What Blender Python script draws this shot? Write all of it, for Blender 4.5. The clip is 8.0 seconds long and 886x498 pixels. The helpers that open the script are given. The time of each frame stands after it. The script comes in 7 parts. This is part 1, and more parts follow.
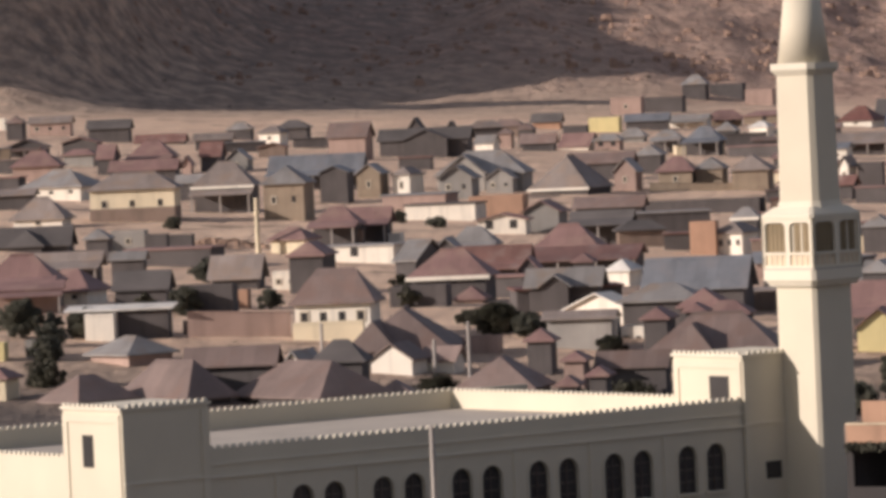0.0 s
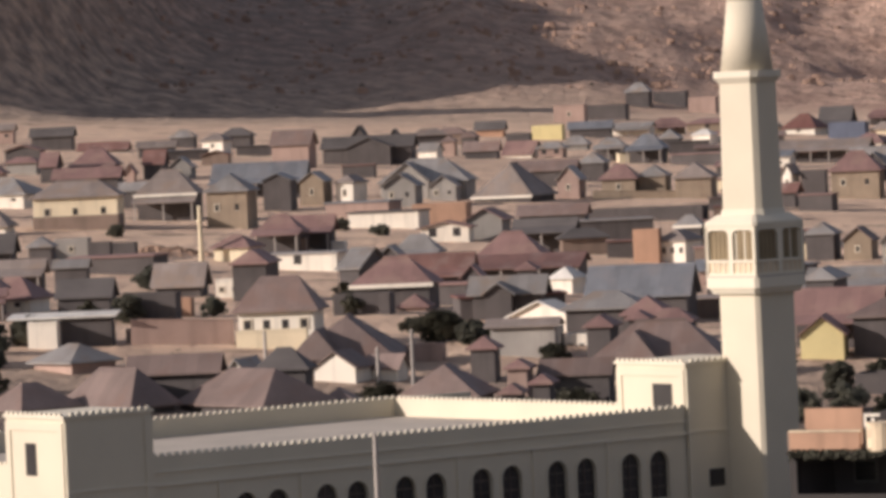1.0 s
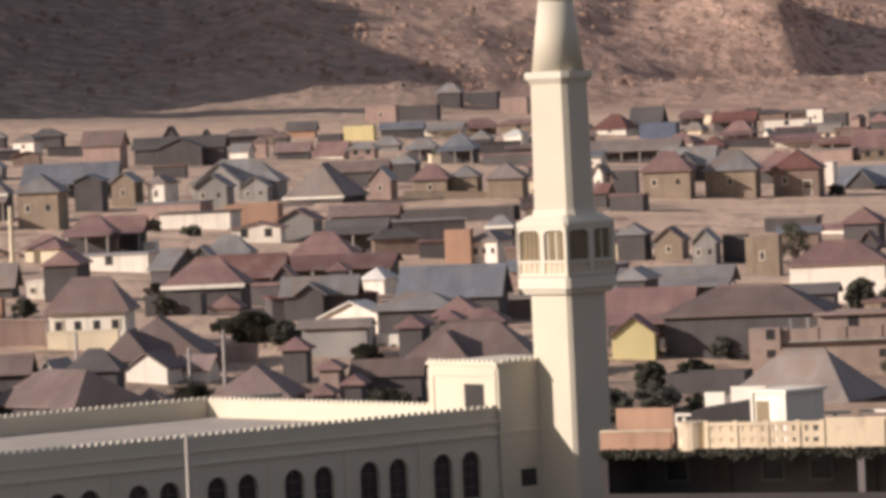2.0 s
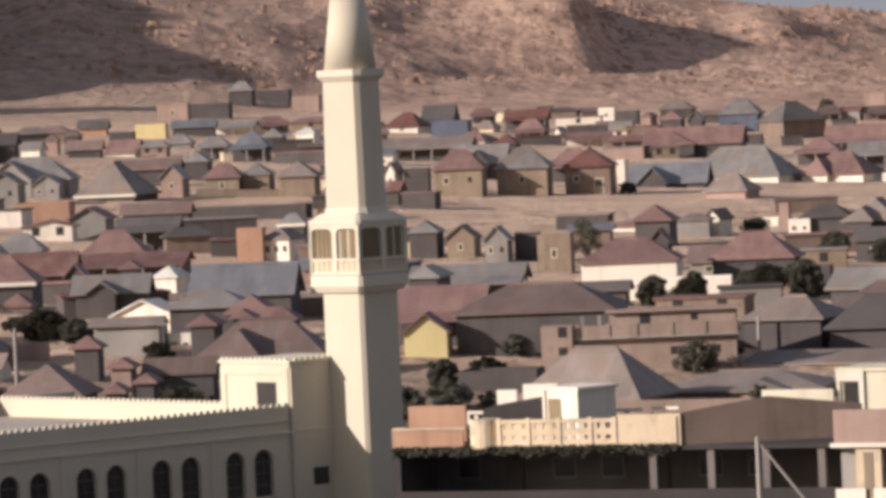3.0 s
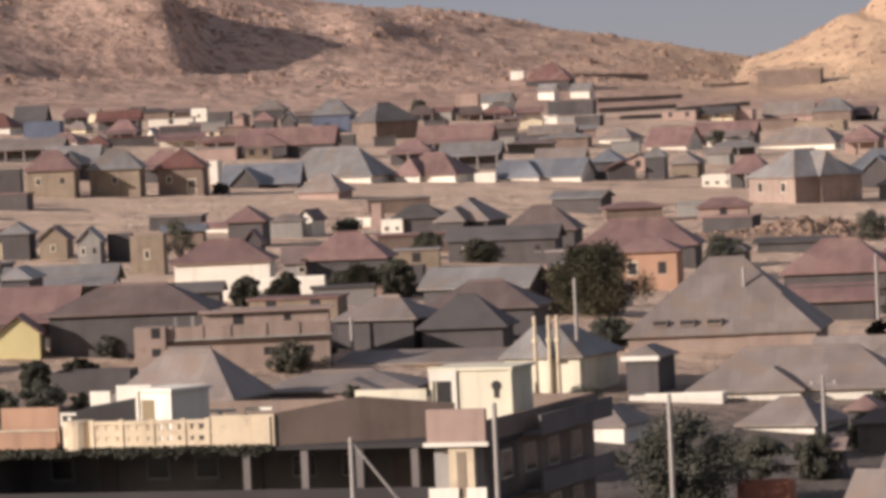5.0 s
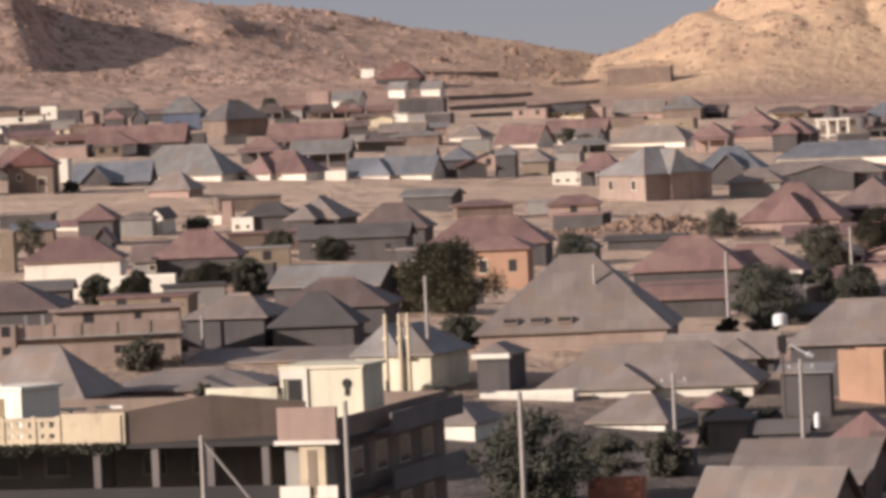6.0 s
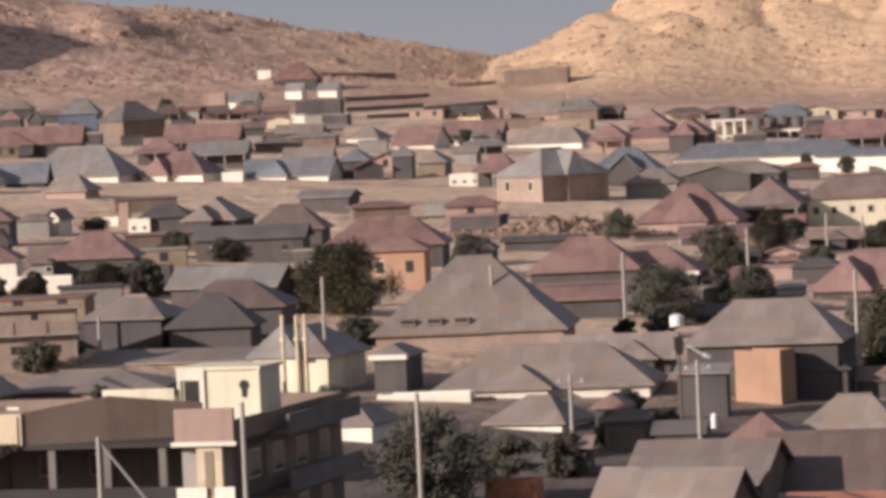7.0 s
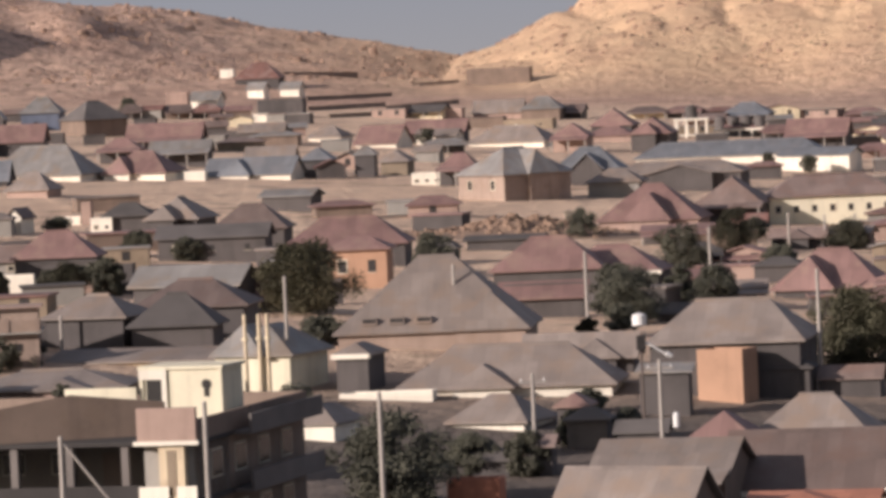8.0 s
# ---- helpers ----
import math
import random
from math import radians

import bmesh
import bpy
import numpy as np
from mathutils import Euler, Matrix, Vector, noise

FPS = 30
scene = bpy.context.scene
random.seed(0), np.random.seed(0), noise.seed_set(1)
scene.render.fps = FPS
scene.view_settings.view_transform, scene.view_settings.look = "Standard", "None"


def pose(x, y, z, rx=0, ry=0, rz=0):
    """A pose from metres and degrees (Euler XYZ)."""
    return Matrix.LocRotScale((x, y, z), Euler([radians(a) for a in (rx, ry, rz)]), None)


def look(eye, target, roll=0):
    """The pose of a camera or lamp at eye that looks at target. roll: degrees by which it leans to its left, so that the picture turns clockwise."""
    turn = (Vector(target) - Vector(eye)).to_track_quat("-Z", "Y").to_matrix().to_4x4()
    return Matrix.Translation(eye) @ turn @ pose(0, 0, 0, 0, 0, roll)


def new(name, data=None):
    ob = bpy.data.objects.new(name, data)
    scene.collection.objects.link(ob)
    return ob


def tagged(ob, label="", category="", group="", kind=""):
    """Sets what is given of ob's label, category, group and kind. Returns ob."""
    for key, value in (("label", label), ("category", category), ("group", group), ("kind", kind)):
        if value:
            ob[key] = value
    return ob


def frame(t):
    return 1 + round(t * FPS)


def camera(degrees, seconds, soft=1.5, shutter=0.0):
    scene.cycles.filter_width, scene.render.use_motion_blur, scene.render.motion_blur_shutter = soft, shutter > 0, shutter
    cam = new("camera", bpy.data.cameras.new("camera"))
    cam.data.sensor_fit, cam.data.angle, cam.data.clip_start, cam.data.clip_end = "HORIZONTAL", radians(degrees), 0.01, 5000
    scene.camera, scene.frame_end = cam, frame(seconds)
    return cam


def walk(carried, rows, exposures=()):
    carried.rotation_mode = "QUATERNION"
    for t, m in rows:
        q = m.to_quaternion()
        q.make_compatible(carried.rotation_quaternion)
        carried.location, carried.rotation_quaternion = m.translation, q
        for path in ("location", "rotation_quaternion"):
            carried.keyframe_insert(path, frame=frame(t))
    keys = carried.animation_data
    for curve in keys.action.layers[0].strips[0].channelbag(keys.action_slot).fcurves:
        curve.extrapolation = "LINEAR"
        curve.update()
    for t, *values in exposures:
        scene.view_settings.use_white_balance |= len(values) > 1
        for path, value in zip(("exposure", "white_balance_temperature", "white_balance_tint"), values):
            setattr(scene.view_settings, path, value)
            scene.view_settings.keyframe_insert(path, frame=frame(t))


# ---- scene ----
# One camera on a tripod, panning about an axis that leans 2.6 degrees.
EYE = 30.0
LEAN = 2.6
cam = camera(10.0, 8.0, soft=3.8)
PAN = [          # seconds, yaw, pitch
    (0.0, 6.3384, -1.9570),
    (0.5, 6.2291, -1.8785),
    (1.0, 5.6966, -1.8687),
    (1.5, 4.6796, -1.8787),
    (1.7, 4.2600, -1.8620),
    (2.8, 1.6340, -1.8830),
    (3.0, 1.2134, -1.8830),
    (3.5, -0.0006, -1.8734),
    (4.0, -1.1169, -1.8638),
    (4.5, -2.0950, -1.8734),
    (5.0, -3.3911, -1.8734),
    (5.2, -3.8110, -1.8780),
    (6.3, -5.4480, -1.8970),
    (6.5, -5.6776, -1.8926),
    (7.0, -6.2474, -1.8830),
    (7.5, -6.5196, -1.8836),
    (8.0, -6.6742, -1.8932),
]
walk(cam, [(t, pose(0, 0, EYE) @ pose(0, 0, 0, 0, LEAN, 0) @ pose(0, 0, 0, 90 + pitch, 0, yaw)) for t, yaw, pitch in PAN],
     exposures=[(0.0, 0.02), (1.5, 0.05), (3.0, 0.08), (8.0, 0.08)])

# ---- world and sun ----
SUN_ELEVATION, SUN_SIDE = 19.0, 66.0      # degrees: height, and how far left of straight behind the camera
sun_from = Vector((-math.sin(radians(SUN_SIDE)) * math.cos(radians(SUN_ELEVATION)),
                   -math.cos(radians(SUN_SIDE)) * math.cos(radians(SUN_ELEVATION)),
                   math.sin(radians(SUN_ELEVATION))))
world = bpy.data.worlds.new("sky")
scene.world = world
world.use_nodes = True
wn = world.node_tree
wn.nodes.clear()
sky = wn.nodes.new("ShaderNodeTexSky")
sky.sky_type = "NISHITA"
sky.sun_disc = False
sky.sun_elevation = radians(SUN_ELEVATION)
sky.sun_rotation = math.atan2(sun_from.x, sun_from.y)
sky.dust_density = 3.0
shade = wn.nodes.new("ShaderNodeBackground")
shade.inputs["Strength"].default_value = 0.03
haze = wn.nodes.new("ShaderNodeBackground")       # even, dusty blue-grey haze over the whole sky
haze.inputs["Color"].default_value = (0.80, 0.82, 1.06, 1)
haze.inputs["Strength"].default_value = 0.187
both = wn.nodes.new("ShaderNodeAddShader")
out = wn.nodes.new("ShaderNodeOutputWorld")
wn.links.new(sky.outputs[0], shade.inputs["Color"])
wn.links.new(shade.outputs[0], both.inputs[0])
wn.links.new(haze.outputs[0], both.inputs[1])
wn.links.new(both.outputs[0], out.inputs["Surface"])
sun = new("sun", bpy.data.lights.new("sun", "SUN"))
sun.data.energy, sun.data.angle, sun.data.color = 5.0, radians(0.6), (1.0, 0.865, 0.81)
sun.matrix_world = look(sun_from * 100, (0, 0, 0))


# ---- materials ----
def material(name, color, rough=0.85, metal=0.0, spots=None, fine=4.0, coarse=0.35, vary=0.25, bump=0.3, each=0.0, rust=None, sheets=False, streak=False):
    """Procedural surface: base colour, mottled at a fine and a coarse scale (per metre), with stains of a second colour."""
    m = bpy.data.materials.new(name)
    m.use_nodes = True
    nt = m.node_tree
    n, ln = nt.nodes, nt.links
    bsdf = n["Principled BSDF"]
    bsdf.inputs["Roughness"].default_value = rough
    bsdf.inputs["Metallic"].default_value = metal
    co = n.new("ShaderNodeTexCoord")
    geo = n.new("ShaderNodeNewGeometry")

    def noise_at(scale, detail, vec=None):
        t = n.new("ShaderNodeTexNoise")
        t.inputs["Scale"].default_value, t.inputs["Detail"].default_value = scale, detail
        ln.new(vec or geo.outputs["Position"], t.inputs["Vector"])
        return t.outputs["Fac"]

    def blend(fac, a, b, kind="MIX"):
        x = n.new("ShaderNodeMix")
        x.data_type, x.blend_type = "RGBA", kind
        for sock, v in ((x.inputs[0], fac), (x.inputs[6], a), (x.inputs[7], b)):
            if isinstance(v, bpy.types.NodeSocket):
                ln.new(v, sock)
            else:
                sock.default_value = v
        return x.outputs[2]

    def ramp(fac, lo, hi, a=0.0, b=1.0):
        r = n.new("ShaderNodeMapRange")
        r.inputs[1].default_value, r.inputs[2].default_value, r.inputs[3].default_value, r.inputs[4].default_value = lo, hi, a, b
        ln.new(fac, r.inputs[0])
        return r.outputs[0]

    base = (*color, 1)
    dark = (*[c * (1 - vary) for c in color], 1)
    light = (*[min(1, c * (1 + vary * 0.6)) for c in color], 1)
    f1, f2 = noise_at(coarse, 4), noise_at(fine, 6)
    col = blend(ramp(f1, 0.3, 0.7), dark, light)
    col = blend(ramp(f2, 0.35, 0.65, 0.0, 0.45), col, base)
    if spots:
        col = blend(ramp(noise_at(coarse * 2.7, 5), 0.55, 0.68, 0, 0.75), col, (*spots, 1))
    if streak:
        mp = n.new("ShaderNodeMapping")
        mp.inputs["Scale"].default_value = (1.2, 1.2, 0.12)
        ln.new(geo.outputs["Position"], mp.inputs["Vector"])
        col = blend(ramp(noise_at(1.0, 4, mp.outputs[0]), 0.52, 0.75, 0, 0.5), col, (*[c * 0.55 for c in color], 1))
    if sheets:
        bt = n.new("ShaderNodeTexBrick")
        bt.inputs["Scale"].default_value = 1.0
        bt.inputs["Brick Width"].default_value, bt.inputs["Row Height"].default_value = 0.9, 2.6
        bt.inputs["Mortar Size"].default_value = 0.02
        bt.inputs["Color1"].default_value, bt.inputs["Color2"].default_value = (1, 1, 1, 1), (0.76, 0.75, 0.75, 1)
        bt.inputs["Mortar"].default_value = (0.7, 0.7, 0.7, 1)
        ln.new(co.outputs["UV"], bt.inputs["Vector"])
        col = blend(0.8, col, bt.outputs["Color"], "MULTIPLY")
    if rust:
        col = blend(ramp(noise_at(0.45, 6), 0.5, 0.66, 0, 0.8), col, (*rust, 1))
    if each:
        info = n.new("ShaderNodeObjectInfo")
        hsv = n.new("ShaderNodeHueSaturation")
        pick = info.outputs["Random"]
        if sheets:
            mean = n.new("ShaderNodeMath")
            mean.operation = "ADD"
            ln.new(pick, mean.inputs[0])
            ln.new(geo.outputs["Random Per Island"], mean.inputs[1])
            wrap = n.new("ShaderNodeMath")
            wrap.operation = "FRACT"
            ln.new(mean.outputs[0], wrap.inputs[0])
            pick = wrap.outputs[0]
        ln.new(ramp(pick, 0, 1, 1 - each, 1 + each), hsv.inputs["Value"])
        ln.new(col, hsv.inputs["Color"])
        col = hsv.outputs[0]
    ln.new(col, bsdf.inputs["Base Color"])
    if bump:
        b = n.new("ShaderNodeBump")
        b.inputs["Strength"].default_value, b.inputs["Distance"].default_value = bump, 0.05
        h = noise_at(fine * 3, 5)
        if sheets:
            w = n.new("ShaderNodeTexWave")
            w.inputs["Scale"].default_value = 2.1
            ln.new(co.outputs["UV"], w.inputs["Vector"])
            h = w.outputs["Fac"]
        ln.new(h, b.inputs["Height"])
        ln.new(b.outputs[0], bsdf.inputs["Normal"])
    return m


WALL = {
    "cream": material("cream plaster", (0.74, 0.64, 0.45), vary=0.14, streak=True, each=0.1),
    "yellow": material("yellow paint", (0.70, 0.60, 0.30), vary=0.14, streak=True),
    "white": material("whitewash", (0.84, 0.78, 0.66), vary=0.12, streak=True, each=0.08),
    "olive": material("mud plaster", (0.30, 0.236, 0.168), vary=0.25, streak=True, spots=(0.24, 0.18, 0.13), each=0.15),
    "brown": material("brown block wall", (0.25, 0.185, 0.145), vary=0.25, streak=True, spots=(0.22, 0.16, 0.12), each=0.15),
    "grey": material("cement render", (0.32, 0.30, 0.27), vary=0.2, streak=True, each=0.15),
    "orange": material("orange brick wall", (0.445, 0.27, 0.178), vary=0.2, streak=True),
    "pink": material("pink plaster", (0.40, 0.285, 0.235), vary=0.18, streak=True, each=0.1),
    "tan": material("tan mud render", (0.35, 0.265, 0.215), vary=0.22, streak=True, spots=(0.30, 0.22, 0.17)),
    "butter": material("pale yellow plaster", (0.76, 0.70, 0.53), vary=0.12, streak=True),
    "clay": material("faded orange-red paint", (0.50, 0.20, 0.12), vary=0.2, streak=True),
    # shade painted as a wall colour: shaded fronts, under eaves, between houses
    "dark": material("walls with shade in the colour", (0.10, 0.088, 0.084), vary=0.3, streak=True),
    "blue": material("blue-grey paint", (0.12, 0.14, 0.19), vary=0.2, streak=True),
}
ROOF = {
    "red": material("red-brown painted zinc", (0.218, 0.115, 0.093), 0.55, 0.0, rust=(0.260, 0.184, 0.155), sheets=True, each=0.22),
    "brick": material("brick red painted zinc", (0.178, 0.079, 0.063), 0.55, 0.0, rust=(0.174, 0.095, 0.075), sheets=True, each=0.15),
    "pinkish": material("faded red zinc", (0.269, 0.162, 0.143), 0.6, 0.0, rust=(0.290, 0.193, 0.155), sheets=True, each=0.15),
    "brown": material("rusted brown zinc", (0.218, 0.162, 0.140), 0.6, 0.0, rust=(0.184, 0.121, 0.097), sheets=True, each=0.25),
    "grey": material("weathered grey zinc", (0.308, 0.290, 0.270), 0.5, 0.15, rust=(0.270, 0.212, 0.164), sheets=True, each=0.18),
    "tan": material("dusty tan zinc", (0.289, 0.241, 0.209), 0.6, 0.05, rust=(0.270, 0.202, 0.155), sheets=True, each=0.15),
    "bluish": material("blue-grey zinc", (0.237, 0.247, 0.261), 0.45, 0.2, rust=(0.241, 0.232, 0.232), sheets=True, each=0.15),
    "white": material("white painted zinc", (0.74, 0.71, 0.64), 0.5, 0.0, rust=(0.8, 0.756, 0.659), sheets=True),
    "clay": material("orange-red painted zinc", (0.45, 0.2, 0.13), 0.6, 0.0, sheets=True),
    # for dark roofs and tanks, and as painted shade on slopes and gap boxes
    "dark": material("dark roofs and painted shade", (0.11, 0.098, 0.092), 0.8, 0.0, vary=0.3, each=0.2),
}
GLASS = material("dark window opening", (0.05, 0.047, 0.046), 0.25, 0.0, vary=0.3, bump=0.0)
TRIM = material("painted trim", (0.62, 0.55, 0.43), vary=0.15, each=0.1)
DOOR = material("door paint", (0.12, 0.09, 0.075), 0.6, 0.0, vary=0.25, each=0.3)
MOSQUE = material("pale cream mosque render", (0.64, 0.582, 0.45), 0.85, vary=0.07, streak=False, fine=6, coarse=0.25)
MOSQUE_TRIM = material("lighter mosque trim", (0.695, 0.64, 0.51), 0.8, vary=0.06)
ROOFTOP = material("flat roof screed", (0.46, 0.41, 0.345), 0.9, vary=0.15)
POLE = material("weathered grey pole", (0.40, 0.36, 0.32), 0.8, vary=0.2)
STEEL = material("galvanised steel", (0.5, 0.5, 0.5), 0.45, 0.6, vary=0.15)
LEAF = material("dusty acacia leaves", (0.11, 0.105, 0.066), 0.7, vary=0.4, fine=2.0, coarse=0.5, bump=0, each=0.15)
LEAF_DARK = material("dark broad leaves", (0.082, 0.08, 0.055), 0.7, vary=0.4, fine=2.0, coarse=0.5, bump=0)
BARK = material("grey brown bark", (0.13, 0.10, 0.075), 0.9, vary=0.3)
TANK = material("white plastic tank", (0.8, 0.79, 0.76), 0.4, vary=0.05)
# plaster darkened so its colour carries the shade of the terrace galleries
SHADE_PLASTER = material("plaster with gallery shade in it", (0.17, 0.15, 0.138), vary=0.3)
SCREEN = material("olive brown lattice screen", (0.27, 0.21, 0.125), vary=0.3, fine=9)
# near-black: painted shade in the galleries, plain dark on lean-to and lamp bracket
GLOOM = material("gallery shade and dark paint", (0.045, 0.04, 0.038), vary=0.3)
RUBBLE = material("sandy rubble", (0.36, 0.245, 0.175), 0.95, vary=0.4, fine=1.6, coarse=0.4, bump=0.8, each=0.25)
ROCK = material("weathered hill rock", (0.33, 0.22, 0.162), 0.95, vary=0.35, fine=1.2, coarse=0.1, bump=0.6)
TERRACE_CREAM = material("grubby cream render", (0.70, 0.575, 0.40), vary=0.2, streak=True, spots=(0.42, 0.33, 0.24))
HEDGE = material("dry scrub", (0.09, 0.075, 0.05), 0.9, vary=0.4, each=0.3)


# ---- mesh helpers ----
class Shape:
    """Vertices and faces of one mesh."""

    def __init__(self):
        self.v, self.f, self.uv = [], [], {}

    def poly(self, points):
        i = len(self.v)
        self.v += [tuple(p) for p in points]
        self.f.append(tuple(range(i, i + len(points))))

    def box(self, x0, x1, y0, y1, z0, z1):
        i = len(self.v)
        self.v += [(x, y, z) for z in (z0, z1) for x, y in ((x0, y0), (x1, y0), (x1, y1), (x0, y1))]
        self.f += [tuple(i + k for k in q) for q in ((3, 2, 1, 0), (4, 5, 6, 7), (0, 1, 5, 4), (1, 2, 6, 5), (2, 3, 7, 6), (3, 0, 4, 7))]
        return self

    def prism(self, ring, z0, z1, grow=1.0):
        """An upright prism over a counter-clockwise ring of (x, y); grow widens its top."""
        i, n = len(self.v), len(ring)
        self.v += [(x, y, z0) for x, y in ring] + [(x * grow, y * grow, z1) for x, y in ring]
        self.f += [tuple(reversed(range(i, i + n))), tuple(range(i + n, i + 2 * n))]
        self.f += [(i + k, i + (k + 1) % n, i + n + (k + 1) % n, i + n + k) for k in range(n)]
        return self

    def rim(self, x0, x1, y0, y1, t, z0, z1):
        """A closed low wall round a rectangle, one connected piece."""
        i = len(self.v)
        for z in (z0, z1):
            for e in (0, t):
                self.v += [(x0 + e, y0 + e, z), (x1 - e, y0 + e, z), (x1 - e, y1 - e, z), (x0 + e, y1 - e, z)]
        for k in range(4):
            j = (k + 1) % 4
            self.f += [(i + k, i + j, i + 8 + j, i + 8 + k), (i + 4 + j, i + 4 + k, i + 12 + k, i + 12 + j),
                       (i + 8 + k, i + 8 + j, i + 12 + j, i + 12 + k), (i + j, i + k, i + 4 + k, i + 4 + j)]
        return self

    def gabled(self, a, b, z0, h, peak, along_y):
        """House walls with two gables, one connected piece; along_y: the ridge runs along y."""
        i = len(self.v)
        if along_y:
            ring = [(-a, z0), (a, z0), (a, h), (0, peak), (-a, h)]
            self.v += [(x, -b, z) for x, z in ring] + [(x, b, z) for x, z in ring]
        else:
            ring = [(-b, z0), (b, z0), (b, h), (0, peak), (-b, h)]
            self.v += [(a, y, z) for y, z in ring] + [(-a, y, z) for y, z in ring]
        self.f += [tuple(range(i, i + 5)), tuple(reversed(range(i + 5, i + 10)))]
        self.f += [(i + (k + 1) % 5, i + k, i + 5 + k, i + 5 + (k + 1) % 5) for k in range(5)]
        return self

    def shell(self, points, faces, thick):
        """A roof skin with thickness: faces of points, doubled downwards and closed at the rim."""
        i, n = len(self.v), len(points)
        self.v += [tuple(p) for p in points] + [(p[0], p[1], p[2] - thick) for p in points]
        edges = {}
        for q in faces:
            self.f.append(tuple(i + k for k in q))
            self.f.append(tuple(i + n + k for k in reversed(q)))
            for a, b in zip(q, q[1:] + q[:1]):
                edges[(a, b)] = 1
        for a, b in edges:
            if (b, a) not in edges:
                self.f.append((i + b, i + a, i + n + a, i + n + b))
        return self

    def tube(self, a, b, r0, r1, sides=7):
        a, b = Vector(a), Vector(b)
        q = (b - a).to_track_quat("Z", "Y")
        i = len(self.v)
        for p, r in ((a, r0), (b, r1)):
            self.v += [tuple(p + q @ Vector((r * math.cos(math.tau * k / sides), r * math.sin(math.tau * k / sides), 0))) for k in range(sides)]
        self.f += [(i + k, i + (k + 1) % sides, i + sides + (k + 1) % sides, i + sides + k) for k in range(sides)]
        self.f += [tuple(reversed(range(i, i + sides))), tuple(range(i + sides, i + 2 * sides))]
        return self

    def mesh(self, name, mat, uv=False):
        me = bpy.data.meshes.new(name)
        me.from_pydata(self.v, [], self.f)
        me.materials.append(mat)
        if uv:
            layer = me.uv_layers.new(name="sheets")
            for p in me.polygons:
                along = p.normal.cross(Vector((0, 0, 1)))
                along = along.normalized() if along.length > 0.05 else Vector((1, 0, 0))
                down = p.normal.cross(along)
                for li in p.loop_indices:
                    co = me.vertices[me.loops[li].vertex_index].co
                    layer.data[li].uv = (co.dot(along), co.dot(down))
        me.update()
        return me


def part(name, shape, mat, parent=None, label="", uv=False):
    """One mesh object made of a shape, under its thing or part."""
    ob = new(name, shape.mesh(name, mat, uv))
    ob.parent = parent
    return tagged(ob, label)


def thing(name, m, label, category, group="", kind=""):
    """An empty at the base of a thing, for its parts."""
    ob = new(name)
    ob.matrix_world = m
    ob.empty_display_size = 0.3
    return tagged(ob, label, category, group, kind)


# ---- ground: one sheet, a town on a slope under two rocky hills ----
BASE_D = (0, 40, 120, 220, 285, 400, 540, 717, 1195, 1450, 5000)
BASE_Z = (-1.7, -7.0, -20, -28, -28, -20.4, -20.4, -15.8, -7.0, -3.0, 6.0)
RIDGE_AZ = (-40, -30, -14.5, -13.2, -12.1, -11.2, -10.3, -9.4, -8.8, -6.9, -5.0, -2.0, 0.6, 2.0, 3.2, 4.6, 5.75, 6.8, 8.0, 30)
RIDGE_Z = (60, 90, 112, 106, 92, 70, 52, 47, 46, 45, 44, 41, 31, 24.5, 19.5, 12.3, 5.5, -1, -6, -12)
# the first bump stands out of view, added to cast shade on the western slope
BUMPS = ((-280, 1105, 14, 22, 72), (-228, 1192, 19, 60, 43), (-222, 1295, 20, 60, 39), (-258, 1185, 24, 50, 12), (-128, 1325, 9, 40, 5), (-104, 1300, 10, 52, -4), (6, 1438, 9, 45, 13), (42, 1446, 17, 40, -9),
         (-54, 1430, 13, 38, 5), (66, 1520, 12, 48, 5))   # x, y, half widths, height
RIGHT_AZ = (-30, 5.9, 6.85, 7.22, 7.58, 7.92, 8.3, 9.0, 10.0, 12.0, 30)
RIGHT_Z = (-30, -20, -2, 0.8, 5.3, 10.5, 17, 25.5, 32, 45, 64)


FOOT_AZ = (-14, -5, -2.5, 1, 4, 7, 14)
FOOT_D = (1170, 1190, 1270, 1330, 1400, 1440, 1440)


def foot_at(az):
    """Distance at which the hills begin to rise."""
    return float(np.interp(az, FOOT_AZ, FOOT_D)) + 14 * math.sin(az * 0.9 + 1.0)


def smooth(a, b, x):
    t = min(1.0, max(0.0, (x - a) / (b - a)))
    return t * t * (3 - 2 * t)


def ground(x, y):
    """Height of the ground, without the small relief."""
    d = math.hypot(x, y)
    az = math.degrees(math.atan2(x, y))
    z = EYE + float(np.interp(d, BASE_D, BASE_Z)) - 0.045 * max(-260, min(260, x))
    foot = foot_at(az)
    back = 1.0 - smooth(1800, 2900, d) * 1.4
    if abs(az) < 60:
        crest = foot + 270
        top = EYE + float(np.interp(az, RIDGE_AZ, RIDGE_Z)) * crest / 1700
        k = smooth(foot - 40, crest, d)
        z1 = z + (top - z) * k * back if d > foot - 40 else z
        foot2 = 1410 + 12 * math.sin(az * 2)
        top2 = EYE + float(np.interp(az, RIGHT_AZ, RIGHT_Z))
        k2 = smooth(foot2 - 30, 1650, d) * smooth(5.6, 6.9, az)
        z2 = z1 + max(0.0, top2 - z1) * k2 * back
        for bx, by, sx, sy, bh in BUMPS:
            # the spurs fall off gently on the sunlit side
            z1 += bh * math.exp(-((x - bx) / (sx * 3.2 if x < bx and bh > 10 else sx)) ** 2 - ((y - by) / sy) ** 2)
        z = max(z1, z2) if d < 1900 else z1 * 0.5 + z2 * 0.5
    return z


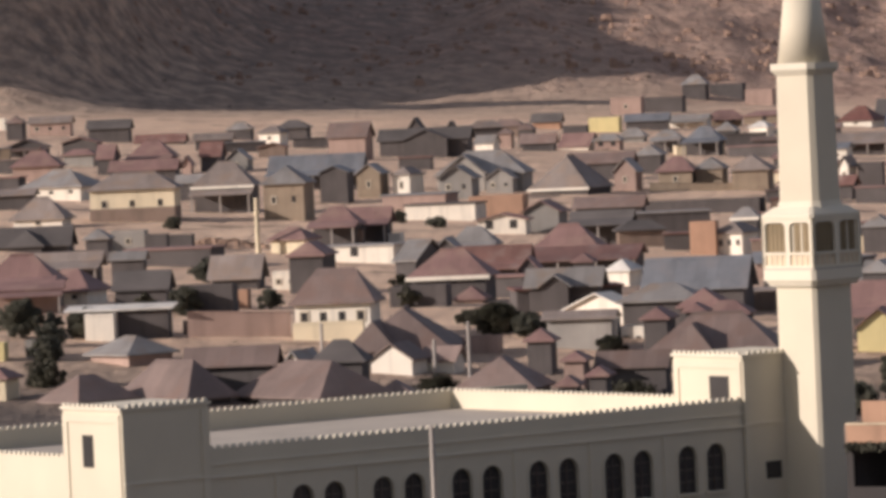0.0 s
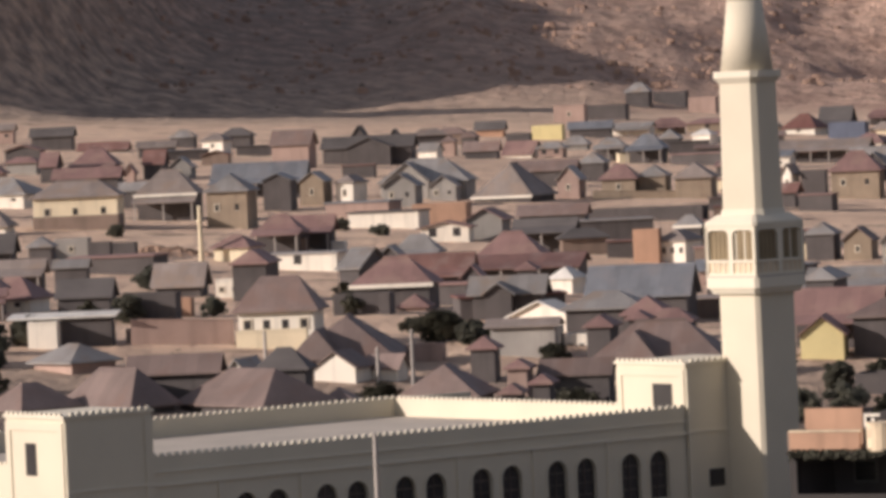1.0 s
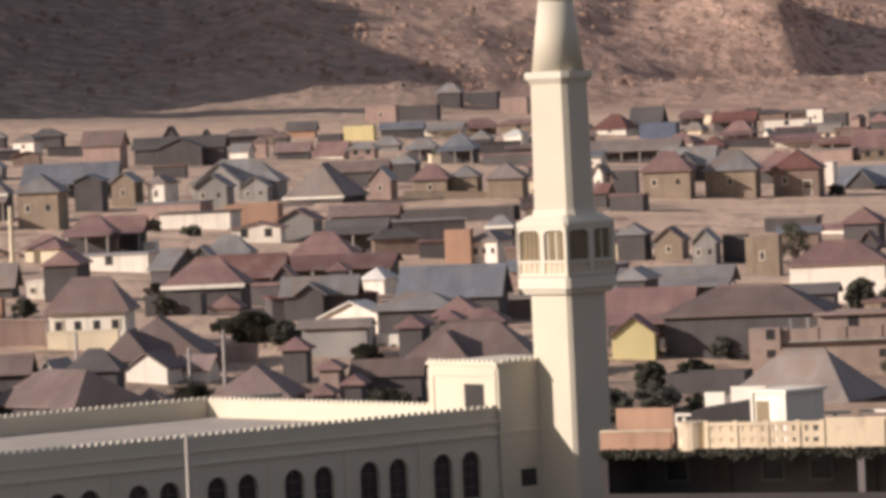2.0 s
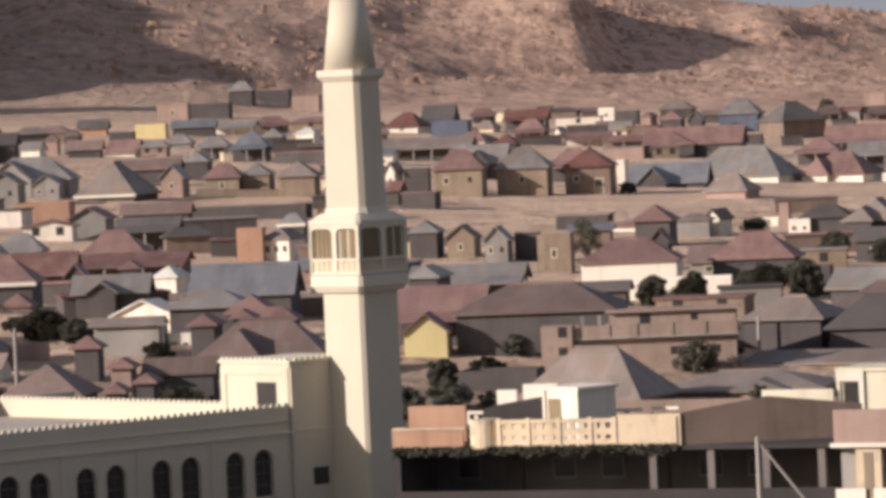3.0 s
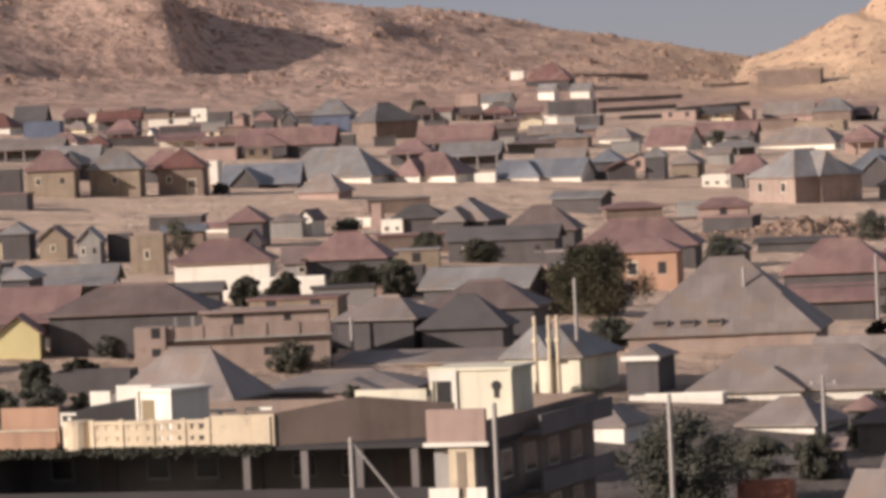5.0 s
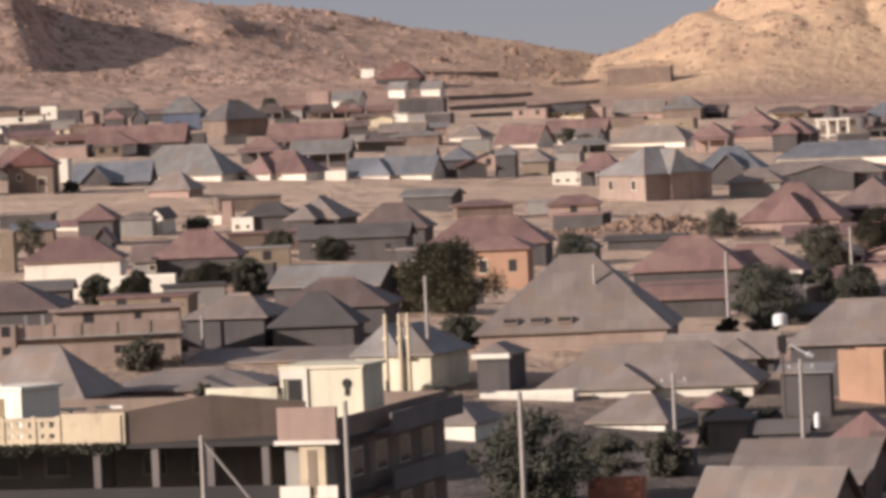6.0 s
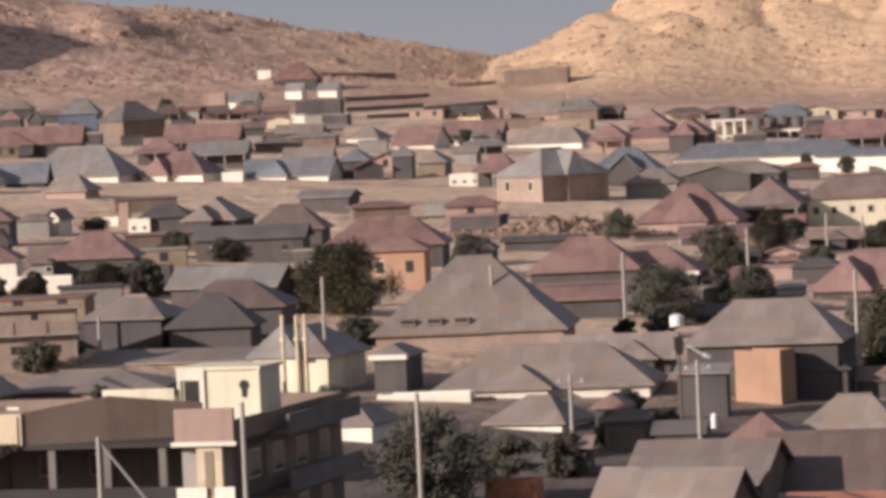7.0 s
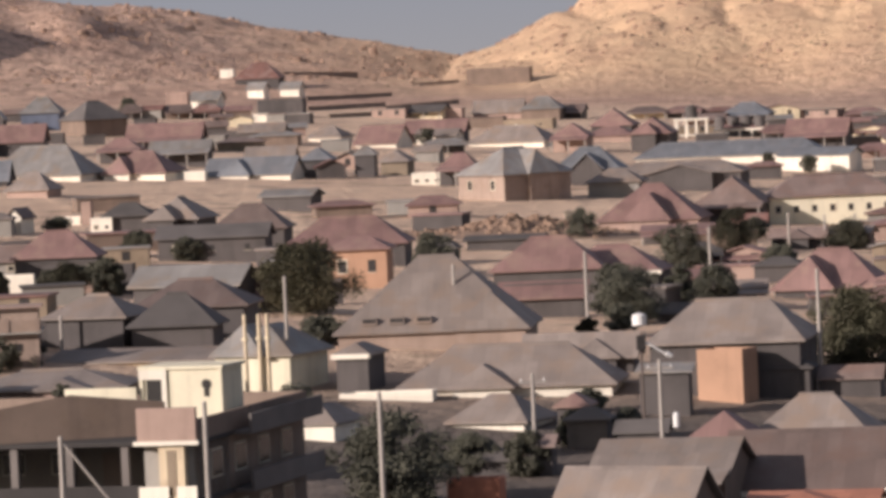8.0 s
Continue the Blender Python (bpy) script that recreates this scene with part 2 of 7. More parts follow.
def relief(x, y, z):
    """Rocky relief on the hills, small unevenness in the town."""
    d = math.hypot(x, y)
    if d < 150 or d > 2600:
        return z
    az = math.degrees(math.atan2(x, y))
    foot = foot_at(max(-14, min(14, az)))
    hill = smooth(foot - 50, foot + 40, d)
    p = Vector((x, y, 0))
    big = noise.fractal(p * 0.012, 1.0, 2.1, 4)
    small = noise.fractal(p * 0.07, 0.9, 2.2, 3)
    ravine = smooth(6.4, 7.4, az) * smooth(1440, 1540, d) * (1 - abs(noise.noise(Vector((az * 0.9 + 0.004 * d, d * 0.006, 3.0))))) ** 7
    ledge = hill * 1.6 * noise.noise(Vector((x * 0.01, z * 0.22, 7.0)))
    rough = noise.fractal(p * 0.19, 0.8, 2.0, 2)
    return z + hill * (2.2 * big + 0.9 * small + 0.4 * rough) - 3.2 * ravine + ledge + (1 - hill) * 0.25 * small


def build_ground():
    az = [-180 + 15 * k for k in range(11)] + [-15 + 0.06 * k for k in range(501)] + [30 + 15 * k for k in range(11)]
    ds = [0.3, 6, 40, 90]
    while ds[-1] < 1300:
        ds.append(max(ds[-1] * 1.022, ds[-1] + 3))
    while ds[-1] < 1800:
        ds.append(ds[-1] + 4.5)
    while ds[-1] < 4900:
        ds.append(ds[-1] * 1.06)
    verts, faces = [], []
    for d in ds:
        for a in az:
            x, y = d * math.sin(radians(a)), d * math.cos(radians(a))
            verts.append((x, y, relief(x, y, ground(x, y))))
    n = len(az)
    for i in range(len(ds) - 1):
        for j in range(n):
            k = (j + 1) % n
            faces.append((i * n + j, i * n + k, (i + 1) * n + k, (i + 1) * n + j))
    faces.append(tuple(reversed(range(n))))
    me = bpy.data.meshes.new("ground")
    me.from_pydata(verts, [], faces)
    me.materials.append(GROUND)
    for p in me.polygons:
        p.use_smooth = True
    return tagged(new("ground", me), "dry sandy earth rising to rocky brown hills", "ground", kind="structure")


def ground_material():
    m = bpy.data.materials.new("dry earth and rock")
    m.use_nodes = True
    nt = m.node_tree
    n, ln = nt.nodes, nt.links
    bsdf = n["Principled BSDF"]
    bsdf.inputs["Roughness"].default_value = 0.95
    geo = n.new("ShaderNodeNewGeometry")

    def tex(scale, detail, lo, hi, stretch=None):
        t = n.new("ShaderNodeTexNoise")
        t.inputs["Scale"].default_value, t.inputs["Detail"].default_value, t.inputs["Roughness"].default_value = scale, detail, 0.62
        ln.new(geo.outputs["Position"], t.inputs["Vector"])
        r = n.new("ShaderNodeMapRange")
        r.inputs[1].default_value, r.inputs[2].default_value = lo, hi
        ln.new(t.outputs["Fac"], r.inputs[0])
        return r.outputs[0]

    def mix(fac, a, b):
        x = n.new("ShaderNodeMix")
        x.data_type = "RGBA"
        for sock, v in ((x.inputs[0], fac), (x.inputs[6], a), (x.inputs[7], b)):
            if isinstance(v, bpy.types.NodeSocket):
                ln.new(v, sock)
            else:
                sock.default_value = (*v, 1) if isinstance(v, tuple) else v
        return x.outputs[2]

    c = mix(tex(0.012, 5, 0.35, 0.65), (0.57, 0.37, 0.275), (0.73, 0.495, 0.365))
    c = mix(tex(0.16, 6, 0.47, 0.66), c, (0.30, 0.19, 0.14))
    c = mix(tex(0.5, 4, 0.56, 0.68), c, (0.22, 0.15, 0.115))
    c = mix(tex(0.33, 5, 0.62, 0.8), c, (0.62, 0.49, 0.37))
    # darker and paler beds of rock, lying level
    bed = n.new("ShaderNodeMapping")
    bed.inputs["Scale"].default_value = (0.012, 0.012, 0.30)
    ln.new(geo.outputs["Position"], bed.inputs["Vector"])
    strata = n.new("ShaderNodeTexNoise")
    strata.inputs["Scale"].default_value, strata.inputs["Detail"].default_value = 1.0, 6
    ln.new(bed.outputs[0], strata.inputs["Vector"])
    layer = n.new("ShaderNodeMapRange")
    layer.inputs[1].default_value, layer.inputs[2].default_value, layer.inputs[4].default_value = 0.5, 0.68, 0.55
    ln.new(strata.outputs["Fac"], layer.inputs[0])
    c = mix(layer.outputs[0], c, (0.42, 0.255, 0.185))
    # pale trodden sand of the town below the hills
    lie, slope_start = n.new("ShaderNodeSeparateXYZ"), n.new("ShaderNodeMapRange")
    slope_start.inputs[1].default_value, slope_start.inputs[2].default_value = 1180.0, 1270.0
    ln.new(geo.outputs["Position"], lie.inputs[0])
    ln.new(lie.outputs["Y"], slope_start.inputs[0])
    sand = mix(tex(0.06, 5, 0.35, 0.65), (0.65, 0.46, 0.33), (0.80, 0.59, 0.425))
    sand = mix(tex(0.7, 5, 0.58, 0.74), sand, (0.40, 0.29, 0.22))
    sand = mix(tex(0.11, 7, 0.56, 0.66), sand, (0.34, 0.235, 0.165))      # dry scrub and rubble
    c = mix(slope_start.outputs[0], sand, c)
    # grey-brown thorn scrub over the western slope and its foot, with hill shade painted in
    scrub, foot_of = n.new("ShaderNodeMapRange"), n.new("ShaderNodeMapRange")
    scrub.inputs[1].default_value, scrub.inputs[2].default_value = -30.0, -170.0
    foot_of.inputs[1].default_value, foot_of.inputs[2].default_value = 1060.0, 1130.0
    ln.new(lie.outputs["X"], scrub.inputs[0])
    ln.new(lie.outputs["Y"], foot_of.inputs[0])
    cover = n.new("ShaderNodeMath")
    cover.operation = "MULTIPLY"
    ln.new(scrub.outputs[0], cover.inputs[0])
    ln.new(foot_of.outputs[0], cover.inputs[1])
    scrub_shade = n.new("ShaderNodeMath")
    scrub_shade.operation = "MULTIPLY"
    ln.new(cover.outputs[0], scrub_shade.inputs[0])
    ln.new(tex(0.2, 7, 0.28, 0.62), scrub_shade.inputs[1])
    c = mix(scrub_shade.outputs[0], c, (0.25, 0.195, 0.155))
    # golden sandstone of the hill to the east
    where = n.new("ShaderNodeSeparateXYZ")
    ln.new(geo.outputs["Position"], where.inputs[0])
    east, far = n.new("ShaderNodeMapRange"), n.new("ShaderNodeMapRange")
    east.inputs[1].default_value, east.inputs[2].default_value = 105.0, 200.0
    far.inputs[1].default_value, far.inputs[2].default_value = 1340.0, 1440.0
    both_ = n.new("ShaderNodeMath")
    both_.operation = "MULTIPLY"
    ln.new(where.outputs["X"], east.inputs[0])
    ln.new(where.outputs["Y"], far.inputs[0])
    ln.new(east.outputs[0], both_.inputs[0])
    ln.new(far.outputs[0], both_.inputs[1])
    gold = mix(tex(0.05, 6, 0.4, 0.66), (0.71, 0.49, 0.305), (0.59, 0.385, 0.245))
    gold = mix(tex(0.3, 5, 0.6, 0.75), gold, (0.42, 0.28, 0.17))
    c = mix(both_.outputs[0], c, gold)
    # street earth nearest to the mosque, darkened in place of shade in the gaps
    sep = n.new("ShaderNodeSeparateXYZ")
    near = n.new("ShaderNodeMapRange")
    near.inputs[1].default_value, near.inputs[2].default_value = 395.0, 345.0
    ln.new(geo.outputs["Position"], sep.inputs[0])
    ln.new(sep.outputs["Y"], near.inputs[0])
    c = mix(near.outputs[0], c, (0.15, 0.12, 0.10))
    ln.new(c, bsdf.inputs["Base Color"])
    b = n.new("ShaderNodeBump")
    b.inputs["Strength"].default_value, b.inputs["Distance"].default_value = 1.0, 2.2
    calm = n.new("ShaderNodeMapRange")
    calm.inputs[3].default_value, calm.inputs[4].default_value = 1.0, 0.75
    ln.new(both_.outputs[0], calm.inputs[0])
    ln.new(calm.outputs[0], b.inputs["Strength"])
    ln.new(tex(0.22, 8, 0.2, 0.8), b.inputs["Height"])
    ln.new(b.outputs[0], bsdf.inputs["Normal"])
    return m


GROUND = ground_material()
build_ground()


def sky_backdrop():
    """Far dusty sky low over the horizon, beyond the hills."""
    s = Shape()
    R, n = 4700, 48
    for k in range(n):
        a0, a1 = radians(-32 + 64 * k / n), radians(-32 + 64 * (k + 1) / n)
        p, q = (R * math.sin(a0), R * math.cos(a0)), (R * math.sin(a1), R * math.cos(a1))
        s.poly([(*q, -300), (*p, -300), (*p, 420), (*q, 420)])
    m = bpy.data.materials.new("dusty low sky")
    m.use_nodes = True
    nt = m.node_tree
    nt.nodes.clear()
    geo = nt.nodes.new("ShaderNodeNewGeometry")
    sep = nt.nodes.new("ShaderNodeSeparateXYZ")
    rng = nt.nodes.new("ShaderNodeMapRange")
    rng.inputs[1].default_value, rng.inputs[2].default_value = 0, 160
    mix = nt.nodes.new("ShaderNodeMix")
    mix.data_type = "RGBA"
    mix.inputs[6].default_value, mix.inputs[7].default_value = (0.335, 0.32, 0.335, 1), (0.255, 0.275, 0.335, 1)
    glow = nt.nodes.new("ShaderNodeEmission")
    res = nt.nodes.new("ShaderNodeOutputMaterial")
    nt.links.new(geo.outputs["Position"], sep.inputs[0])
    nt.links.new(sep.outputs["Z"], rng.inputs[0])
    nt.links.new(rng.outputs[0], mix.inputs[0])
    nt.links.new(mix.outputs[2], glow.inputs["Color"])
    nt.links.new(glow.outputs[0], res.inputs["Surface"])
    return tagged(new("backdrop", s.mesh("backdrop", m)), "hazy blue-grey sky low over the hills", "sky", kind="structure")


sky_backdrop()


# ---- houses ----
def window(x, z, w, h, y, parent, trim=True, side=False, label=""):
    """A window on the front (or the left side) of a house: frame and dark pane."""
    turn = Matrix.Rotation(radians(-90), 4, "Z") if side else Matrix()
    s = Shape()
    e = 0.12
    if trim:
        s.box(x - w / 2 - e, x + w / 2 + e, y - 0.06, y + 0.1, z - h / 2 - e, z - h / 2)
        s.box(x - w / 2 - e, x + w / 2 + e, y - 0.06, y + 0.1, z + h / 2, z + h / 2 + e)
        s.box(x - w / 2 - e, x - w / 2, y - 0.06, y + 0.1, z - h / 2, z + h / 2)
        s.box(x + w / 2, x + w / 2 + e, y - 0.06, y + 0.1, z - h / 2, z + h / 2)
    else:
        s.box(x - w / 2 - 0.05, x + w / 2 + 0.05, y - 0.05, y + 0.05, z - h / 2 - 0.06, z - h / 2)
    fr = part("window", s, TRIM, parent, label)
    fr.matrix_local = turn
    pane = Shape().box(x - w / 2, x + w / 2, y - 0.02, y + 0.06, z - h / 2, z + h / 2)
    part("pane", pane, GLASS, fr)
    return fr


ROOF_WORDS = {"clay": "orange-red painted zinc", "red": "red-brown", "brick": "brick-red", "pinkish": "faded red", "brown": "rusty brown", "grey": "grey zinc", "tan": "dusty tan",
              "bluish": "blue-grey zinc", "white": "white", "dark": "dark shade-toned"}
WALL_WORDS = {"butter": "pale yellow plastered", "tan": "tan mud-rendered", "clay": "orange-red painted", "cream": "cream plaster", "yellow": "yellow painted", "white": "whitewashed", "olive": "mud plaster", "brown": "brown block", "grey": "grey cement",
              "dark": "shade-dark", "orange": "orange brick", "pink": "pink plaster", "blue": "blue painted"}
KIND_WORDS = {"hip": "hipped roof", "gable": "gabled roof facing outward", "side": "pitched roof", "flat": "flat roof and parapet", "shed": "sloping lean-to roof"}


def house(x, y, z, turn, w, d, h, rise, kind, wall, roof, windows=0, door=0, band="", over=0.5, side_windows=0, veranda=0.0, fascia=0, ridge=0.0, wing=None, vents=0, pane=1.0):
    """A house: walls with a plinth, a thick sheet roof, windows and doors on the face that looks downhill."""
    label = f"{WALL_WORDS[wall]} house with {ROOF_WORDS[roof]} {KIND_WORDS[kind]}" if kind != "flat" else f"{WALL_WORDS[wall]} box house with flat roof and parapet"
    ob = thing("house", pose(x, y, z, 0, 0, turn), label, "house", "houses of the town")
    a, b = w / 2, d / 2
    s = Shape()
    if kind == "flat":
        part("wall", s.box(-a, a, -b, b, -3.0, h), WALL[wall], ob)
        part("parapet", Shape().rim(-a, a, -b, b, 0.2, h + 0.002, h + max(0.3, rise)), WALL[wall], ob)
        part("roof", Shape().box(-a + 0.2, a - 0.2, -b + 0.2, b - 0.2, h + 0.004, h + 0.08), ROOF[roof], ob)
    else:
        if kind in ("gable", "side"):
            s.gabled(a, b, -3.0, h, h + rise * 0.95, kind == "gable")
        else:
            s.box(-a, a, -b, b, -3.0, h)
        part("wall", s, WALL[wall], ob)
        r = Shape()
        A, B = a + over, b + over
        lo = h - rise * over / max(0.5, (b if kind in ("side", "hip") else a)) * (0.9 if kind != "shed" else 0)
        H = h + rise
        lo = max(lo, h - 0.35)
        if kind == "hip":
            if a >= b:
                L = a * ridge if ridge else max(a * 0.3, a - b * 0.85)
                pts = [(-A, -B, lo), (A, -B, lo), (A, B, lo), (-A, B, lo), (-L, 0, H), (L, 0, H)]
                fs = [(0, 1, 5, 4), (1, 2, 5), (2, 3, 4, 5), (3, 0, 4)]
            else:
                L = b * ridge if ridge else max(b * 0.3, b - a * 0.85)
                pts = [(-A, -B, lo), (A, -B, lo), (A, B, lo), (-A, B, lo), (0, -L, H), (0, L, H)]
                fs = [(0, 1, 4), (1, 2, 5, 4), (2, 3, 5), (3, 0, 4, 5)]
        elif kind == "gable":
            pts = [(-A, -B, lo), (A, -B, lo), (A, B, lo), (-A, B, lo), (0, -B, H), (0, B, H)]
            fs = [(1, 2, 5, 4), (3, 0, 4, 5)]
        elif kind == "side":
            pts = [(-A, -B, lo), (A, -B, lo), (A, B, lo), (-A, B, lo), (-A, 0, H), (A, 0, H)]
            fs = [(0, 1, 5, 4), (2, 3, 4, 5)]
        else:
            pts = [(-A, -B, h), (A, -B, h), (A, B, H), (-A, B, H)]
            fs = [(0, 1, 2, 3)]
        r.shell([(p[0], p[1], p[2] + 0.16) for p in pts], fs, 0.14)
        part("roof", r, ROOF[roof], ob, uv=True)
        if fascia:
            part("fascia", Shape().box(-A, A, -B - 0.06, -B - 0.003, pts[0][2] - 0.16, pts[0][2] + 0.2), WALL["white"], ob, "white painted eave board")
        if kind == "hip" and w > 6:
            cap = Shape()
            p, q = pts[4], pts[5]
            cap.tube((p[0], p[1], p[2] + 0.17), (q[0] + 0.01, q[1] + 0.01, q[2] + 0.17), 0.14, 0.14, 5)
            part("ridge_cap", cap, ROOF[roof], ob)
        if wing:
            # a lower cross roof that comes forward over a projecting room: centre, width, depth, rise, hipped or not
            wx, ww, out_by, up, hipped = wing
            g, y0, top = ww / 2 + over * 0.8, -b - out_by - over * 0.8, h + up
            back = -b + (b + over) * min(0.97, up / rise)
            room = Shape()
            room.box(wx - ww / 2, wx + ww / 2, -b - out_by, -b - 0.004, -3.0, lo + 0.1)
            front = part("front_room", room, WALL[wall], ob)
            tip = y0 + (min(ww * 0.42, out_by + b * 0.5) if hipped else 0.0)
            wp = [(wx - g, y0, lo), (wx + g, y0, lo), (wx + g, -b, lo), (wx - g, -b, lo), (wx, tip, top), (wx, back, top)]
            wf = [(1, 2, 5, 4), (3, 0, 4, 5)] + ([(0, 1, 4)] if hipped else [])
            cross = Shape().shell([(q[0], q[1], q[2] + 0.2) for q in wp], wf, 0.14)
            part("cross_roof", cross, ROOF[roof], ob, uv=True)
            if not hipped:
                tri = Shape()
                tri.v += [(wx - ww / 2, -b - out_by, lo + 0.11), (wx + ww / 2, -b - out_by, lo + 0.11), (wx, -b - out_by, top + 0.05),
                          (wx - ww / 2, -b - out_by + 0.2, lo + 0.11), (wx + ww / 2, -b - out_by + 0.2, lo + 0.11), (wx, -b - out_by + 0.2, top + 0.05)]
                tri.f += [(0, 1, 2), (5, 4, 3), (1, 4, 5, 2), (3, 0, 2, 5)]
                part("gable_wall", tri, WALL[wall], front)
        for k in range(vents):
            # low hooded air vents on the front slope
            vx, vy = -a * 0.66 + k * a * 0.29, -B * 0.84
            vz = lo + (H - lo) * (1 - abs(vy) / B) + 0.16
            hood = part("roof_vent", Shape().box(vx - 0.6, vx + 0.6, vy - 0.5, vy + 0.3, vz - 0.3, vz + 0.22), ROOF[roof], ob, "low hooded roof vent")
            part("vent_mouth", Shape().box(vx - 0.5, vx + 0.5, vy - 0.53, vy - 0.503, vz - 0.12, vz + 0.16), GLASS, hood)
        if kind == "shed":
            i = Shape()
            i.box(-a, a, b - 0.2, b, h, H - 0.05)
            part("back_wall", i, WALL[wall], ob)
    if band:
        part("plinth_band", Shape().box(-a - 0.04, a + 0.04, -b - 0.04, b + 0.04, -2.9, h * 0.42), WALL[band], ob)
    if veranda:
        # a lower lean-to roof on posts along the front
        hv, dv = min(h - 0.35, 2.3), veranda
        sh = Shape().shell([(-a - 0.4, -b - dv, hv), (a + 0.4, -b - dv, hv), (a + 0.4, -b + 0.02, hv + 0.16 * dv + 0.25), (-a - 0.4, -b + 0.02, hv + 0.16 * dv + 0.25)], [(0, 1, 2, 3)], 0.12)
        lean = part("veranda_roof", sh, ROOF[roof], ob, uv=True)
        for k in range(max(2, int(w / 3)) + 1):
            px = -a + w * k / max(2, int(w / 3))
            part("post", Shape().box(px - 0.09, px + 0.09, -b - dv + 0.2, -b - dv + 0.38, -2.0, hv), POLE, lean)
    n = windows + door
    for k in range(n):
        px = -a + w * (k + 0.5) / n
        if door and k == n // 2:
            dd = Shape().box(px - 0.5, px + 0.5, -b - 0.06, -b + 0.05, 0.02, min(2.1, h - 0.2))
            part("door", dd, DOOR, ob)
            part("door_frame", Shape().box(px - 0.68, px + 0.68, -b - 0.04, -b + 0.04, 0.0, min(2.28, h - 0.05)), TRIM, ob)
        else:
            window(px, h * 0.55, pane * min(0.62, w * 0.05 + 0.25), pane * min(0.8, h * 0.25), -b, ob, trim=(k % 3 == 0))
    for k in range(side_windows):
        window(-b + d * (k + 0.5) / side_windows, h * 0.58, 0.9, min(1.2, h * 0.36), -a, ob, side=True)
    return ob


def pole(x, y, z, h, kind="plain"):
    ob = thing("utility_pole", pose(x, y, z), "weathered grey utility pole standing between the houses", "pole", "poles of the town")
    r, mat = {"pillar": (0.32, WALL["cream"]), "column": (0.18, TERRACE_CREAM)}.get(kind, (0.17, POLE))
    if kind in ("pillar", "column"):
        tagged(ob, "slim cream plastered tower standing over the roofs", "tower")
    part("shaft", Shape().tube((0, 0, -2.0), (0.0, 0, h), r, r * 0.7, 8), mat, ob)
    part("cap", Shape().tube((0, 0, h + 0.002), (0, 0, h + 0.12), r * 0.8, r * 0.5, 8), mat, ob)
    if kind in ("pillar", "column"):
        part("collar", Shape().tube((0, 0, h * 0.72), (0, 0, h * 0.76), r * 1.3, r * 1.3, 8), WALL["cream"], ob)
    if kind == "arm":
        part("crossarm", Shape().box(-0.9, 0.9, -0.08, 0.08, h - 0.55, h - 0.4), POLE, ob)
        for k in (-0.75, 0.0, 0.75):
            part("insulator", Shape().tube((k, 0, h - 0.4), (k, 0, h - 0.2), 0.05, 0.04, 6), TANK, ob)
    if kind == "stay":
        part("stay", Shape().tube((8.6, 0, -1.5), (0.1, 0, h - 0.2), 0.08, 0.08, 6), POLE, ob)
    return ob


def street_lamp(x, y, z, h):
    """A lamp post whose white arm leans out and down to a small lamp head."""
    ob = thing("street_lamp", pose(x, y, z), "dark street lamp post with a white sloping arm", "street lamp")
    part("post", Shape().tube((0, 0, -1.5), (0, 0, h), 0.1, 0.08, 8), DOOR, ob)
    part("bracket", Shape().box(-0.32, 0.3, -0.16, 0.16, h - 0.9, h + 0.1), GLOOM, ob)
    part("arm", Shape().tube((0.2, 0, h - 0.3), (1.75, -0.1, h - 1.3), 0.07, 0.06, 7), TANK, ob, "white painted arm")
    part("lamp_head", Shape().tube((1.7, -0.1, h - 1.22), (2.1, -0.12, h - 1.42), 0.2, 0.14, 9), TANK, ob, "white lamp head")
    return ob


def water_tank(x, y, z, h, r, kind="white"):
    ob = thing("water_tank", pose(x, y, z), "white plastic water tank with a domed lid" if kind == "white" else "black plastic water tank on a stand", "water tank")
    ring = [(r * math.cos(math.tau * k / 14), r * math.sin(math.tau * k / 14)) for k in range(14)]
    s = Shape()
    s.prism(ring, 0, h * 0.78)
    s.prism([(a * 1.03, b * 1.03) for a, b in ring], h * 0.36, h * 0.42)
    mat = TANK if kind == "white" else ROOF["dark"]
    part("body", s, mat, ob)
    part("lid", Shape().prism(ring, h * 0.781, h * 0.95, 0.45), mat, ob)
    return ob


def yard_wall(x0, y0, x1, y1, h, wall):
    a, b = Vector((x0, y0, ground(x0, y0))), Vector((x1, y1, ground(x1, y1)))
    ln = (b - a).length
    m = pose(x0, y0, a.z, 0, 0, math.degrees(math.atan2(y1 - y0, x1 - x0)))
    ob = thing("yard_wall", m, f"{WALL_WORDS[wall]} yard wall along the houses", "wall", "yard walls")
    dz = b.z - a.z
    s = Shape()
    s.v += [(0, -0.1, -1), (ln, -0.1, dz - 1), (ln, 0.1, dz - 1), (0, 0.1, -1), (0, -0.1, h), (ln, -0.1, dz + h), (ln, 0.1, dz + h), (0, 0.1, h)]
    s.f += [(3, 2, 1, 0), (4, 5, 6, 7), (0, 1, 5, 4), (1, 2, 6, 5), (2, 3, 7, 6), (3, 0, 4, 7)]
    part("wall", s, WALL[wall], ob)
    c = Shape()
    c.v += [(p[0], p[1] * 1.5, p[2] + (0.003 if k < 4 else 0.0)) for k, p in enumerate([(0, -0.1, h), (ln, -0.1, dz + h), (ln, 0.1, dz + h), (0, 0.1, h), (0, -0.1, h + 0.1), (ln, -0.1, dz + h + 0.1), (ln, 0.1, dz + h + 0.1), (0, 0.1, h + 0.1)])]
    c.f += [(3, 2, 1, 0), (4, 5, 6, 7), (0, 1, 5, 4), (1, 2, 6, 5), (2, 3, 7, 6), (3, 0, 4, 7)]
    part("coping", c, WALL[wall], ob)
    return ob


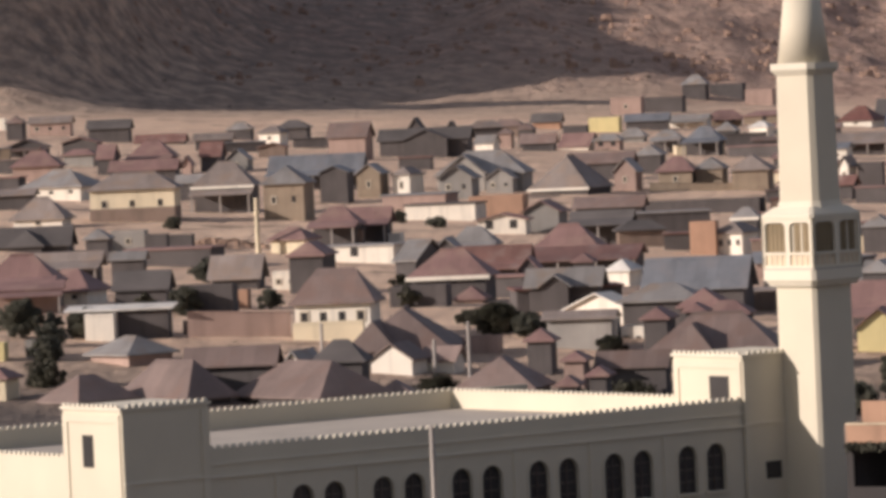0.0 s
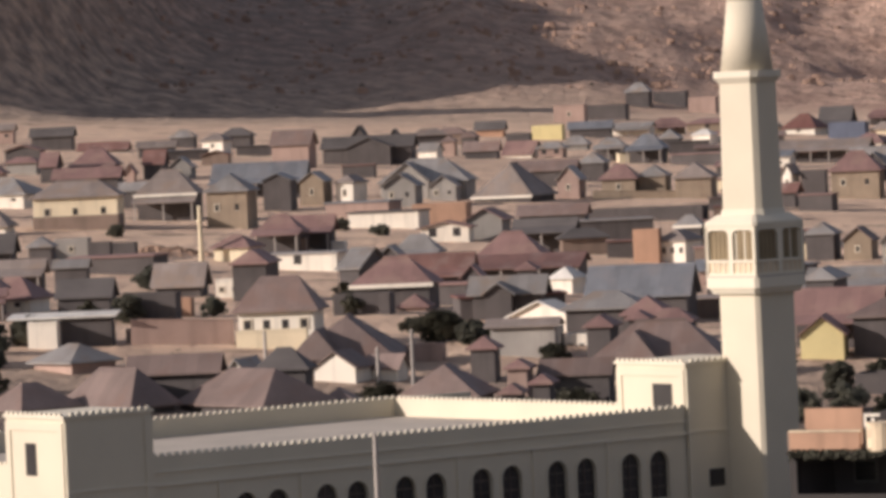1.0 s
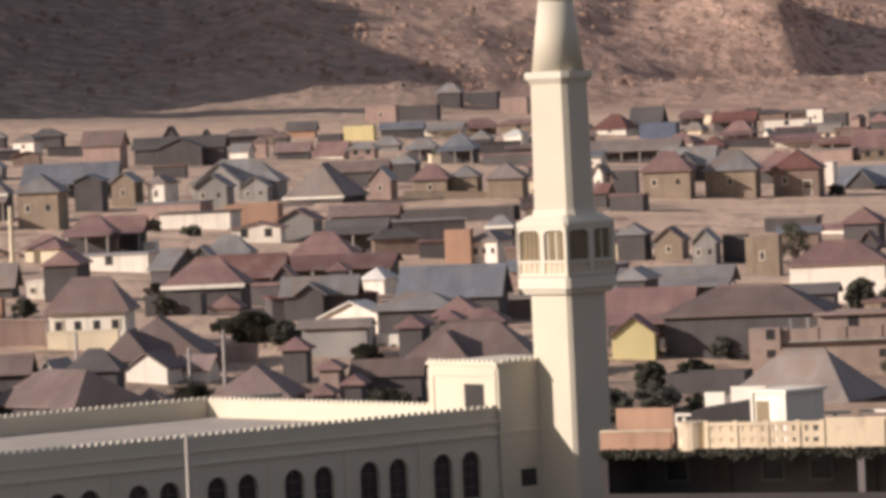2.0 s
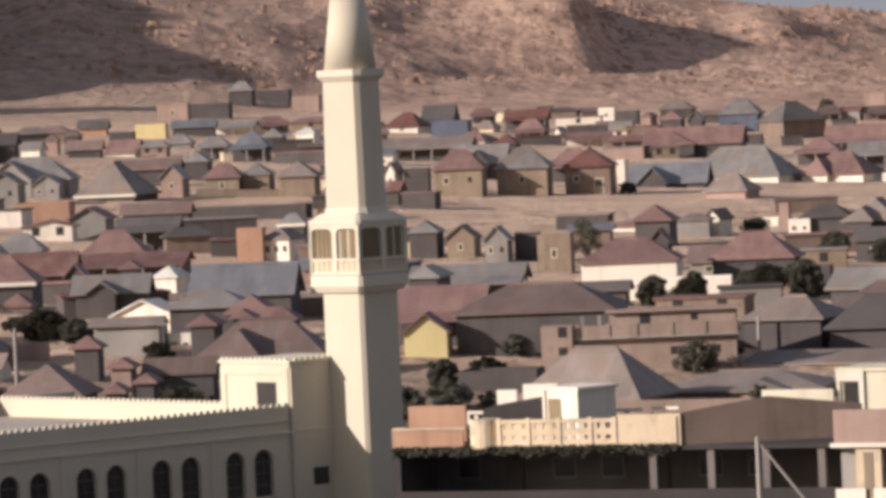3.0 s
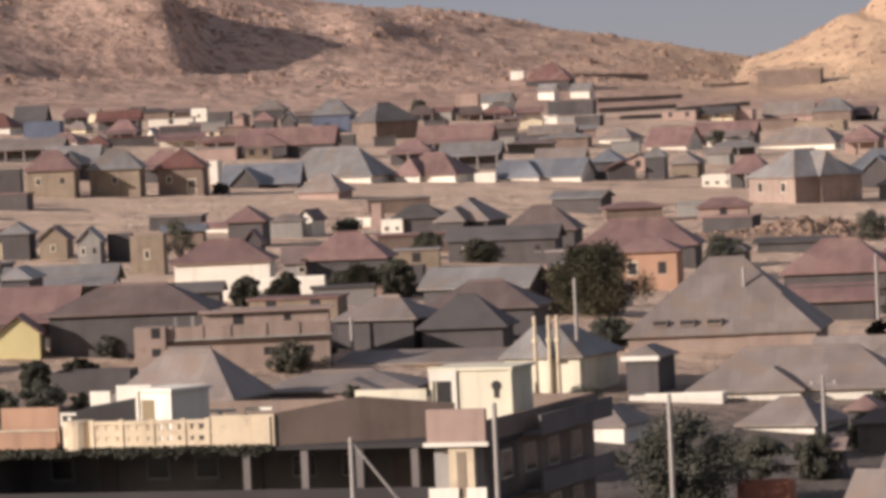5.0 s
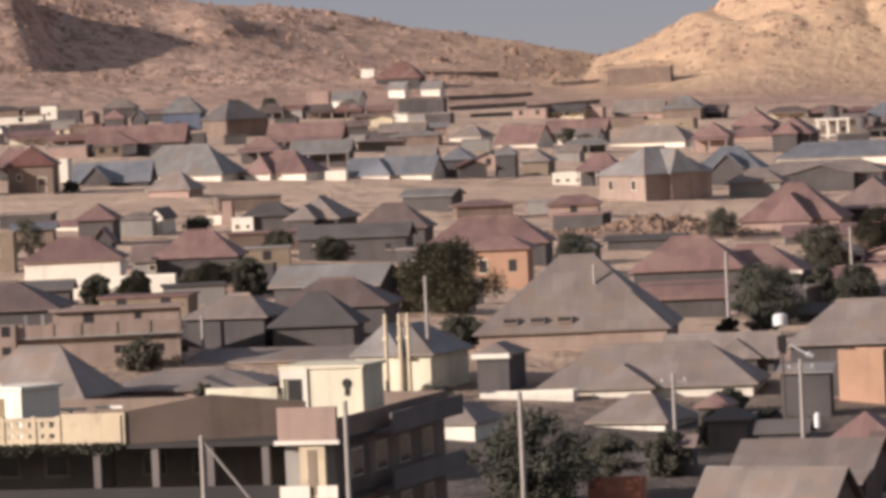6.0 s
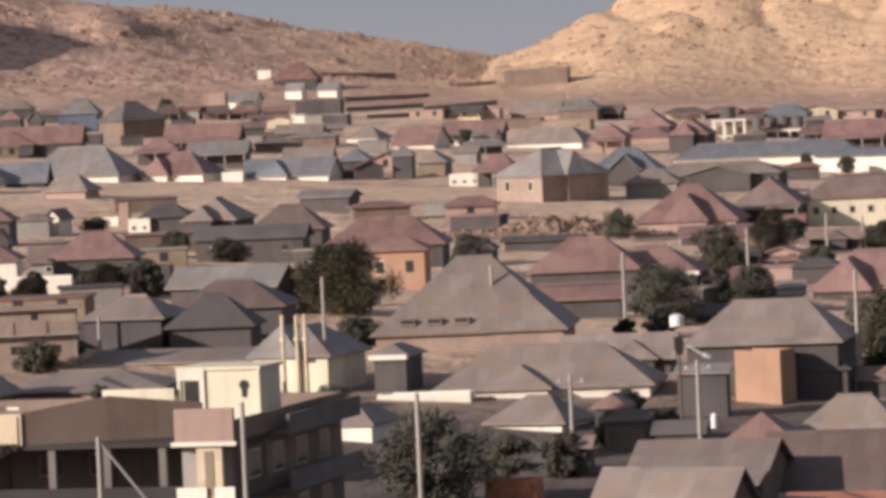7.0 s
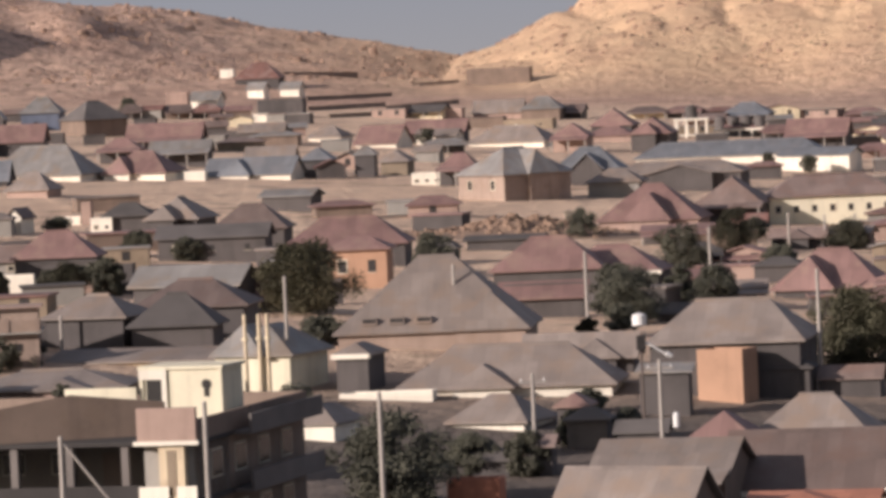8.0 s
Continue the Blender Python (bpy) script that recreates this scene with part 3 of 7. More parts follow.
TREE_WORDS = {"acacia": "dusty green acacia tree with a broad leafy crown", "dark": "dark green tree among the houses, some in place of shade",
              "palm": "small feathery tree with a ragged crown", "bush": "low dusty bush beside the houses"}


def tree(x, y, z, h, w, kind):
    """Tapered trunk, forking limbs and a crown of many small leaf clumps."""
    rnd = random.Random(int(abs(x * 31 + y * 7)))
    ob = thing("tree", pose(x, y, z, 0, 0, rnd.uniform(0, 360)), TREE_WORDS[kind], "tree", "trees of the town")
    low = {"palm": 0.2, "acacia": 0.08}.get(kind, 0.05)
    t = Shape()
    t.tube((0, 0, -0.8), (0, 0, h * (low + 0.12)), 0.035 * h, 0.026 * h, 8)
    tips = []
    for k in range(9):
        a, r = k * 2.4 + rnd.uniform(-0.4, 0.4), w * rnd.uniform(0.14, 0.36)
        tip = Vector((r * math.cos(a), r * math.sin(a), h * rnd.uniform(low + 0.2, 0.86)))
        base = Vector((0, 0, h * (low + rnd.uniform(0.02, 0.1))))
        mid = base.lerp(tip, 0.5) + Vector((0, 0, h * 0.04))
        t.tube(base, mid, 0.018 * h, 0.012 * h, 6)
        t.tube(mid, tip, 0.012 * h, 0.005 * h, 5)
        tips += [tip, mid.lerp(tip, 0.6)]
    part("trunk", t, BARK, ob)
    c = Shape()
    clumps = []
    for k in range({"bush": 34, "palm": 26, "acacia": 130}.get(kind, 80)):
        a, q = rnd.uniform(0, math.tau), rnd.random() ** 0.6
        zz = rnd.random()
        belly = math.sin(math.pi * min(1, max(0.06, 0.14 + 0.8 * zz))) ** 0.7
        r = w * 0.52 * belly * q * rnd.uniform(0.75, 1.05)
        clumps.append((Vector((r * math.cos(a), r * math.sin(a), h * (low + (0.97 - low) * zz))), w * rnd.uniform(0.07, 0.14)))
    clumps += [(p, w * 0.11) for p in tips]
    size = max(0.1, w * 0.015)
    for p, r in clumps:
        for k in range({"palm": 60, "bush": 90}.get(kind, 130)):
            v = Vector((rnd.gauss(0, 1), rnd.gauss(0, 1), rnd.gauss(0, 0.75)))
            v = v.normalized() * r * rnd.random() ** 0.35
            q = p + v
            e1 = Vector((rnd.gauss(0, 1), rnd.gauss(0, 1), rnd.gauss(0, 0.6))).normalized() * size * rnd.uniform(0.7, 1.5)
            e2 = e1.orthogonal().normalized() * size * rnd.uniform(0.4, 0.8)
            i = len(c.v)
            c.v += [tuple(q - e1), tuple(q + e2), tuple(q + e1), tuple(q - e2)]
            c.f.append((i, i + 1, i + 2, i + 3))
    part("crown", c, LEAF if kind in ("acacia", "palm") else LEAF_DARK, ob)
    return ob


def rubble(x, y, w, d, n, high, label):
    """A mound of earth strewn with broken stone and brick."""
    rnd = random.Random(int(abs(x) * 13 + n))

    def top(px, py):
        lump = 0.75 + 0.5 * noise.noise(Vector((x + px * 0.5, y + py * 0.5, 1.0)))
        return ground(x + px, y + py) + high * lump * math.exp(-(2 * px / w) ** 2 - (2 * py / d) ** 2) - 0.05

    s = Shape()
    nx, ny = 30, 16
    for b in range(ny + 1):
        for a in range(nx + 1):
            px, py = (a / nx - 0.5) * 2 * w, (b / ny - 0.5) * 2 * d
            s.v.append((x + px, y + py, top(px, py) - (0.4 if a in (0, nx) or b in (0, ny) else 0.0)))
    s.f += [(b * (nx + 1) + a, b * (nx + 1) + a + 1, (b + 1) * (nx + 1) + a + 1, (b + 1) * (nx + 1) + a) for b in range(ny) for a in range(nx)]
    for k in range(n):
        px, py = rnd.gauss(0, 0.36) * w, rnd.gauss(0, 0.36) * d
        r = rnd.uniform(0.15, 0.5)
        ring = [(math.cos(q) * r * rnd.uniform(0.6, 1.2), math.sin(q) * r * rnd.uniform(0.6, 1.1)) for q in (0.1, 1.1, 2.2, 3.1, 4.2, 5.3)]
        zz = top(px, py)
        i = len(s.v)
        s.prism(ring, zz - 0.3, zz + r * rnd.uniform(0.3, 0.8), rnd.uniform(0.4, 0.8))
        s.v[i:] = [(x + px + v[0], y + py + v[1], v[2]) for v in s.v[i:]]
    ob = new("rubble", s.mesh("rubble", RUBBLE))
    return tagged(ob, label, "rubble", kind="stuff")


def hill_scrub(n):
    """Low thorn bushes and dark boulders scattered over the hill slopes."""
    rnd = random.Random(12)
    s = Shape()
    for k in range(n):
        a = radians(rnd.uniform(-12.5, 12.5))
        d = foot_at(math.degrees(a)) + rnd.uniform(-20, 270)
        x, y = d * math.sin(a), d * math.cos(a)
        z = relief(x, y, ground(x, y))
        r = rnd.uniform(0.25, 0.6) * (1.5 if rnd.random() < 0.06 else 1.0)
        for j in range(14):
            v = Vector((rnd.gauss(0, 1), rnd.gauss(0, 1), abs(rnd.gauss(0, 0.8)))).normalized() * r * rnd.uniform(0.3, 1.0)
            e1 = Vector((rnd.gauss(0, 1), rnd.gauss(0, 1), rnd.gauss(0, 1))).normalized() * r * 0.4
            e2 = e1.orthogonal().normalized() * r * 0.3
            q = Vector((x, y, z)) + v
            s.poly([q - e1, q + e2, q + e1, q - e2])
    return tagged(new("hill_scrub", s.mesh("hill_scrub", HEDGE)), "sparse dark thorn scrub on the rocky slopes", "scrub", kind="stuff")


def hill_rocks(n):
    """Broken rock outcrops strewn over the hill slopes, thickest along level beds."""
    rnd = random.Random(21)
    s = Shape()
    for k in range(n):
        az = rnd.uniform(-12.5, 12.5)
        a = radians(az)
        d = foot_at(az) + 25 + 250 * rnd.random()
        x, y = d * math.sin(a), d * math.cos(a)
        z0 = ground(x, y)
        if noise.noise(Vector((x * 0.02, z0 * 0.16, 3.0))) < rnd.uniform(-0.35, 0.45):
            continue
        z = relief(x, y, z0)
        r = rnd.uniform(0.35, 1.0) * (1.6 if rnd.random() < 0.12 else 1.0)
        ring = [(math.cos(q) * r * rnd.uniform(0.7, 1.6), math.sin(q) * r * rnd.uniform(0.6, 1.0)) for q in (0.1, 1.2, 2.3, 3.3, 4.3, 5.3)]
        i = len(s.v)
        s.prism(ring, -0.8, r * rnd.uniform(0.35, 0.9), rnd.uniform(0.5, 0.85))
        s.v[i:] = [(x + v[0], y + v[1], z + v[2]) for v in s.v[i:]]
    return tagged(new("hill_rocks", s.mesh("hill_rocks", ROCK)), "broken brown rock outcrops on the dry slopes", "rocks", kind="stuff")


def water_tower(x, y, z, turn, w, h, legs, tanks):
    """White concrete frame that carries dark water tanks."""
    ob = thing("water_tower", pose(x, y, z, 0, 0, turn), "white concrete frame carrying black water tanks", "water tower", "water towers")
    for k in range(legs):
        px = -w / 2 + w * k / (legs - 1)
        for py in (-1.6, 1.6):
            part("leg", Shape().box(px - 0.2, px + 0.2, py - 0.2, py + 0.2, -2, h), WALL["white"], ob)
    part("platform", Shape().box(-w / 2 - 0.4, w / 2 + 0.4, -2.0, 2.0, h + 0.003, h + 0.4), WALL["white"], ob)
    part("beam", Shape().box(-w / 2 + 0.2, w / 2 - 0.2, -1.75, -1.45, h * 0.45, h * 0.45 + 0.3), WALL["white"], ob)
    for k in range(tanks):
        r = 1.15
        px = (k - (tanks - 1) / 2) * 2.55
        ring = [(px + r * math.cos(math.tau * j / 14), r * math.sin(math.tau * j / 14)) for j in range(14)]
        t = part("tank", Shape().prism(ring, h + 0.405, h + 2.7), ROOF["dark"], ob, "black plastic tank")
        part("lid", Shape().tube((px, 0, h + 2.702), (px, 0, h + 2.95), 0.8, 0.3, 12), ROOF["dark"], t)
    return ob


class Mass:
    """Many small houses that cannot be told apart, joined into one mesh with several materials."""

    def __init__(self):
        self.v, self.f, self.slot, self.mats = [], [], [], []

    def add(self, shape, m, mat):
        if mat not in self.mats:
            self.mats.append(mat)
        i = len(self.v)
        self.v += [tuple(m @ Vector(p)) for p in shape.v]
        self.f += [tuple(i + k for k in q) for q in shape.f]
        self.slot += [self.mats.index(mat)] * len(shape.f)

    def build(self, name, label, category):
        me = bpy.data.meshes.new(name)
        me.from_pydata(self.v, [], self.f)
        for mat in self.mats:
            me.materials.append(mat)
        me.polygons.foreach_set("material_index", self.slot)
        layer = me.uv_layers.new(name="sheets")
        for p in me.polygons:
            along = p.normal.cross(Vector((0, 0, 1)))
            along = along.normalized() if along.length > 0.05 else Vector((1, 0, 0))
            down = p.normal.cross(along)
            for li in p.loop_indices:
                co = me.vertices[me.loops[li].vertex_index].co
                layer.data[li].uv = (co.dot(along), co.dot(down))
        me.update()
        return tagged(new(name, me), label, category, kind="stuff")


MASS = Mass()


def roof_points(kind, a, b, lo, hi, over):
    A, B = a + over, b + over
    rim = [(-A, -B, lo), (A, -B, lo), (A, B, lo), (-A, B, lo)]
    if kind == "hip" and a >= b:
        n = max(a * 0.3, a - b * 0.85)
        return rim + [(-n, 0, hi), (n, 0, hi)], [(0, 1, 5, 4), (1, 2, 5), (2, 3, 4, 5), (3, 0, 4)]
    if kind == "hip":
        n = max(b * 0.3, b - a * 0.85)
        return rim + [(0, -n, hi), (0, n, hi)], [(0, 1, 4), (1, 2, 5, 4), (2, 3, 5), (3, 0, 4, 5)]
    if kind == "gable":
        return rim + [(0, -B, hi), (0, B, hi)], [(1, 2, 5, 4), (3, 0, 4, 5)]
    return rim + [(-A, 0, hi), (A, 0, hi)], [(0, 1, 5, 4), (2, 3, 4, 5)]


def small_house(x, y, z, turn, w, d, h, rise, kind, wall, roof, windows=0):
    """A house of the crowd between the known ones."""
    m = pose(x, y, z, 0, 0, turn)
    a, b = w / 2, d / 2
    s = Shape()
    if kind in ("gable", "side"):
        s.gabled(a, b, -3.0, h, h + rise * 0.95, kind == "gable")
    else:
        s.box(-a, a, -b, b, -3.0, h)
    MASS.add(s, m, WALL[wall])
    if kind == "flat":
        MASS.add(Shape().box(-a - 0.2, a + 0.2, -b - 0.2, b + 0.2, h + 0.003, h + 0.2), m, ROOF[roof])
    else:
        pts, fs = roof_points(kind, a, b, h - 0.15, h + rise, 0.45)
        MASS.add(Shape().shell([(p[0], p[1], p[2] + 0.16) for p in pts], fs, 0.14), m, ROOF[roof])
    if kind != "flat" and (int(x * 10) + int(y)) % 3 == 0:
        MASS.add(Shape().shell([(-a - 0.3, -b - 2.0, h - 0.5), (a + 0.3, -b - 2.0, h - 0.5), (a + 0.3, -b, h - 0.1), (-a - 0.3, -b, h - 0.1)], [(0, 1, 2, 3)], 0.12), m, ROOF[roof])
        for k in (-a, 0, a):
            MASS.add(Shape().box(k - 0.08, k + 0.08, -b - 1.9, -b - 1.74, -2, h - 0.5), m, POLE)
    for k in range(windows):
        px = -a + w * (k + 0.5) / windows
        MASS.add(Shape().box(px - 0.45, px + 0.45, -b - 0.03, -b + 0.05, h * 0.4, h * 0.4 + 1.0), m, GLASS)


def unfinished_building(m):
    """A tan two-storey house still in the raw: stair tower, terrace with a low parapet, upper rooms set back."""
    ob = thing("unfinished_building", m, "unfinished tan mud-rendered two-storey house with a terrace parapet", "house")
    tan = WALL["tan"]
    low = part("ground_floor_wall", Shape().box(2.36, 14.7, 0, 7, -3, 2.05), tan, ob)
    for x, w in ((4.6, 0.6), (9.7, 0.75), (12.5, 0.95)):
        part("window", Shape().box(x, x + w, -0.03, -0.003, 0.7, 1.3), GLASS, low, "small dark window opening")
    part("terrace_slab", Shape().box(2.37, 14.9, -0.65, 7, 2.053, 2.2), WALL["grey"], ob)
    band = part("terrace_parapet", Shape().box(2.37, 14.9, -0.6, -0.42, 2.203, 3.1), tan, ob)
    for x in (2.6, 4.9, 7.0, 9.7, 12.2, 14.5):
        part("post", Shape().box(x, x + 0.3, -0.68, -0.36, 2.206, 3.22), tan, band)
    tower = part("stair_tower", Shape().box(0, 2.35, -1.0, 2.2, -3, 3.15), tan, ob, "stair tower with two small openings")
    for z0, z1 in ((0.98, 1.58), (2.35, 3.12)):
        part("window", Shape().box(1.3, 1.95, -1.03, -1.003, z0, z1), GLASS, tower)
    up = part("upper_wall", Shape().box(5.0, 14.6, 3.0, 6.9, 2.203, 3.85), tan, ob)
    for x, w, z0, z1 in ((7.3, 0.8, 2.25, 3.7), (11.2, 0.5, 3.1, 3.6)):
        part("opening", Shape().box(x, x + w, 2.97, 2.997, z0, z1), GLASS, up)
    part("roof_slab", Shape().box(4.7, 14.9, 2.5, 7.1, 3.853, 4.0), WALL["pink"], ob)
    for x in (2.8, 4.1):
        part("column_stub", Shape().box(x, x + 0.25, 3.0, 3.25, 2.203, 3.7), WALL["grey"], ob)


# several dark-walled boxes and sheds below only fill shaded gaps and yards
house(45.3, 297.6, 1.0, -37, 8.7, 4.5, 1.5, 2.4, "side", "brown", "tan", over=0.45)
house(56.3, 298.4, 0.7, -21, 7.3, 2.1, 1.8, 0.3, "side", "clay", "clay", wing=(-0.6, 3.3, 1.5, 0.3, 1), over=0.45)
house(49.3, 308.6, 1.6, -24, 8.3, 7.1, 2.2, 1.8, "side", "brown", "tan", veranda=2.4, over=0.45)
house(58.6, 310.2, 0.9, -19, 10.0, 8.1, 1.5, 3.2, "side", "brown", "brown", fascia=1, over=0.45)
house(37.2, 310.1, 2.0, -17, 3.3, 2.2, 1.5, 0.3, "flat", "clay", "clay")
house(39.5, 323.2, 2.4, -17, 3.4, 2.7, 1.5, 0.7, "hip", "dark", "dark", over=0.3)
house(42.7, 322.3, 2.7, -18, 2.2, 1.8, 2.0, 0.5, "side", "dark", "brown", over=0.3)
house(55.1, 322.6, 2.3, -20, 3.8, 3.9, 2.4, 1.4, "hip", "dark", "pinkish", over=0.3)
house(61.7, 325.6, 2.3, -21, 7.2, 5.7, 2.2, 2.1, "hip", "brown", "tan", veranda=2.3, over=0.45)
house(51.2, 332.2, 3.0, -19, 3.2, 1.8, 1.5, 0.6, "side", "dark", "dark", over=0.3)
house(48.0, 335.0, 3.4, -18, 2.7, 2.4, 1.9, 0.6, "hip", "dark", "dark", over=0.3)
house(47.4, 337.2, 3.5, -18, 2.0, 2.7, 2.6, 0.7, "hip", "dark", "pinkish", over=0.3)
house(31.1, 342.3, 4.0, -29, 2.9, 4.7, 1.5, 1.1, "hip", "white", "tan", over=0.3)
house(-30.6, 345.9, 7.5, -5, 1.2, 2.4, 2.7, 0.5, "hip", "dark", "pinkish", over=0.3)
house(43.6, 346.7, 3.3, -31, 5.4, 5.0, 1.5, 1.5, "hip", "white", "tan", over=0.45)
house(-28.9, 351.2, 7.7, -5, 1.2, 2.5, 2.8, 0.5, "hip", "dark", "pinkish", over=0.3)
house(-49.7, 354.3, 8.3, 44, 5.7, 10.1, 1.5, 2.2, "hip", "dark", "brown", over=0.45)
house(55.6, 349.6, 4.1, -19, 3.5, 1.4, 3.0, 0.5, "shed", "dark", "grey", over=0.3)
house(2.4, 360.0, 6.3, -25, 9.1, 6.8, 1.5, 3.1, "hip", "brown", "tan", over=0.45)
house(-59.5, 355.2, 8.5, 48, 3.9, 7.5, 1.5, 2.4, "hip", "dark", "brown", over=0.45)
house(-65.5, 353.1, 8.7, 49, 4.8, 4.1, 1.5, 1.5, "hip", "dark", "brown", over=0.45)
house(-36.3, 357.6, 8.2, -9, 5.3, 5.6, 1.5, 1.9, "hip", "dark", "brown", over=0.45)
house(-43.7, 354.8, 8.0, -3, 2.5, 2.6, 1.5, 0.9, "hip", "dark", "brown", over=0.3)
house(-31.2, 359.1, 8.4, -5, 1.4, 2.7, 2.8, 0.5, "hip", "pink", "pinkish", over=0.3)
house(-71.9, 354.2, 10.3, -13, 1.7, 2.4, 1.5, 0.6, "hip", "cream", "pinkish", windows=1, over=0.3)
house(-27.2, 360.5, 8.3, -6, 4.9, 2.2, 2.3, 0.9, "side", "dark", "brown", over=0.3)
house(61.4, 357.7, 4.4, -36, 3.6, 2.5, 3.4, 0.3, "flat", "orange", "tan")
house(-56.0, 359.4, 9.7, -1, 6.1, 2.5, 2.3, 1.0, "side", "dark", "brown", over=0.45)
house(-48.3, 360.8, 9.4, -2, 3.5, 3.4, 2.4, 1.3, "hip", "dark", "dark", over=0.3)
house(37.3, 361.7, 4.2, -16, 6.8, 2.0, 1.5, 0.3, "flat", "white", "white")
house(13.5, 367.7, 5.8, -12, 11.4, 8.1, 1.5, 1.0, "hip", "pink", "tan", wing=(1.5, 3.8, 2.0, 0.6, 1), over=0.45)
house(63.1, 364.3, 4.8, -18, 10.9, 10.1, 3.7, 2.6, "hip", "dark", "tan", ridge=0.5, over=0.45)
house(46.9, 366.1, 4.5, -15, 15.5, 8.1, 1.5, 2.5, "hip", "white", "tan", wing=(-1.6, 4.2, 1.2, 1.3, 1), over=0.45)
house(66.1, 359.7, 4.4, -20, 3.7, 2.9, 2.0, 0.6, "hip", "dark", "dark", over=0.3)
house(70.8, 359.4, 4.0, -21, 4.3, 1.8, 1.5, 0.7, "side", "dark", "brown", over=0.3)
house(-55.9, 364.3, 9.6, -1, 3.3, 4.6, 1.5, 1.3, "gable", "dark", "brown", over=0.3)
house(-26.7, 366.6, 7.7, -6, 1.3, 2.9, 1.5, 0.5, "hip", "dark", "grey", over=0.3)
house(-4.5, 369.3, 7.5, -9, 5.8, 3.8, 1.5, 0.3, "flat", "dark", "dark")
house(30.0, 370.0, 6.3, -29, 5.3, 6.9, 2.6, 1.9, "hip", "butter", "grey", wing=(-1.2, 3.6, 0.7, 1.9, 1), over=0.45)
house(36.0, 367.7, 6.0, -22, 2.4, 4.4, 2.5, 0.7, "hip", "dark", "tan", fascia=1, over=0.3)
house(-45.5, 372.3, 9.6, -17, 3.3, 3.0, 1.5, 1.1, "gable", "white", "brown", over=0.25)
house(-52.6, 371.2, 9.4, -16, 1.7, 3.5, 1.5, 1.1, "gable", "white", "grey", over=0.3)
house(-42.4, 374.0, 9.4, -18, 2.5, 1.9, 1.5, 0.8, "side", "white", "brown", over=0.3)
house(-22.2, 379.1, 8.6, -5, 10.7, 8.1, 1.5, 3.0, "hip", "dark", "brown", wing=(-1.5, 3.9, 0.7, 2.4, 1), over=0.45)
house(-35.1, 374.7, 9.6, -5, 1.8, 2.4, 2.4, 0.7, "hip", "dark", "pinkish", over=0.3)
house(-66.3, 376.3, 10.7, 48, 4.2, 4.6, 1.5, 1.1, "hip", "pink", "grey", over=0.45)
house(53.8, 377.6, 5.5, -16, 8.1, 3.7, 1.5, 1.5, "side", "dark", "tan", wing=(1.2, 3.3, 0.6, 1.0, 1), over=0.45)
house(20.9, 383.7, 6.3, -27, 14.0, 3.1, 1.5, 0.8, "shed", "cream", "tan", over=0.45)
house(-46.2, 382.8, 10.1, -3, 7.4, 8.0, 1.5, 2.7, "hip", "dark", "brown", wing=(-1.7, 3.3, 2.0, 1.9, 1), over=0.45)
house(-76.5, 376.4, 11.4, 1, 1.2, 2.0, 1.5, 0.4, "flat", "yellow", "brown")
house(-27.0, 385.1, 9.9, -6, 1.8, 3.9, 2.9, 0.7, "hip", "dark", "pinkish", over=0.3)
house(-73.8, 379.0, 11.5, 1, 1.9, 2.0, 1.5, 0.3, "flat", "grey", "white")
house(-40.7, 386.1, 10.1, -4, 2.8, 2.0, 1.5, 0.3, "flat", "pink", "pinkish")
house(-1.4, 393.0, 9.2, -10, 12.1, 8.1, 3.3, 1.8, "hip", "dark", "brown", over=0.45)
house(-10.3, 390.1, 9.4, -4, 3.3, 4.2, 1.9, 1.3, "gable", "yellow", "pinkish", over=0.3)
house(-33.3, 389.0, 10.5, -5, 5.0, 2.1, 2.4, 0.4, "side", "grey", "tan", over=0.45)
house(-24.4, 389.8, 10.1, -6, 1.4, 2.9, 2.9, 0.5, "hip", "dark", "pinkish", over=0.3)
house(24.3, 392.2, 8.0, -14, 6.3, 4.9, 2.3, 2.0, "hip", "dark", "dark", ridge=0.25, over=0.45)
house(45.0, 395.2, 7.4, -12, 14.6, 12.1, 1.5, 5.2, "hip", "tan", "tan", ridge=0.2, vents=3, wing=(4.6, 5.5, 0.6, 2.4, 1), over=0.45)
house(-22.2, 394.0, 10.2, -7, 3.4, 2.7, 2.4, 0.8, "hip", "dark", "pinkish", over=0.3)
house(18.4, 396.5, 8.6, -25, 6.4, 5.8, 2.3, 1.4, "hip", "dark", "tan", over=0.45)
house(18.6, 396.8, 8.6, -13, 9.2, 5.0, 1.9, 0.3, "flat", "dark", "tan")
house(-53.4, 392.3, 11.4, -2, 5.6, 0.8, 1.5, 0.3, "flat", "cream", "white")
house(-24.2, 397.5, 10.6, -7, 3.4, 3.9, 2.5, 1.2, "hip", "dark", "pinkish", over=0.3)
house(-9.1, 398.9, 9.9, -9, 6.4, 5.1, 2.3, 2.1, "side", "dark", "pinkish", veranda=2.0, over=0.45)
house(-71.3, 391.7, 12.7, 0, 2.3, 2.0, 1.6, 0.3, "flat", "white", "white")
house(-53.2, 396.5, 12.0, -2, 6.0, 5.1, 2.8, 2.3, "hip", "white", "brown", windows=4, ridge=0.5, over=0.45)
house(-32.8, 397.1, 10.6, -5, 3.5, 2.3, 1.5, 0.3, "flat", "grey", "tan")
house(-28.9, 397.5, 9.9, -6, 3.7, 2.4, 1.5, 0.3, "flat", "white", "tan", windows=4)
house(-70.0, 393.4, 12.7, 0, 7.8, 1.8, 2.0, 0.3, "shed", "dark", "white", over=0.45)
house(-35.3, 397.5, 11.0, -5, 1.2, 2.0, 1.5, 0.3, "flat", "white", "white")
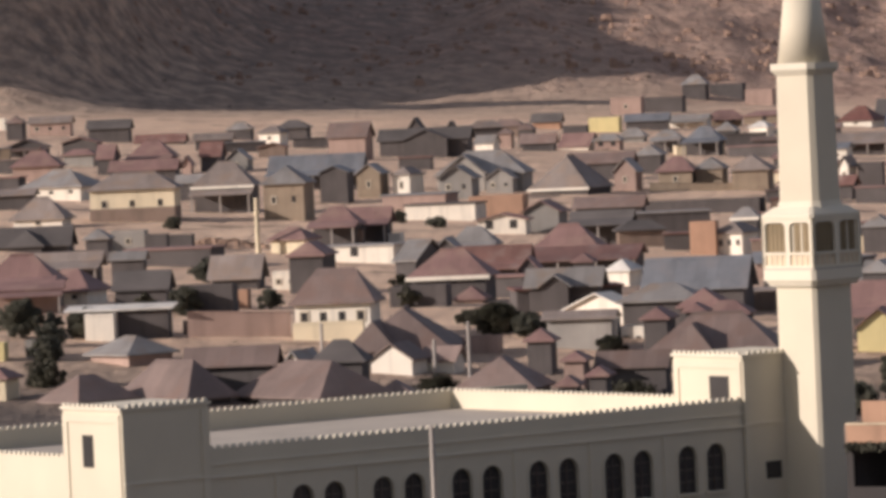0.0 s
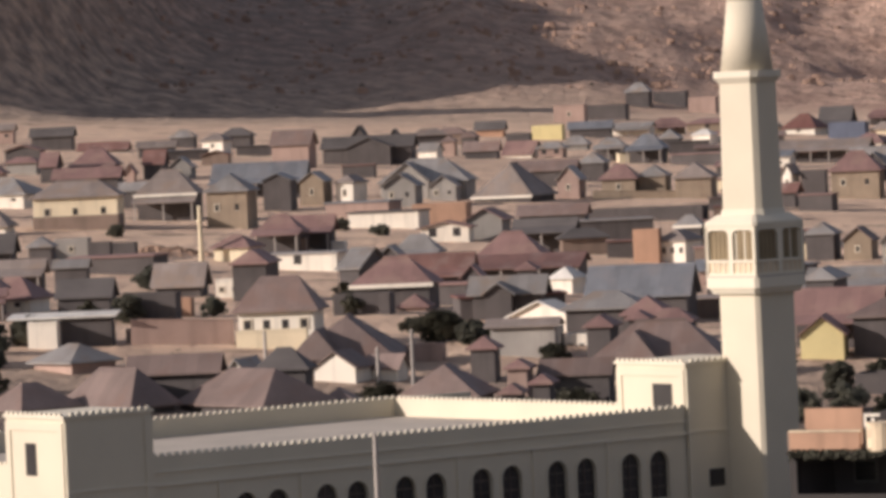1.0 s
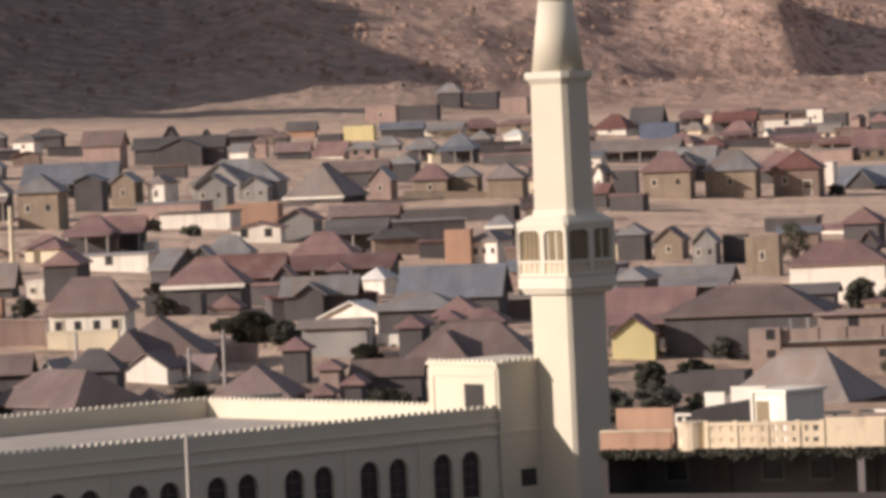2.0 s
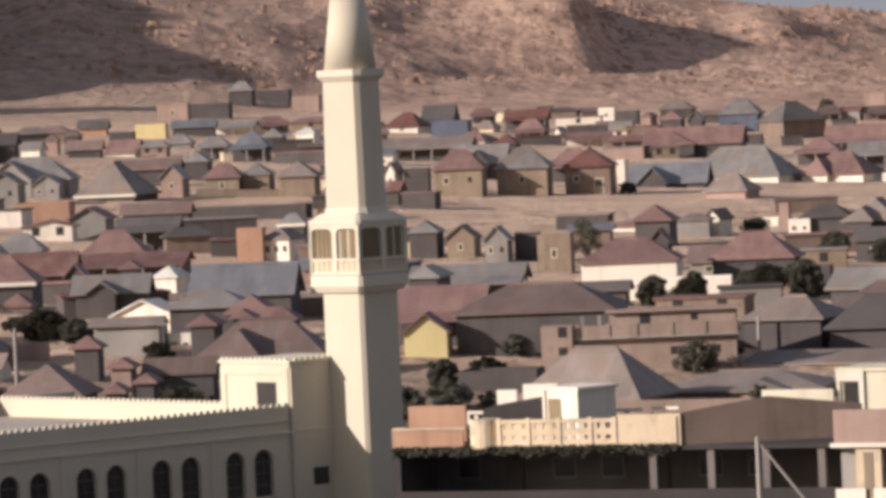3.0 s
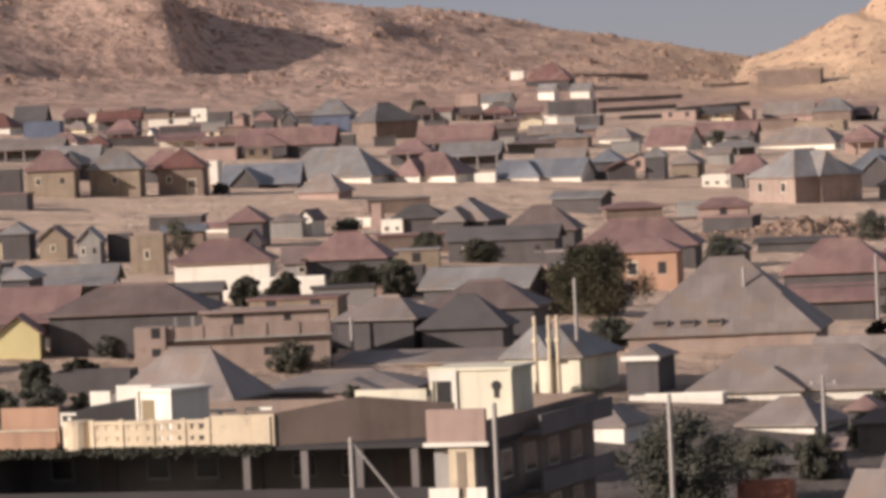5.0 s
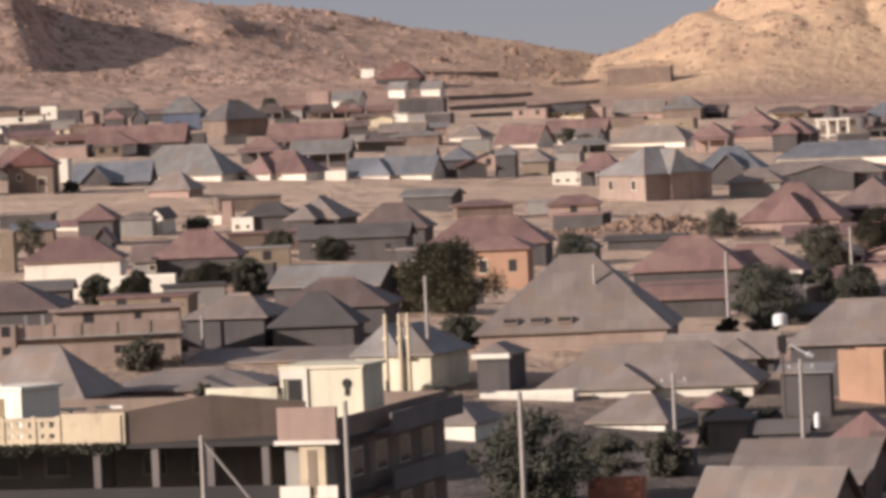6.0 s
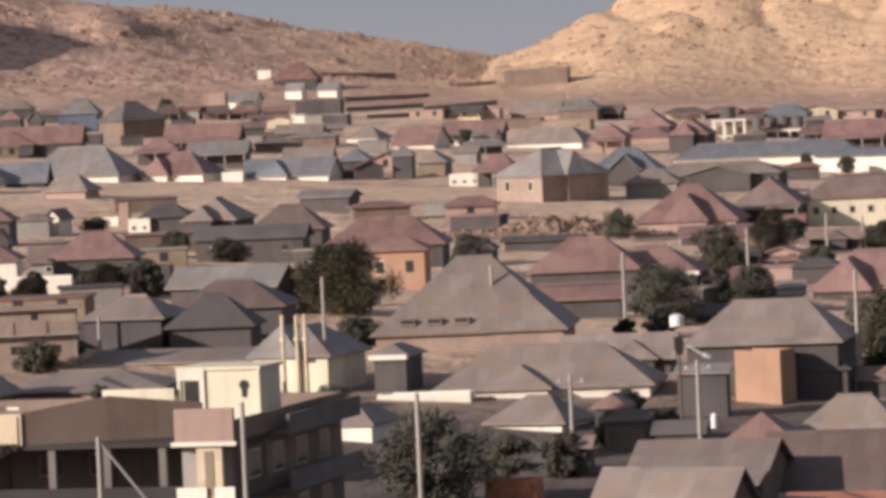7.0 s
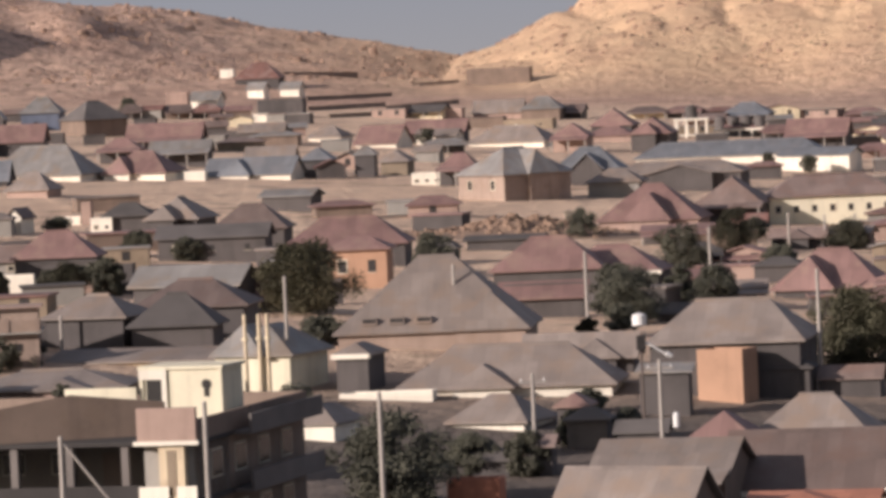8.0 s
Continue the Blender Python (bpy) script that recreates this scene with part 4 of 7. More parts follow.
house(-61.2, 395.6, 11.8, -1, 8.4, 1.2, 1.5, 0.3, "flat", "tan", "brown")
house(26.7, 405.3, 8.4, -14, 8.8, 7.0, 2.6, 1.8, "hip", "dark", "brown", over=0.45)
house(-28.0, 405.9, 10.9, -6, 6.0, 4.7, 2.5, 1.1, "hip", "dark", "grey", over=0.45)
house(-33.9, 417.9, 10.8, -25, 5.6, 2.1, 1.5, 1.2, "gable", "white", "white", over=0.45)
house(69.0, 421.7, 6.0, -19, 4.9, 1.9, 1.5, 0.6, "side", "dark", "dark", over=0.45)
house(-26.8, 433.6, 10.8, -6, 8.4, 5.6, 2.5, 2.3, "side", "dark", "bluish", over=0.45)
house(-68.7, 429.4, 12.7, -1, 4.6, 3.0, 2.2, 0.3, "flat", "dark", "dark")
house(-38.6, 437.2, 11.3, -5, 6.1, 2.8, 2.5, 1.2, "side", "dark", "grey", wing=(-0.5, 2.3, 1.6, 0.7, 0), over=0.45)
house(58.9, 436.1, 6.9, -13, 7.1, 1.6, 1.5, 1.4, "shed", "dark", "pinkish", over=0.45)
house(29.3, 445.2, 8.3, -28, 10.0, 4.6, 2.6, 1.5, "side", "dark", "grey", over=0.45)
house(-11.4, 446.4, 10.1, -9, 2.5, 6.8, 3.3, 0.9, "hip", "dark", "grey", over=0.3)
house(-76.1, 439.6, 13.0, -0, 4.6, 3.6, 1.8, 1.4, "side", "dark", "dark", over=0.3)
house(-86.8, 439.4, 13.5, 1, 6.2, 4.8, 2.5, 2.0, "hip", "dark", "pinkish", veranda=2.5, over=0.45)
house(-52.1, 444.0, 11.9, -3, 5.0, 3.3, 1.5, 0.5, "flat", "dark", "dark")
house(-67.7, 441.9, 12.4, -1, 1.2, 2.0, 1.5, 0.3, "flat", "orange", "brown")
house(-83.8, 446.3, 13.3, -13, 4.9, 4.5, 1.5, 1.6, "hip", "white", "pinkish", windows=2, over=0.45)
house(-48.3, 451.1, 10.8, -4, 2.4, 3.1, 1.5, 0.9, "hip", "pink", "pinkish", over=0.3)
house(-50.4, 455.4, 11.9, -4, 6.8, 5.3, 2.5, 2.0, "hip", "dark", "pinkish", fascia=1, over=0.45)
house(-8.1, 460.9, 10.0, -9, 9.9, 4.3, 2.5, 1.2, "side", "dark", "grey", veranda=2.3, over=0.45)
house(3.6, 461.5, 9.4, -10, 5.3, 2.1, 1.6, 0.6, "side", "dark", "dark", over=0.45)
house(-44.8, 470.3, 11.6, -5, 1.7, 2.5, 2.5, 1.0, "gable", "dark", "pinkish", over=0.3)
house(11.3, 474.3, 9.1, -11, 9.9, 1.2, 1.9, 0.3, "flat", "white", "white")
house(-65.7, 473.3, 13.1, -2, 3.2, 7.3, 3.0, 1.2, "hip", "dark", "pinkish", over=0.3)
house(91.4, 471.0, 5.2, -21, 9.9, 8.1, 1.5, 3.2, "hip", "dark", "pinkish", wing=(-1.6, 4.6, 1.6, 2.7, 1), over=0.45)
house(-40.6, 480.7, 11.4, -5, 1.6, 2.5, 2.8, 0.6, "hip", "dark", "pinkish", over=0.3)
house(-49.3, 481.9, 11.8, -4, 6.6, 3.7, 2.5, 1.6, "side", "dark", "red", veranda=2.6, over=0.45)
house(-69.1, 479.2, 12.7, -2, 2.4, 2.0, 1.5, 0.3, "flat", "white", "grey", windows=2)
house(66.0, 483.0, 6.6, -13, 10.2, 8.1, 2.6, 2.7, "hip", "dark", "pinkish", ridge=0.35, over=0.45)
house(-89.7, 477.3, 13.6, 1, 5.9, 2.4, 2.5, 1.0, "side", "dark", "tan", veranda=2.4, over=0.45)
house(25.1, 485.5, 8.5, -13, 2.1, 2.0, 2.5, 0.4, "flat", "dark", "dark")
house(-74.3, 482.9, 12.6, -1, 4.4, 4.5, 1.5, 1.9, "side", "dark", "tan", over=0.45)
house(72.5, 485.3, 6.3, -18, 9.9, 7.8, 2.2, 2.2, "hip", "dark", "pinkish", fascia=1, over=0.45)
house(-57.5, 491.4, 12.2, -18, 2.1, 7.3, 2.5, 1.8, "side", "dark", "grey", over=0.3)
house(-37.8, 493.4, 11.3, -20, 2.3, 3.1, 1.5, 0.9, "hip", "white", "white", over=0.3)
house(-41.3, 492.4, 10.5, -5, 1.2, 2.0, 1.5, 0.3, "flat", "white", "white")
house(-86.1, 489.6, 13.5, -0, 3.2, 1.8, 2.5, 0.6, "side", "dark", "grey", over=0.3)
house(49.3, 499.2, 7.4, -14, 5.9, 4.5, 3.9, 1.0, "hip", "orange", "pinkish", windows=2, pane=1.5, over=0.45)
house(-42.8, 505.7, 11.5, -5, 11.5, 5.0, 2.5, 0.8, "side", "dark", "red", veranda=1.9, over=0.45)
house(92.3, 503.8, 5.4, -20, 4.7, 3.7, 1.9, 0.7, "hip", "dark", "dark", over=0.3)
house(-57.0, 511.9, 12.2, -4, 2.7, 3.8, 2.5, 1.4, "gable", "dark", "grey", over=0.3)
house(7.5, 518.0, 9.3, -6, 9.7, 7.2, 2.3, 1.9, "hip", "white", "pinkish", over=0.45)
house(20.5, 523.5, 8.7, -12, 8.2, 6.5, 2.5, 2.3, "hip", "dark", "pinkish", over=0.45)
house(17.8, 527.9, 8.8, -12, 7.6, 3.2, 2.0, 1.3, "side", "grey", "brown", windows=2, over=0.45)
house(-46.1, 528.2, 11.7, -5, 6.7, 5.3, 2.5, 2.2, "hip", "dark", "pinkish", veranda=1.8, over=0.45)
house(61.2, 534.4, 6.8, -17, 4.0, 3.1, 2.8, 1.1, "hip", "dark", "dark", over=0.3)
house(-0.2, 542.5, 9.7, -10, 3.6, 2.4, 3.7, 0.4, "flat", "olive", "tan", windows=1)
house(-57.5, 542.2, 12.3, -4, 4.6, 3.6, 2.4, 1.6, "hip", "dark", "grey", veranda=1.8, over=0.45)
house(-98.1, 539.9, 14.2, 0, 2.4, 3.2, 2.7, 0.9, "hip", "dark", "grey", over=0.3)
house(53.4, 552.1, 7.6, -12, 13.0, 8.1, 2.4, 2.6, "hip", "dark", "pinkish", over=0.45)
house(11.4, 557.5, 9.5, -11, 2.0, 2.9, 2.5, 1.3, "gable", "dark", "red", over=0.3)
house(-6.5, 559.9, 10.4, -9, 2.5, 3.6, 2.6, 1.3, "gable", "grey", "grey", windows=2, over=0.3)
house(39.3, 560.2, 8.4, -14, 12.0, 5.1, 2.7, 1.2, "side", "dark", "dark", windows=3, over=0.45)
house(-3.3, 562.2, 10.3, -10, 2.6, 2.0, 2.7, 0.5, "flat", "dark", "pinkish")
house(-34.0, 562.2, 11.7, -7, 2.9, 2.0, 3.2, 0.5, "flat", "orange", "brown")
house(-30.4, 563.9, 11.6, -21, 3.1, 4.6, 2.4, 1.1, "hip", "white", "tan", windows=3, over=0.3)
house(-94.7, 557.2, 14.5, -0, 2.5, 2.0, 1.9, 0.3, "flat", "dark", "dark")
house(-79.8, 560.9, 13.9, -16, 4.1, 3.7, 1.6, 1.1, "hip", "cream", "pinkish", over=0.45)
house(-10.5, 568.3, 10.8, -9, 3.1, 4.4, 2.3, 1.3, "gable", "olive", "brown", windows=1, over=0.3)
house(-109.4, 559.2, 14.6, 1, 9.1, 4.1, 1.5, 1.8, "side", "dark", "dark", wing=(-0.1, 3.7, 1.0, 1.4, 1), over=0.45)
house(-14.7, 569.3, 11.0, -9, 3.1, 4.5, 2.9, 1.1, "hip", "dark", "grey", over=0.3)
house(-98.6, 562.0, 14.8, -0, 3.8, 2.5, 2.0, 0.3, "flat", "grey", "grey", windows=1)
house(-92.8, 562.6, 14.5, -1, 2.6, 2.0, 1.5, 0.4, "flat", "dark", "dark")
house(-76.5, 573.7, 14.1, -2, 4.9, 4.9, 2.6, 1.8, "hip", "dark", "pinkish", veranda=2.5, over=0.45)
house(73.8, 575.8, 7.1, -17, 8.6, 3.7, 1.5, 0.4, "side", "dark", "dark", over=0.45)
house(-46.9, 583.1, 12.9, -5, 6.7, 2.8, 2.5, 1.1, "side", "dark", "dark", veranda=2.6, over=0.45)
house(-74.7, 580.4, 14.1, -3, 6.7, 3.3, 2.5, 1.5, "side", "dark", "pinkish", veranda=2.3, over=0.45)
house(-71.7, 580.1, 13.1, -3, 3.6, 2.4, 1.5, 0.5, "flat", "white", "dark")
house(45.5, 585.1, 8.8, -14, 8.2, 6.5, 2.4, 2.4, "hip", "dark", "brown", over=0.45)
house(107.9, 575.7, 5.8, -21, 6.1, 2.5, 1.5, 0.9, "side", "dark", "brown", wing=(-0.0, 2.8, 1.2, 0.6, 1), over=0.45)
house(11.6, 592.9, 10.5, -11, 4.1, 5.3, 3.0, 1.5, "hip", "dark", "pinkish", over=0.45)
house(37.8, 593.4, 9.3, -22, 6.1, 7.6, 3.1, 2.2, "hip", "dark", "tan", wing=(-0.6, 2.9, 2.0, 1.4, 1), over=0.45)
house(-30.9, 593.7, 12.4, -7, 2.9, 2.5, 2.5, 1.0, "hip", "dark", "grey", fascia=1, over=0.3)
house(-14.5, 596.0, 10.4, -9, 2.7, 2.0, 1.5, 0.4, "flat", "white", "white")
house(-55.7, 606.8, 13.9, -5, 4.3, 6.1, 2.4, 1.2, "gable", "grey", "pinkish", over=0.45)
house(-76.3, 604.3, 14.2, -17, 1.4, 1.8, 1.5, 0.5, "side", "white", "pinkish", over=0.3)
house(16.7, 611.6, 10.7, -12, 3.9, 3.0, 2.0, 0.6, "hip", "grey", "tan", over=0.3)
house(29.5, 613.5, 10.2, -13, 2.6, 2.0, 1.6, 0.4, "flat", "white", "dark", windows=2)
house(32.8, 614.7, 10.1, -13, 5.5, 4.3, 2.3, 1.3, "hip", "dark", "dark", over=0.45)
house(19.7, 615.8, 10.7, -26, 1.8, 3.8, 2.0, 1.0, "gable", "white", "brown", over=0.3)
house(-117.7, 610.0, 16.6, -3, 6.1, 5.1, 1.5, 2.2, "hip", "white", "tan", windows=1, over=0.45)
house(8.4, 620.6, 10.5, -25, 4.0, 1.8, 1.5, 0.5, "side", "white", "pinkish", over=0.3)
house(97.6, 616.9, 7.4, -19, 12.3, 9.1, 1.5, 3.9, "hip", "pink", "pinkish", ridge=0.2, wing=(0.2, 5.3, 2.0, 2.9, 1), over=0.45)
house(-108.1, 621.4, 16.8, 2, 10.5, 6.1, 4.2, 1.7, "hip", "cream", "tan", windows=3, band="brown", over=0.45)
house(109.1, 625.5, 7.2, -20, 8.2, 8.6, 2.8, 3.0, "hip", "dark", "brown", veranda=2.1, over=0.45)
house(-89.8, 628.2, 16.1, -4, 5.1, 6.3, 4.7, 1.9, "hip", "olive", "grey", windows=2, over=0.45)
house(28.6, 633.4, 10.8, -13, 1.2, 2.0, 2.5, 0.4, "flat", "pink", "brown")
house(26.2, 634.9, 9.9, -12, 3.5, 2.3, 1.5, 0.5, "flat", "white", "tan")
house(121.8, 627.9, 6.7, -7, 15.9, 8.1, 3.7, 2.3, "hip", "butter", "brown", windows=7, over=0.45)
house(-50.3, 638.5, 14.4, -5, 8.4, 3.6, 1.5, 1.1, "side", "dark", "brown", over=0.45)
house(-64.6, 639.6, 15.2, -4, 6.9, 4.6, 2.1, 0.5, "flat", "orange", "brown")
house(-39.1, 651.6, 13.9, -7, 14.9, 5.0, 1.5, 0.5, "flat", "dark", "dark")
house(-100.4, 646.0, 17.1, -1, 7.4, 6.3, 3.5, 2.7, "hip", "dark", "tan", veranda=2.5, fascia=1, over=0.45)
house(-89.5, 671.9, 17.2, -2, 3.7, 5.2, 4.0, 0.8, "gable", "dark", "bluish", over=0.3)
house(-109.4, 673.5, 18.2, -1, 3.7, 2.1, 2.5, 0.9, "side", "dark", "grey", over=0.3)
house(-127.4, 675.5, 19.2, -13, 8.6, 7.9, 1.7, 2.0, "hip", "white", "grey", windows=3, over=0.45)
house(-74.4, 685.3, 16.8, -4, 4.3, 6.1, 2.8, 1.5, "gable", "grey", "grey", windows=2, over=0.45)
house(-86.2, 684.4, 17.4, -7, 3.2, 5.0, 3.3, 1.2, "gable", "olive", "grey", windows=1, over=0.3)
house(-81.4, 684.9, 17.2, -17, 2.5, 4.8, 3.1, 0.9, "hip", "white", "tan", windows=1, over=0.3)
house(90.3, 692.8, 9.7, 31, 11.7, 10.2, 3.7, 3.3, "hip", "tan", "grey", side_windows=2, wing=(0.7, 4.9, 0.6, 3.0, 1), over=0.45)
house(-60.4, 699.1, 16.0, -17, 8.3, 9.0, 1.5, 4.1, "hip", "dark", "tan", fascia=1, over=0.45)
house(-70.2, 701.4, 17.0, -4, 3.7, 5.2, 2.0, 1.3, "gable", "grey", "grey", windows=2, over=0.3)
house(105.4, 698.5, 9.2, -19, 7.2, 5.6, 2.2, 1.5, "hip", "grey", "tan", over=0.45)
house(24.7, 707.2, 12.5, -24, 6.0, 5.4, 1.5, 2.1, "hip", "pink", "tan", over=0.45)
house(-73.3, 708.3, 17.4, -4, 12.2, 8.1, 2.4, 2.8, "hip", "grey", "grey", wing=(-2.1, 6.1, 1.6, 2.5, 0), over=0.45)
house(-35.7, 709.2, 15.6, -7, 5.0, 5.4, 3.1, 1.8, "hip", "olive", "tan", over=0.45)
house(-46.3, 710.1, 16.1, -6, 4.7, 4.4, 2.9, 1.7, "hip", "olive", "pinkish", windows=1, over=0.45)
house(-13.2, 712.0, 14.7, -7, 6.7, 5.4, 4.0, 2.3, "hip", "olive", "pinkish", windows=2, over=0.45)
house(-53.3, 710.6, 16.5, -8, 3.1, 4.6, 2.6, 1.7, "gable", "pink", "grey", windows=1, over=0.3)
house(-41.6, 711.3, 16.0, -7, 3.8, 4.5, 3.0, 1.4, "hip", "olive", "grey", over=0.3)
house(-96.9, 708.2, 18.5, -2, 12.9, 5.4, 2.4, 2.3, "side", "dark", "bluish", veranda=2.2, over=0.45)
house(-4.2, 715.3, 14.3, -8, 7.1, 5.6, 4.1, 2.4, "hip", "olive", "grey", windows=1, over=0.45)
house(5.1, 718.6, 14.0, -8, 6.4, 6.5, 4.1, 2.3, "hip", "brown", "brick", windows=1, door=1, over=0.45)
house(-122.1, 711.3, 19.8, -0, 9.2, 4.0, 2.5, 1.2, "side", "dark", "pinkish", over=0.45)
house(-22.8, 721.2, 15.3, -22, 1.3, 2.9, 3.1, 1.2, "gable", "white", "tan", windows=1, over=0.3)
house(-19.5, 721.2, 15.2, -8, 3.5, 2.3, 3.0, 0.5, "flat", "dark", "dark")
house(117.9, 720.0, 9.1, -19, 18.9, 8.1, 2.5, 1.5, "hip", "dark", "tan", wing=(0.9, 9.3, 1.5, 1.1, 0), over=0.45)
house(-140.5, 726.7, 20.9, 1, 6.7, 5.3, 2.5, 1.8, "hip", "pink", "pinkish", over=0.45)
house(-119.4, 732.6, 20.0, -1, 1.2, 2.4, 2.5, 1.1, "gable", "pink", "pinkish", over=0.3)
house(17.1, 744.8, 13.2, -11, 11.0, 6.1, 1.5, 2.6, "side", "dark", "bluish", wing=(-2.0, 4.1, 1.9, 2.1, 0), over=0.45)
house(88.5, 739.8, 10.7, -17, 5.4, 5.3, 2.7, 2.0, "hip", "dark", "pinkish", veranda=2.1, over=0.45)
house(107.6, 738.8, 9.9, -18, 9.5, 7.5, 2.5, 2.9, "hip", "dark", "bluish", wing=(0.3, 4.6, 1.1, 2.1, 0), over=0.45)
house(84.9, 742.7, 10.8, -17, 6.1, 4.0, 1.5, 0.5, "flat", "white", "pinkish", windows=4)
house(-60.0, 749.4, 17.5, -5, 9.3, 4.0, 2.5, 1.3, "side", "dark", "brown", over=0.45)
house(10.3, 759.0, 14.5, -11, 1.2, 4.0, 3.2, 0.3, "flat", "white", "dark")
house(28.6, 767.7, 13.3, -26, 15.3, 9.1, 1.5, 4.0, "hip", "white", "grey", over=0.45)
house(2.9, 765.1, 15.0, -10, 6.6, 5.2, 2.5, 2.1, "hip", "dark", "pinkish", veranda=2.3, over=0.45)
house(43.6, 767.5, 12.9, -27, 10.1, 8.1, 1.5, 2.9, "hip", "white", "pinkish", wing=(-2.4, 4.1, 1.1, 2.3, 1), over=0.45)
house(51.0, 762.6, 12.2, -14, 3.2, 2.1, 1.5, 0.5, "flat", "white", "dark")
house(-135.4, 756.0, 21.2, 0, 2.3, 5.8, 2.5, 2.0, "side", "dark", "pinkish", over=0.3)
house(60.6, 771.0, 11.8, -28, 14.1, 5.5, 1.5, 2.3, "side", "white", "bluish", wing=(-1.7, 4.7, 1.3, 2.0, 1), over=0.45)
house(-54.2, 769.9, 17.6, -6, 3.8, 5.0, 2.9, 1.4, "hip", "dark", "grey", over=0.3)
house(-129.6, 762.6, 21.1, -0, 6.4, 6.0, 2.6, 2.3, "hip", "dark", "pinkish", veranda=1.7, over=0.45)
house(-121.3, 768.2, 20.8, -1, 3.0, 5.0, 2.5, 2.0, "side", "dark", "red", over=0.3)
house(-11.1, 778.6, 15.8, -9, 8.0, 6.0, 2.5, 2.5, "side", "dark", "grey", wing=(-0.1, 3.2, 1.4, 1.7, 0), over=0.45)
house(70.8, 774.7, 12.1, -15, 4.3, 5.1, 2.9, 1.6, "hip", "dark", "bluish", over=0.45)
house(-146.9, 763.3, 21.9, 1, 1.5, 2.4, 2.5, 1.3, "gable", "pink", "pinkish", over=0.3)
house(78.1, 774.7, 11.8, -16, 3.1, 2.9, 3.5, 1.1, "hip", "dark", "grey", over=0.3)
house(-118.4, 775.7, 20.8, -1, 3.5, 4.9, 1.7, 1.5, "gable", "grey", "grey", windows=1, over=0.3)
house(84.0, 784.1, 11.7, -16, 4.1, 6.5, 2.2, 1.5, "hip", "olive", "tan", over=0.45)
house(64.6, 787.0, 12.6, -15, 7.3, 4.1, 2.5, 1.8, "side", "dark", "tan", veranda=1.7, over=0.45)
house(152.1, 790.3, 9.0, -35, 11.9, 5.1, 2.6, 1.0, "side", "white", "bluish", over=0.45)
house(53.0, 824.2, 13.8, -14, 9.6, 4.1, 2.5, 1.6, "side", "dark", "grey", veranda=2.5, over=0.45)
house(-106.9, 822.2, 21.1, -8, 6.2, 4.9, 4.0, 2.1, "side", "pink", "brown", over=0.45)
house(43.9, 835.9, 14.4, -13, 6.5, 5.1, 2.5, 1.5, "hip", "dark", "pinkish", veranda=2.1, over=0.45)
house(145.4, 833.1, 9.8, -20, 31.3, 8.1, 1.5, 2.1, "hip", "white", "bluish", over=0.45)
house(-96.9, 843.3, 21.0, -3, 15.0, 5.1, 2.9, 1.7, "side", "dark", "dark", wing=(0.6, 7.2, 1.9, 1.4, 0), over=0.45)
house(-50.8, 853.6, 19.0, -7, 5.7, 5.3, 2.6, 2.1, "hip", "dark", "bluish", veranda=2.5, over=0.45)
house(-21.3, 856.6, 17.7, -9, 15.6, 5.1, 2.5, 1.3, "side", "dark", "tan", veranda=2.2, over=0.45)
house(-7.8, 855.8, 17.1, -9, 3.7, 5.1, 3.0, 1.4, "hip", "dark", "brick", over=0.3)
house(-57.7, 864.3, 19.5, -6, 4.7, 3.6, 2.5, 1.3, "hip", "dark", "grey", veranda=2.1, over=0.45)
house(-88.8, 864.4, 21.0, -18, 3.4, 2.8, 1.6, 1.2, "side", "white", "grey", over=0.3)
house(24.6, 875.2, 16.0, -12, 16.7, 6.4, 2.5, 2.7, "side", "dark", "pinkish", wing=(-3.7, 8.3, 1.5, 1.9, 1), over=0.45)
house(-80.5, 871.1, 20.7, -5, 5.6, 2.7, 1.6, 1.3, "side", "dark", "brown", over=0.45)
house(-74.2, 879.1, 19.8, -19, 5.3, 4.7, 1.5, 2.0, "side", "white", "pinkish", over=0.45)
house(-87.8, 888.1, 21.4, -4, 2.1, 2.6, 2.5, 0.8, "hip", "pink", "brown", over=0.3)
house(-84.2, 889.0, 21.2, -5, 2.5, 3.6, 3.3, 0.9, "hip", "dark", "brown", over=0.3)
house(54.9, 893.4, 15.0, -14, 13.0, 6.0, 2.5, 2.6, "side", "dark", "pinkish", veranda=2.4, over=0.45)
house(126.5, 887.9, 11.8, -18, 6.0, 6.8, 2.9, 2.2, "hip", "pink", "pinkish", veranda=2.3, over=0.45)
house(140.9, 886.9, 11.2, -19, 6.8, 9.0, 3.4, 2.5, "hip", "dark", "pinkish", wing=(-0.1, 2.7, 1.8, 1.5, 1), over=0.45)
house(-103.9, 890.4, 22.2, -3, 3.1, 4.3, 2.5, 2.5, "gable", "dark", "dark", over=0.3)
house(-130.5, 897.0, 23.6, -16, 4.0, 3.7, 2.3, 1.0, "hip", "white", "tan", windows=1, over=0.45)
house(-98.7, 900.2, 22.1, -4, 2.0, 2.8, 2.5, 1.7, "gable", "dark", "dark", over=0.3)
house(-49.8, 904.9, 19.9, -7, 3.7, 3.9, 2.7, 1.4, "hip", "dark", "grey", over=0.3)
house(-151.5, 900.9, 23.6, -0, 8.6, 3.7, 1.5, 1.2, "side", "dark", "red", over=0.45)
house(173.4, 901.7, 10.1, -21, 10.8, 6.7, 2.5, 2.8, "side", "dark", "pinkish", veranda=2.3, over=0.45)
house(96.1, 919.0, 13.1, -30, 8.0, 7.3, 1.5, 3.0, "side", "white", "pinkish", over=0.45)
house(120.4, 920.9, 12.2, -31, 14.9, 8.1, 1.5, 2.6, "hip", "white", "tan", over=0.45)
